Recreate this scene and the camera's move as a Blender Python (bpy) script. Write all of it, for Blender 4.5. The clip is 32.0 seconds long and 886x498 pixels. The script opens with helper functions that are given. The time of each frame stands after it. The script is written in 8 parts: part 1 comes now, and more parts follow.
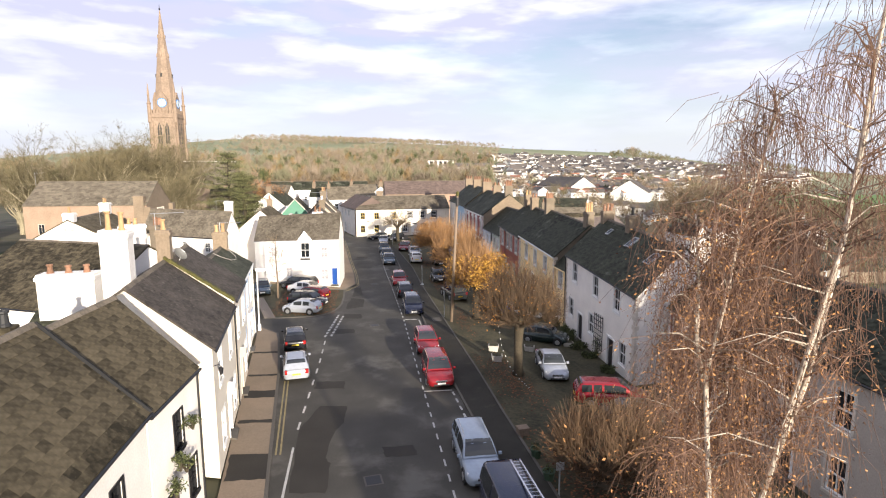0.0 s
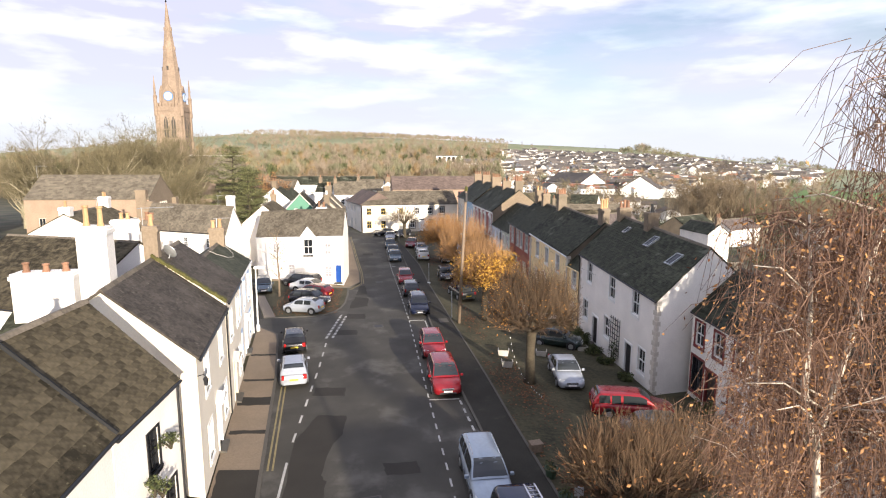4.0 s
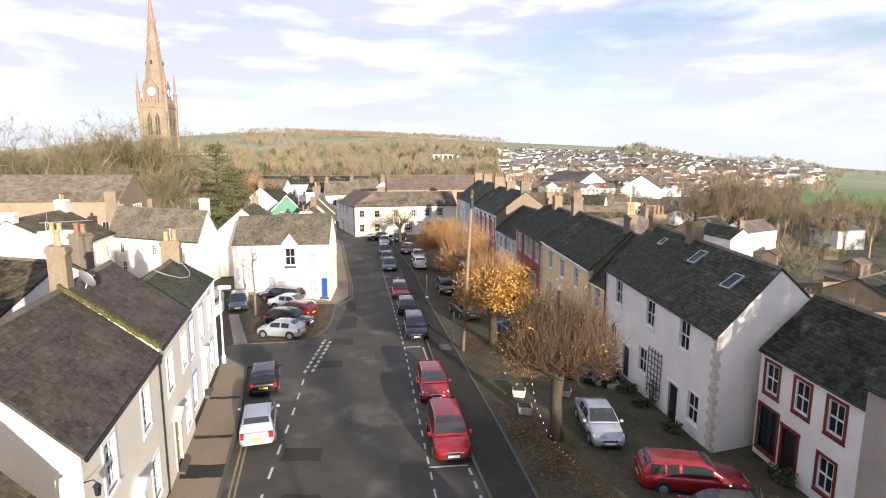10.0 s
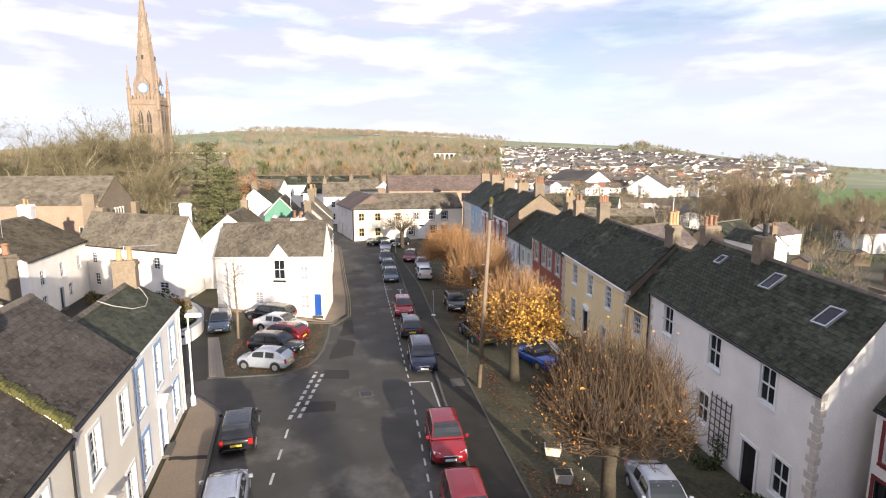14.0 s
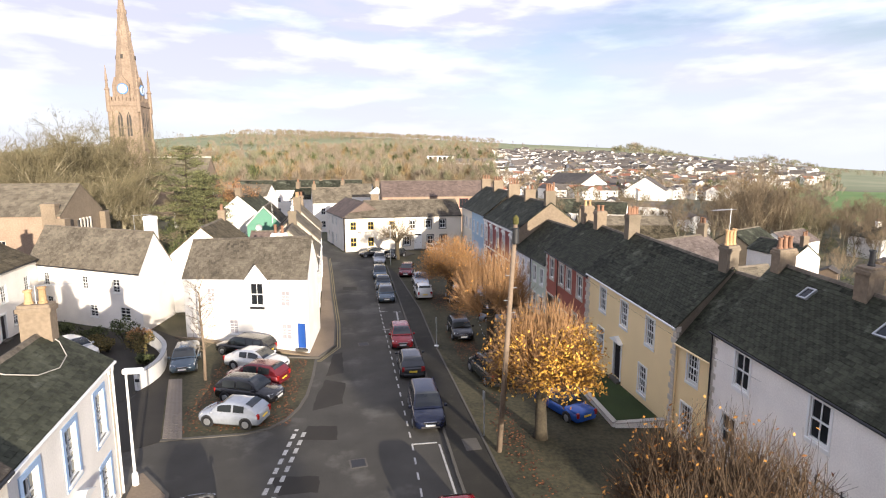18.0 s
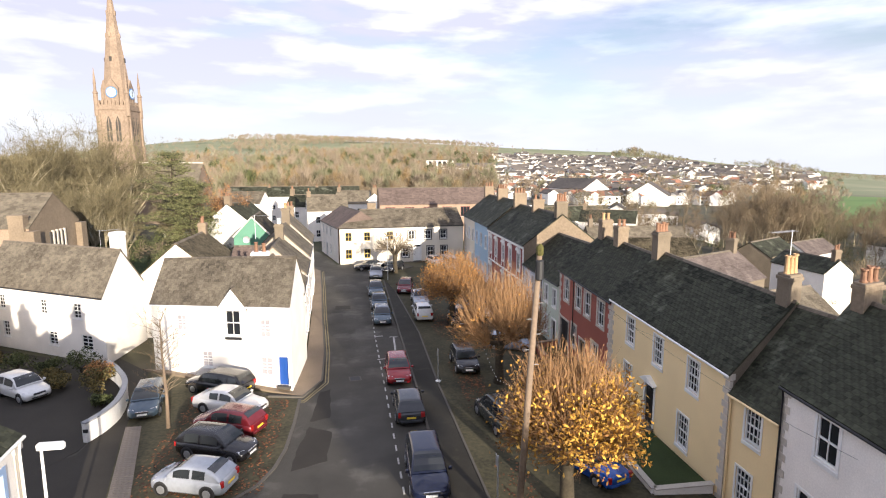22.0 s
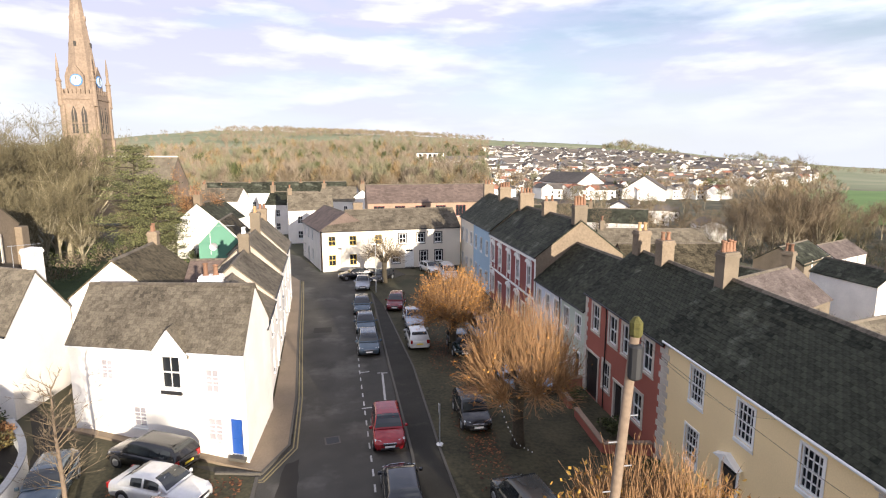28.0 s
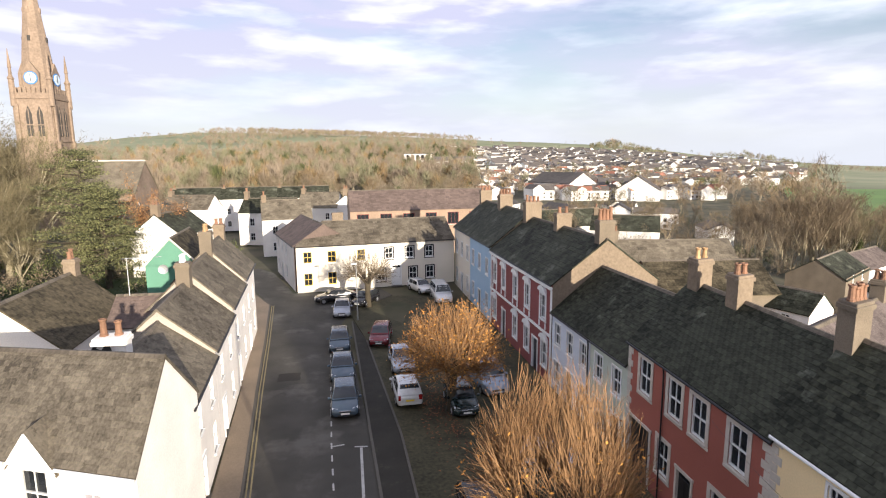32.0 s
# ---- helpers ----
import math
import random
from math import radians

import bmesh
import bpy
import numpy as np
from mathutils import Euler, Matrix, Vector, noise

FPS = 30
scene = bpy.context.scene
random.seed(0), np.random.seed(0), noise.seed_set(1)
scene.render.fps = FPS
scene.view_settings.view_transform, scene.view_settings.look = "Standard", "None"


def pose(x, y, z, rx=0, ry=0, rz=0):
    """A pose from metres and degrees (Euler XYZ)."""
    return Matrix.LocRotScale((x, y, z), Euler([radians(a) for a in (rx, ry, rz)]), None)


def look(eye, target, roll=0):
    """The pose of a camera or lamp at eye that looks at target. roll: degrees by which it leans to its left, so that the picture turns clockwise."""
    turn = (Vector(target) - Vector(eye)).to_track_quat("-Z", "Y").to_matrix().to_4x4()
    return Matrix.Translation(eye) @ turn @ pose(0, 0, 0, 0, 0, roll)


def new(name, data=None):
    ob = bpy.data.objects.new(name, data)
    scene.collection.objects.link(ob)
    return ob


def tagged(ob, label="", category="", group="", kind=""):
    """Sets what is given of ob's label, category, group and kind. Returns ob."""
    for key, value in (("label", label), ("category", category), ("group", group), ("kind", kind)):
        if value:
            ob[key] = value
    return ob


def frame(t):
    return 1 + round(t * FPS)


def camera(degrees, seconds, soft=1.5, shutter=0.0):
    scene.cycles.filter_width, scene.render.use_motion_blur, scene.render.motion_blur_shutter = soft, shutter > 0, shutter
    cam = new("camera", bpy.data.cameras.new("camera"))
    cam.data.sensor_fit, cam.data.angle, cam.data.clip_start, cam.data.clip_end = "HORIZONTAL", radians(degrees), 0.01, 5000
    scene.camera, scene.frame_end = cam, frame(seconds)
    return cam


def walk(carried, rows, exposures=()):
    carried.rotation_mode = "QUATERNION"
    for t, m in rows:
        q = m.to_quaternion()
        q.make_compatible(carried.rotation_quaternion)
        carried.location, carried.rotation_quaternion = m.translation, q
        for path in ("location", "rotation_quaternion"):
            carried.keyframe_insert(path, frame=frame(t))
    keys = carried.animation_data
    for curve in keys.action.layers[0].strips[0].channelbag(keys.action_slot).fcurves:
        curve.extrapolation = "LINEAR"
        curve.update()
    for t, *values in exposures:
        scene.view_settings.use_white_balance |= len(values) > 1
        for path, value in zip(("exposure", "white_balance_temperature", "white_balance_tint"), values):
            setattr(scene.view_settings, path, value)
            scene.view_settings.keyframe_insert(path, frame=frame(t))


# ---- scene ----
# ---- camera and its path: seconds, x, y, z, yaw, pitch, roll ----
PATH = [
    (0.0, 0.00, -40.00, 13.99, -8.10, -8.54, -0.07),
    (0.5, 0.07, -39.99, 14.02, -8.18, -8.63, -0.08),
    (1.0, 0.11, -39.84, 14.00, -8.05, -8.68, -0.02),
    (1.5, 0.12, -39.57, 13.96, -7.67, -8.78, 0.06),
    (2.0, 0.12, -39.24, 13.92, -7.42, -8.84, 0.13),
    (2.5, 0.12, -38.88, 13.87, -7.19, -8.84, 0.17),
    (3.0, 0.16, -38.51, 13.83, -7.14, -8.87, 0.17),
    (3.5, 0.22, -38.15, 13.82, -7.24, -8.92, 0.15),
    (5.5, 0.69, -36.05, 13.81, -7.31, -9.12, 0.19),
    (6.0, 0.69, -35.50, 13.75, -7.49, -9.11, 0.22),
    (6.5, 0.71, -34.91, 13.72, -7.57, -9.10, 0.20),
    (7.0, 0.72, -34.29, 13.72, -7.76, -9.14, 0.17),
    (7.5, 0.73, -33.63, 13.74, -7.69, -9.16, 0.16),
    (8.0, 0.76, -32.96, 13.77, -7.58, -9.17, 0.15),
    (8.5, 0.82, -32.30, 13.80, -7.48, -9.12, 0.15),
    (9.0, 0.87, -31.65, 13.82, -7.46, -9.13, 0.16),
    (9.5, 0.92, -31.02, 13.83, -7.44, -9.14, 0.15),
    (10.0, 0.93, -30.40, 13.83, -7.65, -9.12, 0.14),
    (10.5, 0.95, -29.75, 13.84, -7.57, -9.15, 0.15),
    (11.0, 0.97, -29.03, 13.87, -7.39, -9.24, 0.19),
    (11.5, 0.99, -28.25, 13.90, -7.30, -9.28, 0.22),
    (12.0, 1.02, -27.43, 13.93, -7.46, -9.34, 0.21),
    (12.5, 1.02, -26.60, 13.97, -7.60, -9.37, 0.22),
    (13.0, 1.00, -25.76, 13.99, -7.56, -9.29, 0.22),
    (13.5, 1.02, -24.89, 14.02, -7.57, -9.31, 0.13),
    (15.5, 1.23, -21.06, 13.94, -7.56, -8.96, 0.09),
    (16.0, 1.25, -20.23, 14.01, -8.09, -8.95, 0.05),
    (16.5, 1.24, -19.41, 14.09, -8.07, -8.97, 0.03),
    (17.0, 1.20, -18.58, 14.17, -8.42, -8.97, -0.02),
    (17.5, 1.16, -17.76, 14.24, -8.02, -9.02, -0.06),
    (18.0, 1.11, -17.00, 14.29, -8.32, -9.01, -0.05),
    (18.5, 1.07, -16.23, 14.36, -8.63, -9.00, -0.03),
    (19.0, 1.07, -15.39, 14.43, -8.59, -9.08, -0.03),
    (19.5, 1.11, -14.51, 14.47, -8.39, -9.05, -0.03),
    (20.0, 1.18, -13.69, 14.50, -8.80, -8.94, -0.08),
    (20.5, 1.27, -12.99, 14.56, -8.86, -8.84, -0.17),
    (21.0, 1.39, -12.45, 14.59, -8.57, -8.71, -0.17),
    (21.5, 1.54, -12.04, 14.62, -8.71, -8.62, -0.13),
    (22.0, 1.68, -11.74, 14.67, -8.37, -8.57, -0.08),
    (22.5, 1.79, -11.50, 14.77, -7.86, -8.55, -0.05),
    (23.0, 1.95, -11.23, 14.87, -7.85, -8.62, -0.06),
    (23.5, 2.17, -10.89, 14.94, -8.36, -8.71, -0.14),
    (24.0, 2.38, -10.47, 14.99, -8.90, -8.75, -0.25),
    (24.5, 2.54, -9.96, 15.04, -9.13, -8.83, -0.30),
    (25.0, 2.60, -9.32, 15.07, -9.17, -8.98, -0.27),
    (25.5, 2.58, -8.57, 15.08, -8.98, -9.08, -0.18),
    (27.5, 2.29, -4.24, 15.04, -9.32, -9.28, 0.06),
    (28.0, 2.30, -2.99, 15.09, -9.43, -9.33, -0.04),
    (28.5, 2.32, -1.74, 15.11, -9.35, -9.38, -0.06),
    (29.0, 2.37, -0.52, 15.12, -9.69, -9.36, -0.11),
    (29.5, 2.45, 0.68, 15.15, -10.03, -9.39, -0.22),
    (30.0, 2.57, 1.84, 15.23, -10.11, -9.41, -0.33),
    (30.5, 2.73, 2.98, 15.32, -10.32, -9.47, -0.41),
    (31.0, 2.90, 4.08, 15.39, -10.29, -9.44, -0.45),
    (31.5, 3.11, 5.15, 15.42, -11.12, -9.40, -0.47),
    (32.0, 3.46, 6.30, 15.43, -10.63, -9.29, -0.47),
]

cam = camera(78.0, 32.0, soft=1.15)


def aim(x, y, z, yaw, pitch, roll):
    return pose(x, y, z, 0, 0, yaw) @ pose(0, 0, 0, 90 + pitch) @ pose(0, 0, 0, 0, 0, roll)


walk(cam, [(t, aim(*p)) for t, *p in PATH], exposures=[(0.0, 1.05), (4.0, 1.12), (8.0, 1.14), (25.0, 1.14), (32.0, 1.0)])

# ---- sky, sun ----
SUN_ELEV, SUN_AZ = 10.5, (0.30, -0.954)
world = bpy.data.worlds.new("World")
scene.world = world
world.use_nodes = True
wn, wl = world.node_tree.nodes, world.node_tree.links
wn.clear()
w_out = wn.new("ShaderNodeOutputWorld")
w_bg = wn.new("ShaderNodeBackground")
w_sky = wn.new("ShaderNodeTexSky")
w_sky.sky_type = "NISHITA"
w_sky.sun_disc = False
w_sky.sun_elevation = radians(SUN_ELEV)
w_sky.sun_rotation = math.atan2(SUN_AZ[0], SUN_AZ[1])
w_sky.air_density, w_sky.dust_density, w_sky.ozone_density = 1.0, 0.8, 1.5
w_bg.inputs["Strength"].default_value = 0.125
w_tex = wn.new("ShaderNodeTexCoord")
w_map = wn.new("ShaderNodeMapping")
w_map.inputs["Scale"].default_value = (1.0, 1.0, 4.5)
w_map.inputs["Location"].default_value = (0.35, 0.2, 0.1)
w_noise = wn.new("ShaderNodeTexNoise")
w_noise.inputs["Scale"].default_value = 2.0
w_noise.inputs["Detail"].default_value = 7.0
w_noise.inputs["Roughness"].default_value = 0.52
w_ramp = wn.new("ShaderNodeValToRGB")
w_ramp.color_ramp.elements[0].position, w_ramp.color_ramp.elements[1].position = 0.36, 0.55
w_ramp.color_ramp.elements[0].color = (0.25, 0.25, 0.25, 1)
w_mix = wn.new("ShaderNodeMix")
w_mix.data_type = "RGBA"
w_tone = wn.new("ShaderNodeTexNoise")
w_tone.inputs["Scale"].default_value, w_tone.inputs["Detail"].default_value = 5.0, 6.0
w_tramp = wn.new("ShaderNodeValToRGB")
w_tramp.color_ramp.elements[0].position, w_tramp.color_ramp.elements[1].position = 0.44, 0.66
w_tramp.color_ramp.elements[0].color, w_tramp.color_ramp.elements[1].color = (0.31, 0.315, 0.42, 1), (0.575, 0.575, 0.635, 1)
w_gain = wn.new("ShaderNodeMix")
w_gain.data_type, w_gain.blend_type = "RGBA", "MULTIPLY"
w_gain.inputs[0].default_value = 1.0
w_gain.inputs[7].default_value = (9.5, 9.5, 9.5, 1)
wl.new(w_map.outputs["Vector"], w_tone.inputs["Vector"])
wl.new(w_tone.outputs["Fac"], w_tramp.inputs["Fac"])
wl.new(w_tramp.outputs["Color"], w_gain.inputs[6])
wl.new(w_gain.outputs[2], w_mix.inputs[7])
w_sep = wn.new("ShaderNodeSeparateXYZ")
w_low = wn.new("ShaderNodeMapRange")
w_low.inputs["From Min"].default_value, w_low.inputs["From Max"].default_value = 0.02, 0.22
w_low.inputs["To Min"].default_value, w_low.inputs["To Max"].default_value = 0.92, 0.0
w_haze = wn.new("ShaderNodeMix")
w_haze.data_type = "RGBA"
w_haze.inputs[7].default_value = (3.4, 3.54, 3.9, 1)
wl.new(w_tex.outputs["Generated"], w_sep.inputs["Vector"])
wl.new(w_sep.outputs["Z"], w_low.inputs["Value"])
wl.new(w_low.outputs["Result"], w_haze.inputs[0])
wl.new(w_mix.outputs[2], w_haze.inputs[6])
wl.new(w_tex.outputs["Generated"], w_map.inputs["Vector"])
wl.new(w_map.outputs["Vector"], w_noise.inputs["Vector"])
wl.new(w_noise.outputs["Fac"], w_ramp.inputs["Fac"])
wl.new(w_ramp.outputs["Color"], w_mix.inputs[0])
w_dim = wn.new("ShaderNodeMix")
w_dim.data_type, w_dim.blend_type = "RGBA", "MULTIPLY"
w_dim.inputs[0].default_value = 1.0
w_dim.inputs[7].default_value = (0.72, 0.71, 0.72, 1)
wl.new(w_sky.outputs["Color"], w_dim.inputs[6])
wl.new(w_dim.outputs[2], w_mix.inputs[6])
wl.new(w_haze.outputs[2], w_bg.inputs["Color"])
wl.new(w_bg.outputs["Background"], w_out.inputs["Surface"])
sun_data = bpy.data.lights.new("sun", "SUN")
sun_data.energy, sun_data.angle, sun_data.color = 5.0, radians(0.6), (1.0, 0.885, 0.735)
sun = new("sun", sun_data)
_c = math.cos(radians(SUN_ELEV))
sun.matrix_world = look((60 * SUN_AZ[0], 60 * SUN_AZ[1], 40), (60 * SUN_AZ[0] - SUN_AZ[0] * _c, 60 * SUN_AZ[1] - SUN_AZ[1] * _c, 40 - math.sin(radians(SUN_ELEV))))

# ---- materials ----
def material(name, color, rough=0.8, metal=0.0, grain=8.0, stain=0.35, var=0.25, bump=0.15, island=0.0, second=None, spec=0.4, coat=0.0, objvar=0.0, speck=None):
    """Procedural surface: a base colour varied at two scales, with relief; island varies joined pieces, objvar separate ones."""
    m = bpy.data.materials.new(name)
    m.use_nodes = True
    n, l = m.node_tree.nodes, m.node_tree.links
    b = n["Principled BSDF"]
    b.inputs["Roughness"].default_value, b.inputs["Metallic"].default_value = rough, metal
    b.inputs["Specular IOR Level"].default_value = spec
    b.inputs["Coat Weight"].default_value = coat
    tc = n.new("ShaderNodeTexCoord")
    n1, n2 = n.new("ShaderNodeTexNoise"), n.new("ShaderNodeTexNoise")
    n1.inputs["Scale"].default_value, n1.inputs["Detail"].default_value = grain, 6
    n2.inputs["Scale"].default_value, n2.inputs["Detail"].default_value = stain, 5
    for k in (n1, n2):
        l.new(tc.outputs["Object"], k.inputs["Vector"])
    add = n.new("ShaderNodeMath")
    add.operation = "ADD"
    l.new(n1.outputs["Fac"], add.inputs[0]), l.new(n2.outputs["Fac"], add.inputs[1])
    out = add.outputs[0]
    for weight, node, socket in ((island, "ShaderNodeNewGeometry", "Random Per Island"), (objvar, "ShaderNodeObjectInfo", "Random")):
        if weight:
            g, mul, plus = n.new(node), n.new("ShaderNodeMath"), n.new("ShaderNodeMath")
            mul.operation, plus.operation = "MULTIPLY_ADD", "ADD"
            mul.inputs[1].default_value, mul.inputs[2].default_value = weight * 2, -weight
            l.new(g.outputs[socket], mul.inputs[0])
            l.new(out, plus.inputs[0]), l.new(mul.outputs[0], plus.inputs[1])
            out = plus.outputs[0]
    ramp = n.new("ShaderNodeValToRGB")
    ramp.color_ramp.elements[0].position, ramp.color_ramp.elements[1].position = 0.3, 0.72
    half = n.new("ShaderNodeMath")
    half.operation = "MULTIPLY"
    half.inputs[1].default_value = 0.5
    l.new(out, half.inputs[0]), l.new(half.outputs[0], ramp.inputs["Fac"])
    lo = [c * (1 - var) for c in color]
    hi = list(second) if second else [min(1, c * (1 + var * 0.6)) for c in color]
    ramp.color_ramp.elements[0].color, ramp.color_ramp.elements[1].color = (*lo, 1), (*hi, 1)
    shade = ramp.outputs["Color"]
    if speck:
        n3, edge, over = n.new("ShaderNodeTexNoise"), n.new("ShaderNodeMapRange"), n.new("ShaderNodeMix")
        n3.inputs["Scale"].default_value, n3.inputs["Detail"].default_value, n3.inputs["Roughness"].default_value = speck[0], 8, 0.65
        l.new(tc.outputs["Object"], n3.inputs["Vector"])
        edge.inputs["From Min"].default_value, edge.inputs["From Max"].default_value = speck[1], speck[1] + 0.1
        edge.inputs["To Max"].default_value = 0.8
        over.data_type = "RGBA"
        over.inputs[7].default_value = (*speck[2], 1)
        l.new(n3.outputs["Fac"], edge.inputs["Value"]), l.new(edge.outputs["Result"], over.inputs[0]), l.new(shade, over.inputs[6])
        shade = over.outputs[2]
    l.new(shade, b.inputs["Base Color"])
    if bump:
        bp = n.new("ShaderNodeBump")
        bp.inputs["Strength"].default_value, bp.inputs["Distance"].default_value = bump, 0.03
        l.new(n1.outputs["Fac"], bp.inputs["Height"]), l.new(bp.outputs["Normal"], b.inputs["Normal"])
    return m


M = {}
M["asphalt"] = material("asphalt", (0.071, 0.066, 0.056), 0.82, grain=22, bump=0.25, spec=0.25, stain=0.45, var=0.5, speck=(0.22, 0.53, (0.122, 0.114, 0.098)))
M["footpath"] = material("footpath", (0.038, 0.035, 0.028), 0.8, grain=26, stain=0.6, var=0.4, bump=0.2, spec=0.2, speck=(1.2, 0.6, (0.06, 0.055, 0.04)))
M["asphalt_patch"] = material("asphalt_patch", (0.04, 0.036, 0.03), 0.8, grain=30, stain=0.5, var=0.3, bump=0.2, spec=0.2)
M["leaf_litter"] = material("leaf_litter", (0.12, 0.042, 0.02), 0.85, grain=3, stain=0.6, var=0.6, bump=0.0, island=0.6, second=(0.24, 0.1, 0.04))
M["paving"] = material("paving", (0.235, 0.18, 0.125), 0.85, grain=14, stain=0.4, bump=0.2, var=0.3)
M["kerb"] = material("kerb", (0.1, 0.09, 0.075), 0.8, grain=12, var=0.3)
M["litter"] = material("litter", (0.036, 0.04, 0.02), 0.95, var=0.6, bump=0.6, grain=5, stain=0.5, second=(0.098, 0.085, 0.046))
M["lawn"] = material("lawn", (0.03, 0.05, 0.014), 0.95, grain=18, stain=0.6, var=0.5, bump=0.5)
M["fields"] = material("fields", (0.2, 0.25, 0.12), 0.95, grain=0.02, stain=0.006, var=0.3, bump=0.0, second=(0.3, 0.29, 0.18), speck=(0.05, 0.6, (0.16, 0.17, 0.09)))
M["meadow"] = material("meadow", (0.13, 0.22, 0.06), 0.95, grain=0.05, stain=0.01, var=0.3, bump=0.0)
M["cobble"] = material("cobble", (0.2, 0.17, 0.14), 0.85, grain=10, var=0.4, island=0.35)
M["line_white"] = material("line_white", (0.46, 0.45, 0.42), 0.7, grain=9, stain=1.2, var=0.35, bump=0.05, objvar=0.15, speck=(6.0, 0.56, (0.12, 0.11, 0.095)))
M["line_yellow"] = material("line_yellow", (0.26, 0.21, 0.1), 0.7, grain=9, stain=2.0, var=0.35, bump=0.05)
M["render_white"] = material("render_white", (0.84, 0.8, 0.745), 0.85, grain=16, bump=0.12, var=0.2, stain=0.6)
M["render_grey"] = material("render_grey", (0.68, 0.67, 0.65), 0.85, grain=16, stain=0.35, var=0.18, bump=0.12)
M["render_drab"] = material("render_drab", (0.4, 0.35, 0.3), 0.95, grain=14, stain=0.5, var=0.3, bump=0.3)
M["render_paleblue"] = material("render_paleblue", (0.66, 0.7, 0.76), 0.85, grain=16, stain=0.35, var=0.12, bump=0.12)
M["render_cream"] = material("render_cream", (0.72, 0.66, 0.56), 0.85, grain=16, stain=0.35, var=0.14, bump=0.12)
M["render_yellow"] = material("render_yellow", (0.86, 0.675, 0.38), 0.85, grain=16, stain=0.35, var=0.12, bump=0.12)
M["render_red"] = material("render_red", (0.34, 0.11, 0.08), 0.85, grain=16, stain=0.35, var=0.2, bump=0.12)
M["render_crimson"] = material("render_crimson", (0.25, 0.075, 0.07), 0.85, grain=16, stain=0.35, var=0.2, bump=0.12)
M["render_blue"] = material("render_blue", (0.34, 0.48, 0.62), 0.85, grain=16, stain=0.35, var=0.12, bump=0.12)
M["render_palegreen"] = material("render_palegreen", (0.5, 0.55, 0.47), 0.85, grain=16, stain=0.35, var=0.12, bump=0.12)
M["render_green"] = material("render_green", (0.1, 0.24, 0.17), 0.8, grain=10, stain=0.35, var=0.2, bump=0.12)
M["roughcast"] = material("roughcast", (0.185, 0.15, 0.11), 0.95, grain=20, stain=0.7, var=0.4, bump=0.4)
M["stone"] = material("stone", (0.22, 0.17, 0.12), 0.9, grain=6, stain=0.4, var=0.4, bump=0.35)
M["sandstone"] = material("sandstone", (0.26, 0.195, 0.145), 0.9, grain=2.5, stain=0.25, var=0.45, bump=0.3, island=0.2)
M["quoin"] = material("quoin", (0.55, 0.5, 0.43), 0.85, grain=10, var=0.2, objvar=0.15)
M["pinkstone"] = material("pinkstone", (0.3, 0.215, 0.155), 0.9, grain=6, stain=0.5, var=0.3, bump=0.3)
M["slate"] = material("slate", (0.027, 0.03, 0.019), 0.75, bump=0.3, spec=0.15, stain=0.35, grain=6, var=0.6, island=0.2, objvar=0.15, speck=(0.7, 0.57, (0.12, 0.125, 0.095)), second=(0.07, 0.073, 0.05))
M["slate_moss"] = material("slate_moss", (0.046, 0.039, 0.025), 0.85, var=0.5, bump=0.4, spec=0.15, stain=0.5, grain=5, speck=(6.0, 0.62, (0.2, 0.175, 0.11)), second=(0.138, 0.114, 0.074), island=0.19, objvar=0.19)
M["slate_grey"] = material("slate_grey", (0.105, 0.088, 0.066), 0.8, var=0.45, bump=0.3, spec=0.15, stain=0.6, grain=9, island=0.18, objvar=0.1, speck=(3.0, 0.59, (0.06, 0.052, 0.036)), second=(0.21, 0.18, 0.135))
M["slate_brown"] = material("slate_brown", (0.05, 0.043, 0.036), 0.8, var=0.4, bump=0.3, spec=0.15, stain=0.7, grain=7, island=0.13, speck=(4.0, 0.6, (0.17, 0.15, 0.12)), second=(0.115, 0.098, 0.082))
M["slate_plum"] = material("slate_plum", (0.1, 0.078, 0.07), 0.8, var=0.4, bump=0.3, spec=0.15, stain=0.7, grain=8, island=0.15, speck=(5.0, 0.6, (0.24, 0.21, 0.18)), second=(0.19, 0.155, 0.14))
M["tile_brown"] = material("tile_brown", (0.13, 0.095, 0.08), 0.85, grain=6, stain=0.5, var=0.4, bump=0.25, island=0.25)
M["ridge"] = material("ridge", (0.15, 0.125, 0.095), 0.9, grain=8, stain=1.0, var=0.5, bump=0.3, objvar=0.2)
M["lead"] = material("lead", (0.24, 0.25, 0.27), 0.6, grain=8, var=0.3)
M["moss"] = material("moss", (0.09, 0.085, 0.025), 0.95, grain=12, stain=3.0, var=0.5, bump=0.6)
M["pot_clay"] = material("pot_clay", (0.24, 0.13, 0.08), 0.8, grain=10, stain=2.0, var=0.35, objvar=0.3)
M["pot_buff"] = material("pot_buff", (0.42, 0.27, 0.14), 0.8, grain=10, stain=2.0, var=0.3, objvar=0.2)
M["brick"] = material("brick", (0.24, 0.095, 0.065), 0.9, grain=14, stain=1.0, var=0.4, bump=0.3)
M["white_paint"] = material("white_paint", (0.78, 0.78, 0.76), 0.5, grain=20, stain=1.5, var=0.08, bump=0.02)
M["black_paint"] = material("black_paint", (0.015, 0.015, 0.017), 0.45, grain=20, stain=1.5, var=0.3, bump=0.02)
M["red_trim"] = material("red_trim", (0.17, 0.025, 0.025), 0.5, grain=20, stain=1.5, var=0.15, bump=0.02)
M["blue_paint"] = material("blue_paint", (0.06, 0.2, 0.5), 0.5, grain=20, stain=1.5, var=0.15, bump=0.02)
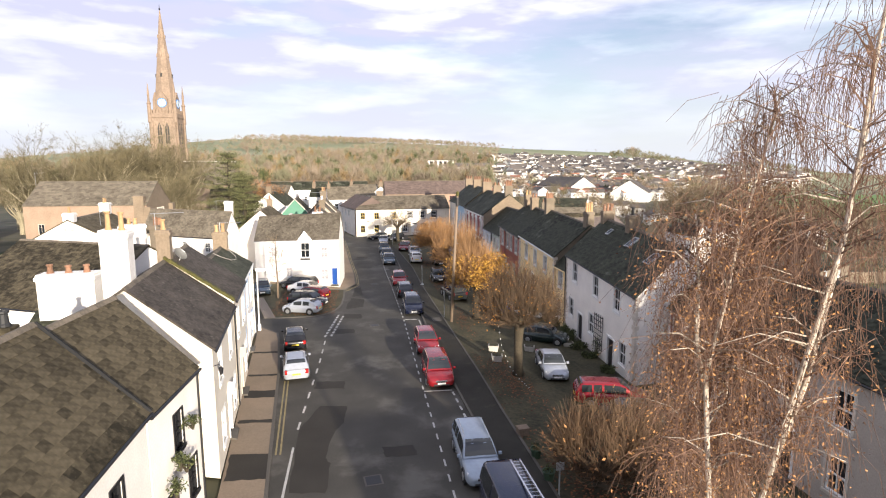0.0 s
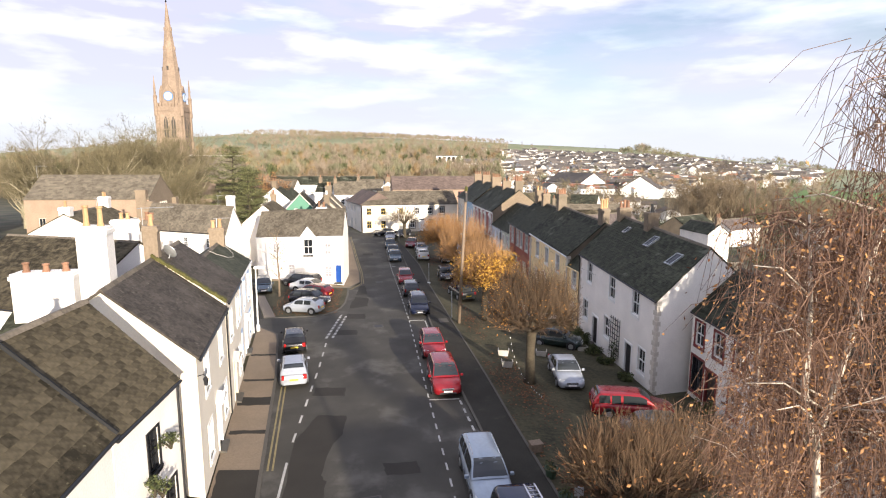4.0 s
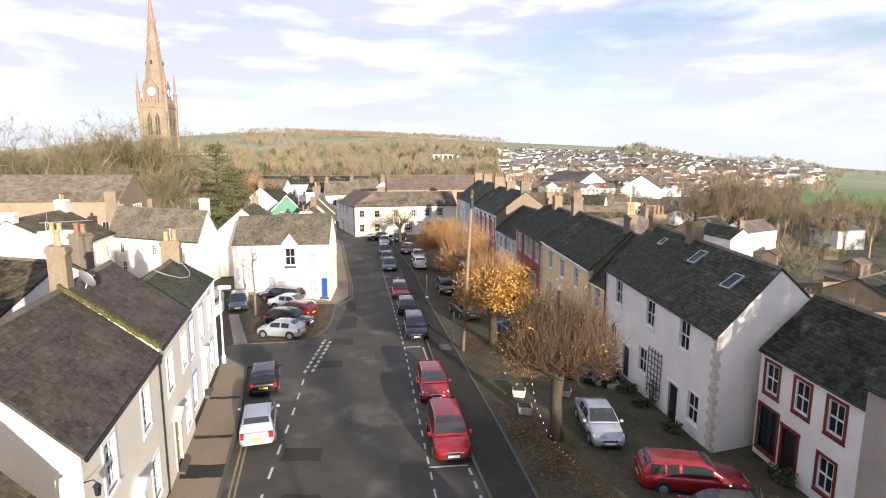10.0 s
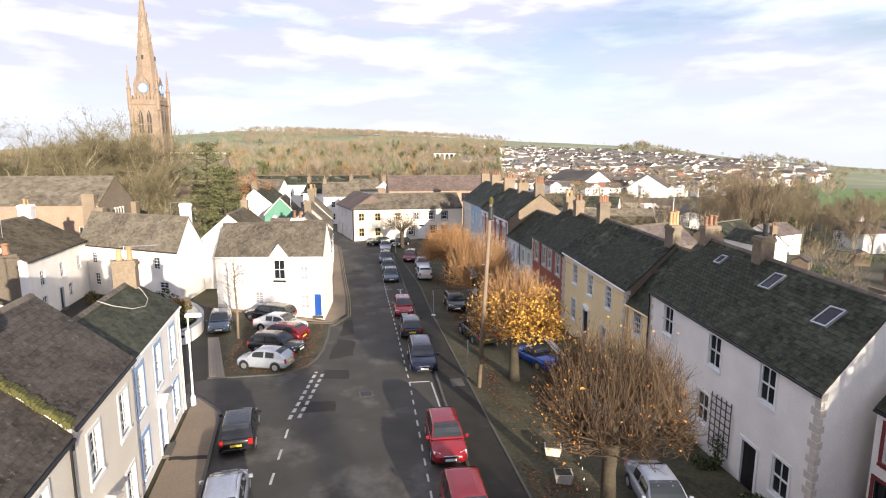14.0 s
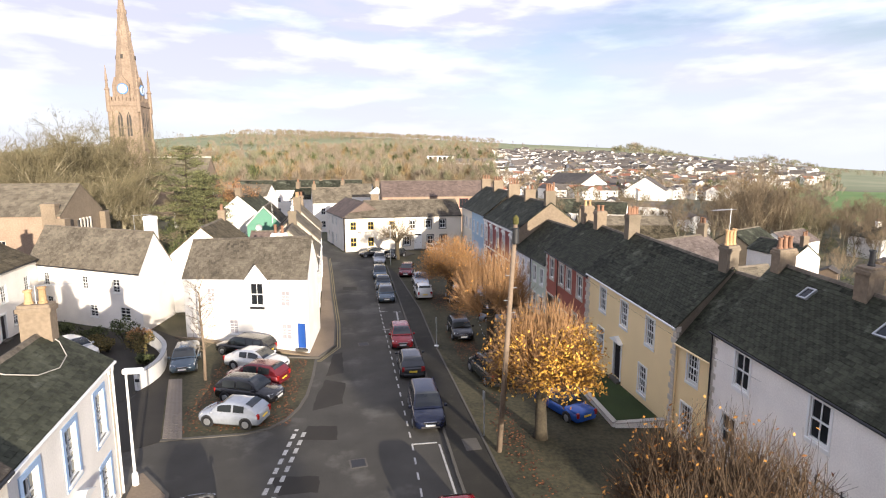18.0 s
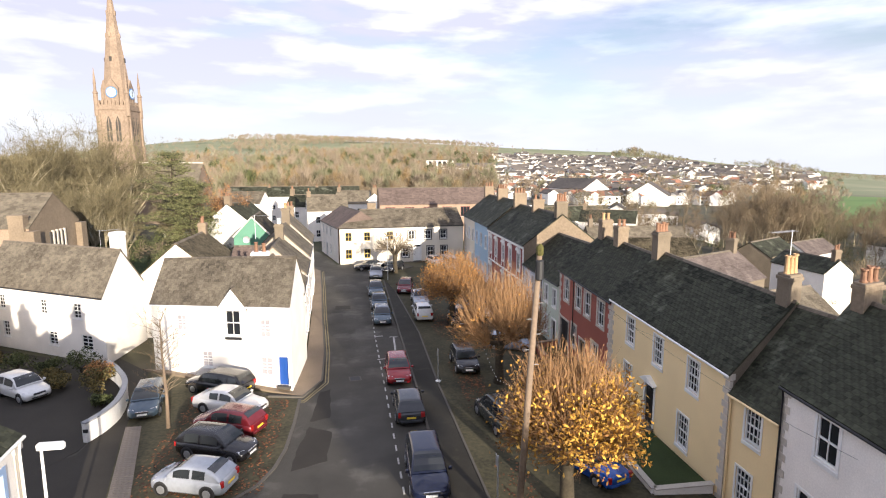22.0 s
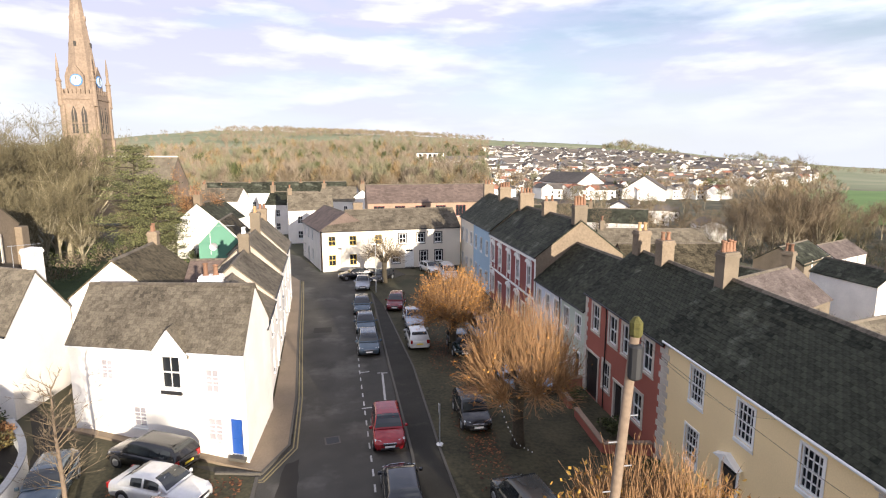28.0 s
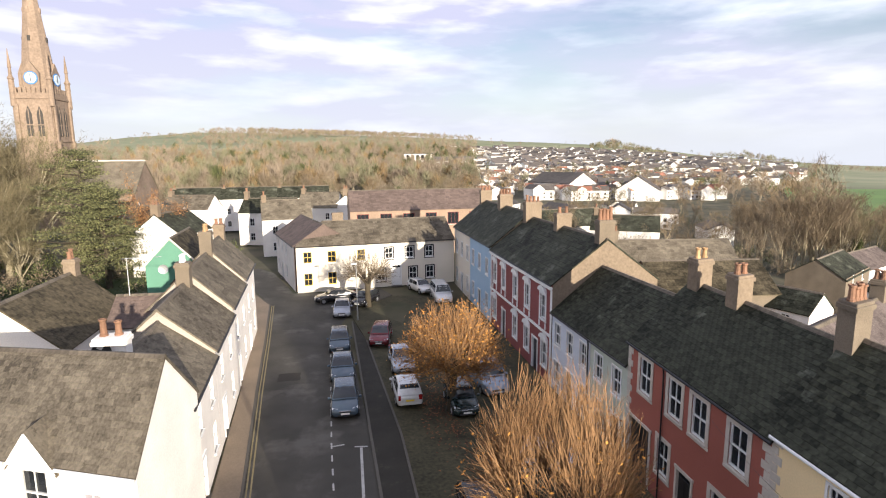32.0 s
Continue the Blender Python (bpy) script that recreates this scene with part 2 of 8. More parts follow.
M["paleblue_paint"] = material("paleblue_paint", (0.33, 0.46, 0.68), 0.5, grain=20, stain=1.5, var=0.15, bump=0.02)
M["dark_door"] = material("dark_door", (0.02, 0.018, 0.018), 0.4, grain=20, stain=1.5, var=0.2, bump=0.02)
M["tan_door"] = material("tan_door", (0.35, 0.22, 0.1), 0.5, grain=20, stain=1.5, var=0.2, bump=0.02)
M["curtain"] = material("curtain", (0.36, 0.34, 0.36), 0.9, grain=3, stain=0.7, var=0.3, bump=0.0)
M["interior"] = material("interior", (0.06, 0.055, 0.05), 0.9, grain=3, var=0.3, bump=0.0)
M["glass"] = material("glass", (0.02, 0.023, 0.027), 0.1, grain=0.8, stain=0.3, var=0.4, bump=0.0, spec=0.32)
M["car_glass"] = material("car_glass", (0.022, 0.026, 0.028), 0.06, grain=0.8, stain=0.3, var=0.3, bump=0.0, spec=0.7)
M["tyre"] = material("tyre", (0.012, 0.012, 0.012), 0.85, grain=20, var=0.3)
M["rim"] = material("rim", (0.42, 0.43, 0.45), 0.35, 0.7, grain=12, var=0.2, bump=0.0)
M["chrome"] = material("chrome", (0.6, 0.6, 0.62), 0.2, 0.9, grain=12, var=0.1, bump=0.0)
M["plastic"] = material("plastic", (0.025, 0.025, 0.027), 0.6, grain=20, var=0.2, bump=0.05)
M["headlamp"] = material("headlamp", (0.62, 0.64, 0.66), 0.12, 0.3, grain=10, var=0.15, bump=0.0, spec=0.8)
M["tail"] = material("tail", (0.28, 0.012, 0.012), 0.2, grain=10, var=0.2, bump=0.0, spec=0.6)
M["plate_white"] = material("plate_white", (0.72, 0.72, 0.7), 0.5, grain=10, var=0.05, bump=0.0)
M["plate_yellow"] = material("plate_yellow", (0.7, 0.5, 0.05), 0.5, grain=10, var=0.05, bump=0.0)
M["galv"] = material("galv", (0.45, 0.46, 0.47), 0.45, 0.6, grain=12, var=0.2)
M["pole_wood"] = material("pole_wood", (0.21, 0.155, 0.11), 0.85, grain=10, stain=0.6, var=0.35, bump=0.3)
M["concrete"] = material("concrete", (0.48, 0.45, 0.4), 0.9, grain=12, stain=1.0, var=0.25, bump=0.2)
M["bark"] = material("bark", (0.062, 0.05, 0.033), 0.95, grain=9, stain=1.0, var=0.5, bump=0.6)
M["birch_bark"] = material("birch_bark", (0.62, 0.53, 0.43), 0.8, grain=7, stain=3.0, var=0.65, bump=0.3)
M["twig"] = material("twig", (0.115, 0.07, 0.039), 0.85, grain=3, stain=0.6, var=0.4, bump=0.0, island=0.3)
M["twig_dark"] = material("twig_dark", (0.075, 0.048, 0.03), 0.85, grain=3, stain=0.6, var=0.4, bump=0.0, island=0.4, second=(0.115, 0.073, 0.04))
M["twig_orange"] = material("twig_orange", (0.27, 0.15, 0.068), 0.8, grain=3, stain=0.6, var=0.4, bump=0.0, island=0.35)
M["twig_grey"] = material("twig_grey", (0.16, 0.125, 0.085), 0.9, grain=3, stain=0.6, var=0.4, bump=0.0, island=0.3)
M["twig_far"] = material("twig_far", (0.2, 0.152, 0.097), 0.95, grain=0.3, stain=0.05, var=0.4, bump=0.0, island=0.2, objvar=0.3)
M["twig_birch"] = material("twig_birch", (0.2, 0.118, 0.08), 0.85, grain=3, stain=0.6, var=0.4, bump=0.0, island=0.3)
M["leaf_gold"] = material("leaf_gold", (0.38, 0.165, 0.03), 0.7, grain=3, stain=0.6, var=0.5, bump=0.0, island=0.5, second=(0.72, 0.42, 0.07))
M["leaf_amber"] = material("leaf_amber", (0.36, 0.14, 0.03), 0.75, grain=3, stain=0.6, var=0.5, bump=0.0, island=0.5, second=(0.53, 0.26, 0.055))
M["leaf_rust"] = material("leaf_rust", (0.17, 0.065, 0.028), 0.75, grain=3, stain=0.6, var=0.5, bump=0.0, island=0.5, second=(0.5, 0.26, 0.1))
M["leaf_green"] = material("leaf_green", (0.045, 0.06, 0.02), 0.8, grain=2, stain=0.5, var=0.5, bump=0.0, island=0.45, second=(0.115, 0.13, 0.045))
M["leaf_olive"] = material("leaf_olive", (0.075, 0.07, 0.022), 0.8, grain=2, stain=0.5, var=0.5, bump=0.0, island=0.5, second=(0.2, 0.15, 0.05))
M["needle"] = material("needle", (0.06, 0.072, 0.032), 0.85, grain=2, stain=0.4, var=0.5, bump=0.0, island=0.45, second=(0.2, 0.2, 0.085))
M["twig_olive"] = material("twig_olive", (0.155, 0.13, 0.073), 0.9, grain=2, stain=0.3, var=0.4, bump=0.0, island=0.35, objvar=0.2)
M["frame_yellow"] = material("frame_yellow", (0.6, 0.42, 0.08), 0.5, grain=20, stain=1.5, var=0.15, bump=0.02)
M["door_blue"] = material("door_blue", (0.02, 0.08, 0.32), 0.5, grain=20, stain=1.5, var=0.15, bump=0.02)
M["clock_blue"] = material("clock_blue", (0.62, 0.74, 0.85), 0.5, var=0.2, bump=0.0, stain=0.1, grain=0.5)
M["far_white"] = material("far_white", (0.8, 0.78, 0.74), 0.9, grain=0.6, stain=0.05, var=0.15, bump=0.0, island=0.2, objvar=0.2)
M["far_roof"] = material("far_roof", (0.075, 0.068, 0.062), 0.85, grain=0.6, stain=0.05, var=0.4, bump=0.0, island=0.4, objvar=0.3, second=(0.14, 0.12, 0.105))
M["far_wood"] = material("far_wood", (0.25, 0.2, 0.145), 0.95, grain=0.05, stain=0.02, var=0.35, bump=0.0, island=0.18)
M["far_olive"] = material("far_olive", (0.2, 0.19, 0.115), 0.95, grain=0.05, stain=0.02, var=0.3, bump=0.0, island=0.2)
M["far_stem"] = material("far_stem", (0.34, 0.29, 0.21), 0.9, grain=0.3, stain=0.05, var=0.3, bump=0.0, island=0.4)
M["bark_pale"] = material("bark_pale", (0.34, 0.295, 0.2), 0.9, grain=9, stain=0.6, var=0.45, bump=0.4, objvar=0.2)
M["far_russet"] = material("far_russet", (0.24, 0.15, 0.075), 0.95, grain=0.05, stain=0.01, var=0.35, bump=0.0, island=0.4, second=(0.33, 0.24, 0.12))
M["tub_green"] = material("tub_green", (0.05, 0.085, 0.05), 0.7, grain=10, stain=1.0, var=0.3, bump=0.1)
M["far_tile"] = material("far_tile", (0.3, 0.13, 0.085), 0.9, grain=0.6, stain=0.05, var=0.35, bump=0.0, objvar=0.3)
M["far_brick"] = material("far_brick", (0.35, 0.15, 0.1), 0.9, grain=0.6, stain=0.05, var=0.3, bump=0.0, objvar=0.3)


def paint(name, color, metal=0.25):
    M[name] = material(name, color, 0.26, metal, grain=6, stain=0.9, var=0.15, bump=0.0, spec=0.5, coat=0.5)


for _n, _c3 in (("car_red", (0.26, 0.011, 0.017)), ("car_silver", (0.36, 0.385, 0.43)), ("car_black", (0.014, 0.014, 0.016)),
                ("car_blue", (0.01, 0.016, 0.045)), ("car_bright_blue", (0.02, 0.09, 0.38)), ("car_slate", (0.06, 0.09, 0.12)),
                ("car_white", (0.68, 0.68, 0.67)), ("car_maroon", (0.15, 0.014, 0.02)), ("car_green", (0.016, 0.03, 0.03)),
                ("car_light_blue", (0.29, 0.345, 0.42)), ("car_olive", (0.06, 0.065, 0.06)), ("car_dark_grey", (0.035, 0.037, 0.042))):
    paint(_n, _c3)

# ---- mesh helpers ----
class Mesh:
    """Collects boxes, tubes, prisms and free faces, then links them as one object."""

    def __init__(self):
        self.v, self.f = [], []

    def face(self, *pts):
        i = len(self.v)
        self.v.extend([tuple(p) for p in pts])
        self.f.append(tuple(range(i, i + len(pts))))
        return self

    def solid(self, verts, faces):
        i = len(self.v)
        self.v.extend([tuple(p) for p in verts])
        self.f.extend([tuple(i + k for k in q) for q in faces])
        return self

    def box(self, x0, y0, z0, x1, y1, z1, bev=0.0):
        if bev <= 0:
            return self.solid([(x0, y0, z0), (x1, y0, z0), (x1, y1, z0), (x0, y1, z0), (x0, y0, z1), (x1, y0, z1), (x1, y1, z1), (x0, y1, z1)],
                              [(0, 3, 2, 1), (4, 5, 6, 7), (0, 1, 5, 4), (1, 2, 6, 5), (2, 3, 7, 6), (3, 0, 4, 7)])
        b = bev
        ring = [(x0 + b, y0), (x1 - b, y0), (x1, y0 + b), (x1, y1 - b), (x1 - b, y1), (x0 + b, y1), (x0, y1 - b), (x0, y0 + b)]
        top = [(x0 + b, y0 + b), (x1 - b, y0 + b), (x1 - b, y0 + b), (x1 - b, y1 - b), (x1 - b, y1 - b), (x0 + b, y1 - b), (x0 + b, y1 - b), (x0 + b, y0 + b)]
        v = [(x, y, z0) for x, y in ring] + [(x, y, z1 - b) for x, y in ring] + [(x, y, z1) for x, y in top]
        f = [tuple(reversed(range(8))), tuple(range(16, 24))]
        for k in range(8):
            j = (k + 1) % 8
            f += [(k, j, 8 + j, 8 + k), (8 + k, 8 + j, 16 + j, 16 + k)]
        return self.solid(v, f)

    def prism(self, poly, z0, z1):
        n = len(poly)
        v = [(x, y, z0) for x, y in poly] + [(x, y, z1) for x, y in poly]
        return self.solid(v, [tuple(reversed(range(n))), tuple(range(n, 2 * n))] + [(k, (k + 1) % n, n + (k + 1) % n, n + k) for k in range(n)])

    def lathe(self, cx, cy, profile, sides=12):
        v, f = [], []
        for r, z in profile:
            v += [(cx + r * math.cos(2 * math.pi * k / sides), cy + r * math.sin(2 * math.pi * k / sides), z) for k in range(sides)]
        for s in range(len(profile) - 1):
            for k in range(sides):
                j = (k + 1) % sides
                f.append((s * sides + k, s * sides + j, (s + 1) * sides + j, (s + 1) * sides + k))
        f += [tuple(reversed(range(sides))), tuple(range((len(profile) - 1) * sides, len(profile) * sides))]
        return self.solid(v, f)

    def tube(self, pts, radii, sides=5):
        v, f = [], []
        for i, p in enumerate(pts):
            p = Vector(p)
            d = (Vector(pts[min(i + 1, len(pts) - 1)]) - Vector(pts[max(i - 1, 0)])).normalized()
            a = d.cross((0.31, 0.17, 0.93)) if abs(d.z) < 0.9 else d.cross((1, 0.1, 0))
            a.normalize()
            b = d.cross(a)
            v += [p + radii[i] * (math.cos(2 * math.pi * k / sides) * a + math.sin(2 * math.pi * k / sides) * b) for k in range(sides)]
        for s in range(len(pts) - 1):
            for k in range(sides):
                j = (k + 1) % sides
                f.append((s * sides + k, s * sides + j, (s + 1) * sides + j, (s + 1) * sides + k))
        f += [tuple(reversed(range(sides))), tuple(range((len(pts) - 1) * sides, len(pts) * sides))]
        return self.solid(v, f)

    def data(self, name, mat, smooth=False):
        me = bpy.data.meshes.new(name)
        me.from_pydata([tuple(p) for p in self.v], [], self.f)
        me.materials.append(M[mat] if isinstance(mat, str) else mat)
        if smooth:
            me.shade_smooth()
        me.update()
        return me


def part(name, mesh, mat, parent, label="", smooth=False, kind=""):
    ob = new(name, mesh.data(name, mat, smooth) if isinstance(mesh, Mesh) else mesh)
    ob.parent = parent
    return tagged(ob, label=label, kind=kind)


def thing(name, m, label, category, group="", kind=""):
    ob = new(name)
    ob.empty_display_size = 0.3
    ob.matrix_world = m
    return tagged(ob, label, category, group, kind)


def setting(name, mesh, mat, label, category, smooth=False):
    ob = new(name, mesh.data(name, mat, smooth))
    return tagged(ob, label, category, kind="structure")


rng = random.Random(7)


# ---- lie of the land ----
def smooth(a, b, t):
    t = max(0.0, min(1.0, (t - a) / (b - a)))
    return t * t * (3 - 2 * t)


HILL_AZ = [-180, -60, -31, -20, -17, -14, -8, 6, 17, 26, 32, 39, 43, 48, 70, 180]
HILL_Z = [0, 0, 34, 72, 80, 88, 93, 86, 66, 52, 34, 10, -8, -20, -22, 0]


def land(x, y):
    r, az = math.hypot(x, y + 20), math.degrees(math.atan2(x, y + 20))
    top = float(np.interp(az, HILL_AZ, HILL_Z)) + 5 * noise.noise((x / 260, y / 260, 0)) + 3 * noise.noise((x / 90, y / 90, 4))
    e = smooth(24, 38, az) * (1 - smooth(80, 110, az))
    z = -7 * smooth(110 - 45 * e, 330 - 155 * e, r)
    z += max(0.0, min(1.0, (r - 470) / 1180)) ** 1.2 * (top + 7)
    z -= smooth(2300, 4200, r) * 60
    near = 1 - smooth(60, 140, r)
    if x > 7.9:
        z -= 0.085 * (min(x, 24) - 7.9) * near + 1.2 * smooth(30, 60, x) * near
    return z


def ground_sheet():
    def axis(edges):
        out = []
        for a, b, step in edges:
            out += list(np.arange(a, b, step))
        return out
    xs = axis([(-4200, -1200, 300), (-1200, -300, 75), (-300, -60, 20), (-60, 60, 3), (60, 300, 15), (300, 1200, 60), (1200, 4300, 250)])
    ys = axis([(-3000, -400, 400), (-400, -80, 40), (-80, 120, 4), (120, 400, 14), (400, 1800, 50), (1800, 4300, 250)])
    v = [(x, y, land(x, y) - 0.03) for y in ys for x in xs]
    nx = len(xs)
    f = [(j * nx + i, j * nx + i + 1, (j + 1) * nx + i + 1, (j + 1) * nx + i) for j in range(len(ys) - 1) for i in range(nx - 1)]
    g = Mesh()
    g.v, g.f = v, f
    return setting("ground", g, "fields", "rolling grassy ground that carries the town to the hills", "ground", True)


def town_ground(m):
    """Trodden brown gardens and yards inside the town, green fields outside it."""
    n, l = m.node_tree.nodes, m.node_tree.links
    b = n["Principled BSDF"]
    field = b.inputs["Base Color"].links[0].from_socket
    tc, ln, edge, mix, nz, rp = n.new("ShaderNodeTexCoord"), n.new("ShaderNodeVectorMath"), n.new("ShaderNodeMapRange"), n.new("ShaderNodeMix"), n.new("ShaderNodeTexNoise"), n.new("ShaderNodeValToRGB")
    ln.operation = "LENGTH"
    edge.inputs["From Min"].default_value, edge.inputs["From Max"].default_value = 430, 560
    nz.inputs["Scale"].default_value, nz.inputs["Detail"].default_value = 0.12, 8
    rp.color_ramp.elements[0].position, rp.color_ramp.elements[1].position = 0.35, 0.65
    rp.color_ramp.elements[0].color, rp.color_ramp.elements[1].color = (0.035, 0.04, 0.018, 1), (0.105, 0.09, 0.055, 1)
    mix.data_type = "RGBA"
    l.new(tc.outputs["Object"], ln.inputs[0]), l.new(ln.outputs["Value"], edge.inputs["Value"]), l.new(edge.outputs["Result"], mix.inputs[0])
    l.new(tc.outputs["Object"], nz.inputs["Vector"]), l.new(nz.outputs["Fac"], rp.inputs["Fac"])
    l.new(rp.outputs["Color"], mix.inputs[6]), l.new(field, mix.inputs[7]), l.new(mix.outputs[2], b.inputs["Base Color"])


town_ground(M["fields"])
ground_sheet()


def meadow():
    m = Mesh()
    for j in range(13):
        for k in range(14):
            az, rr = math.radians(40.5 + k), 250 + 20 * j + 6 * math.sin(k * 0.9)
            x, y = rr * math.sin(az), -20 + rr * math.cos(az)
            m.v.append((x, y, land(x, y) + 0.6))
    m.f = [(j * 14 + i, (j + 1) * 14 + i, (j + 1) * 14 + i + 1, j * 14 + i + 1) for j in range(12) for i in range(13)]
    return setting("meadow", m, "meadow", "bright green meadow beyond the town", "field", True)


meadow()


def sheet(poly, z, drop=0.25):
    """A flat slab with its top at z (a number or a function of x, y)."""
    zf = z if callable(z) else (lambda x, y: z)
    n = len(poly)
    v = [(x, y, zf(x, y) - drop) for x, y in poly] + [(x, y, zf(x, y)) for x, y in poly]
    return Mesh().solid(v, [tuple(reversed(range(n))), tuple(range(n, 2 * n))] + [(k, (k + 1) % n, n + (k + 1) % n, n + k) for k in range(n)])


def strip(line, half, z0, z1):
    """A kerb or line that follows a polyline."""
    m = Mesh()
    for (ax, ay), (bx, by) in zip(line, line[1:]):
        d = Vector((bx - ax, by - ay))
        n = Vector((-d.y, d.x)).normalized() * half
        m.prism([(ax + n.x, ay + n.y), (ax - n.x, ay - n.y), (bx - n.x, by - n.y), (bx + n.x, by + n.y)], z0, z1)
    return m


FACE_L = [(-4.9, -33.0), (-6.3, -19.0), (-9.45, 8.0)]


def face_l(y):
    return float(np.interp(y, [p[1] for p in FACE_L], [p[0] for p in FACE_L]))


# road: one asphalt surface from behind the camera to the bend
road_l = [(-3.0, -75), (-4.2, -20), (-5.5, -8.5), (-6.1, -3), (-7.3, 5.5), (-16, 6.8), (-18, 14), (-13, 26), (-4, 23.4), (-2.4, 23.4), (-1.25, 25.5), (-1.5, 31), (-2.5, 43), (-3.3, 54), (-4.2, 66), (-7.5, 75), (-14, 85)]
road_r = [(-8.5, 88), (-5.9, 84), (-2.3, 71.2), (3, 70.5), (8, 71.5), (9, 68), (4.2, 62), (3.2, 58), (4.2, 45), (4.7, 35), (5.0, 23.4), (5.15, 6), (5.4, -5), (5.7, -11), (6.2, -30), (7.5, -75)]
setting("road", sheet(road_l + road_r, 0.0), "asphalt", "worn grey asphalt street with patches and parking bays", "road")
foot_r = [(6.4, 35), (6.5, 23.4), (7.1, 6), (7.5, -5), (7.6, -11), (8.2, -30), (9.5, -75)]
setting("pavement_east", sheet([(4.3, 58), (4.7, 35), (5.0, 23.4), (5.15, 6), (5.4, -5), (5.7, -11), (6.2, -30), (7.5, -75)] + foot_r[::-1] + [(5.3, 52)], 0.1), "footpath", "dark asphalt footpath beside the parking bays", "pavement")
setting("kerb_east", strip([(4.2, 58), (4.7, 35), (5.0, 23.4), (5.15, 6), (5.4, -5), (5.7, -11), (6.2, -30)], 0.07, -0.1, 0.125), "kerb", "pale stone kerb of the footpath", "kerb")
setting("kerb_green", strip([(5.3, 52)] + foot_r[:-1], 0.06, -0.1, 0.13), "kerb", "worn stone edging along the green", "kerb")
setting("pavement_west", sheet([(-6.3, -75), (face_l(-30), -30), (face_l(-19), -19), (face_l(8), 8), (-9.2, 8.2), (-7.55, 6.2), (-7.2, 4.4), (-6.1, -3), (-5.5, -8.5), (-4.2, -20), (-3.0, -75)][::-1], 0.11), "paving", "brown flagged pavement along the house fronts", "pavement")
setting("kerb_west", strip([(-3.4, -60), (-4.2, -20), (-5.5, -8.5), (-6.1, -3), (-7.2, 4.4), (-7.55, 6.2), (-9.2, 8.2)], 0.08, -0.1, 0.125), "kerb", "worn stone kerb along the west pavement", "kerb")
setting("pavement_corner", sheet([(-14.5, 29.2), (-3.9, 23.4), (-2.4, 22.6), (-1.35, 25.2), (-1.6, 31), (-2.6, 43), (-3.4, 54), (-4.4, 66), (-7.8, 74), (-9, 73), (-5.6, 64), (-4.6, 54), (-3.6, 43), (-2.9, 31), (-3.3, 26)], 0.11), "paving", "narrow brown pavement round the corner house", "pavement")
setting("kerb_corner", strip([(-4.6, 22.9), (-2.4, 22.5), (-1.35, 25.0), (-1.55, 31), (-2.55, 43), (-3.35, 54), (-4.35, 66), (-7.7, 74)], 0.07, -0.1, 0.125), "kerb", "stone kerb curving round the corner", "kerb")
setting("green", sheet(foot_r[::-1] + [(5.3, 52), (4.2, 60), (6.5, 68), (17.7, 68), (17.7, -40), (17.7, -75)], lambda x, y: land(x, y) + 0.06), "litter", "leaf-strewn rough grass between the footpath and the houses", "grass")
setting("forecourt", sheet([(17.6, -75), (17.6, -6.7), (20.4, -6.7), (20.4, -75)], lambda x, y: land(x, y) + 0.05), "litter", "leaf-strewn ground before the cottage fronts", "ground")
setting("car_park", sheet([(-9.6, 11.4), (-5.4, 11.5), (-4.3, 11.9), (-3.5, 12.8), (-2.95, 14.2), (-2.65, 16), (-2.55, 19), (-2.6, 22.3), (-4.2, 22.8), (-13.8, 28.5), (-11.5, 18)], 0.03), "litter", "brown leaf-strewn car park beside the white house", "car park")

setting("kerb_car_park", strip([(-9.6, 11.35), (-5.4, 11.45), (-4.25, 11.85), (-3.45, 12.77), (-2.9, 14.2), (-2.6, 16), (-2.5, 19), (-2.55, 22.3)], 0.09, -0.1, 0.05), "kerb", "worn stone edging round the car park", "kerb")


# ---- houses ----
def wall_with_holes(L, z0, z1, holes, depth=0.16):
    """A wall in the plane y = 0 from x 0 to L, with openings and their reveals."""
    m = Mesh()
    us = sorted({0.0, L, *[h[0] for h in holes], *[h[1] for h in holes]})
    zs = sorted({z0, z1, *[h[2] for h in holes], *[h[3] for h in holes]})
    for a, b in zip(us, us[1:]):
        for c, d in zip(zs, zs[1:]):
            u, z = (a + b) / 2, (c + d) / 2
            if not any(h[0] < u < h[1] and h[2] < z < h[3] for h in holes):
                m.face((a, 0, c), (b, 0, c), (b, 0, d), (a, 0, d))
    for a, b, c, d in holes:
        m.face((a, 0, c), (a, depth, c), (a, depth, d), (a, 0, d))
        m.face((b, depth, c), (b, 0, c), (b, 0, d), (b, depth, d))
        m.face((a, 0, d), (a, depth, d), (b, depth, d), (b, 0, d))
        m.face((a, depth, c), (a, 0, c), (b, 0, c), (b, depth, c))
    return m


PIECES = []


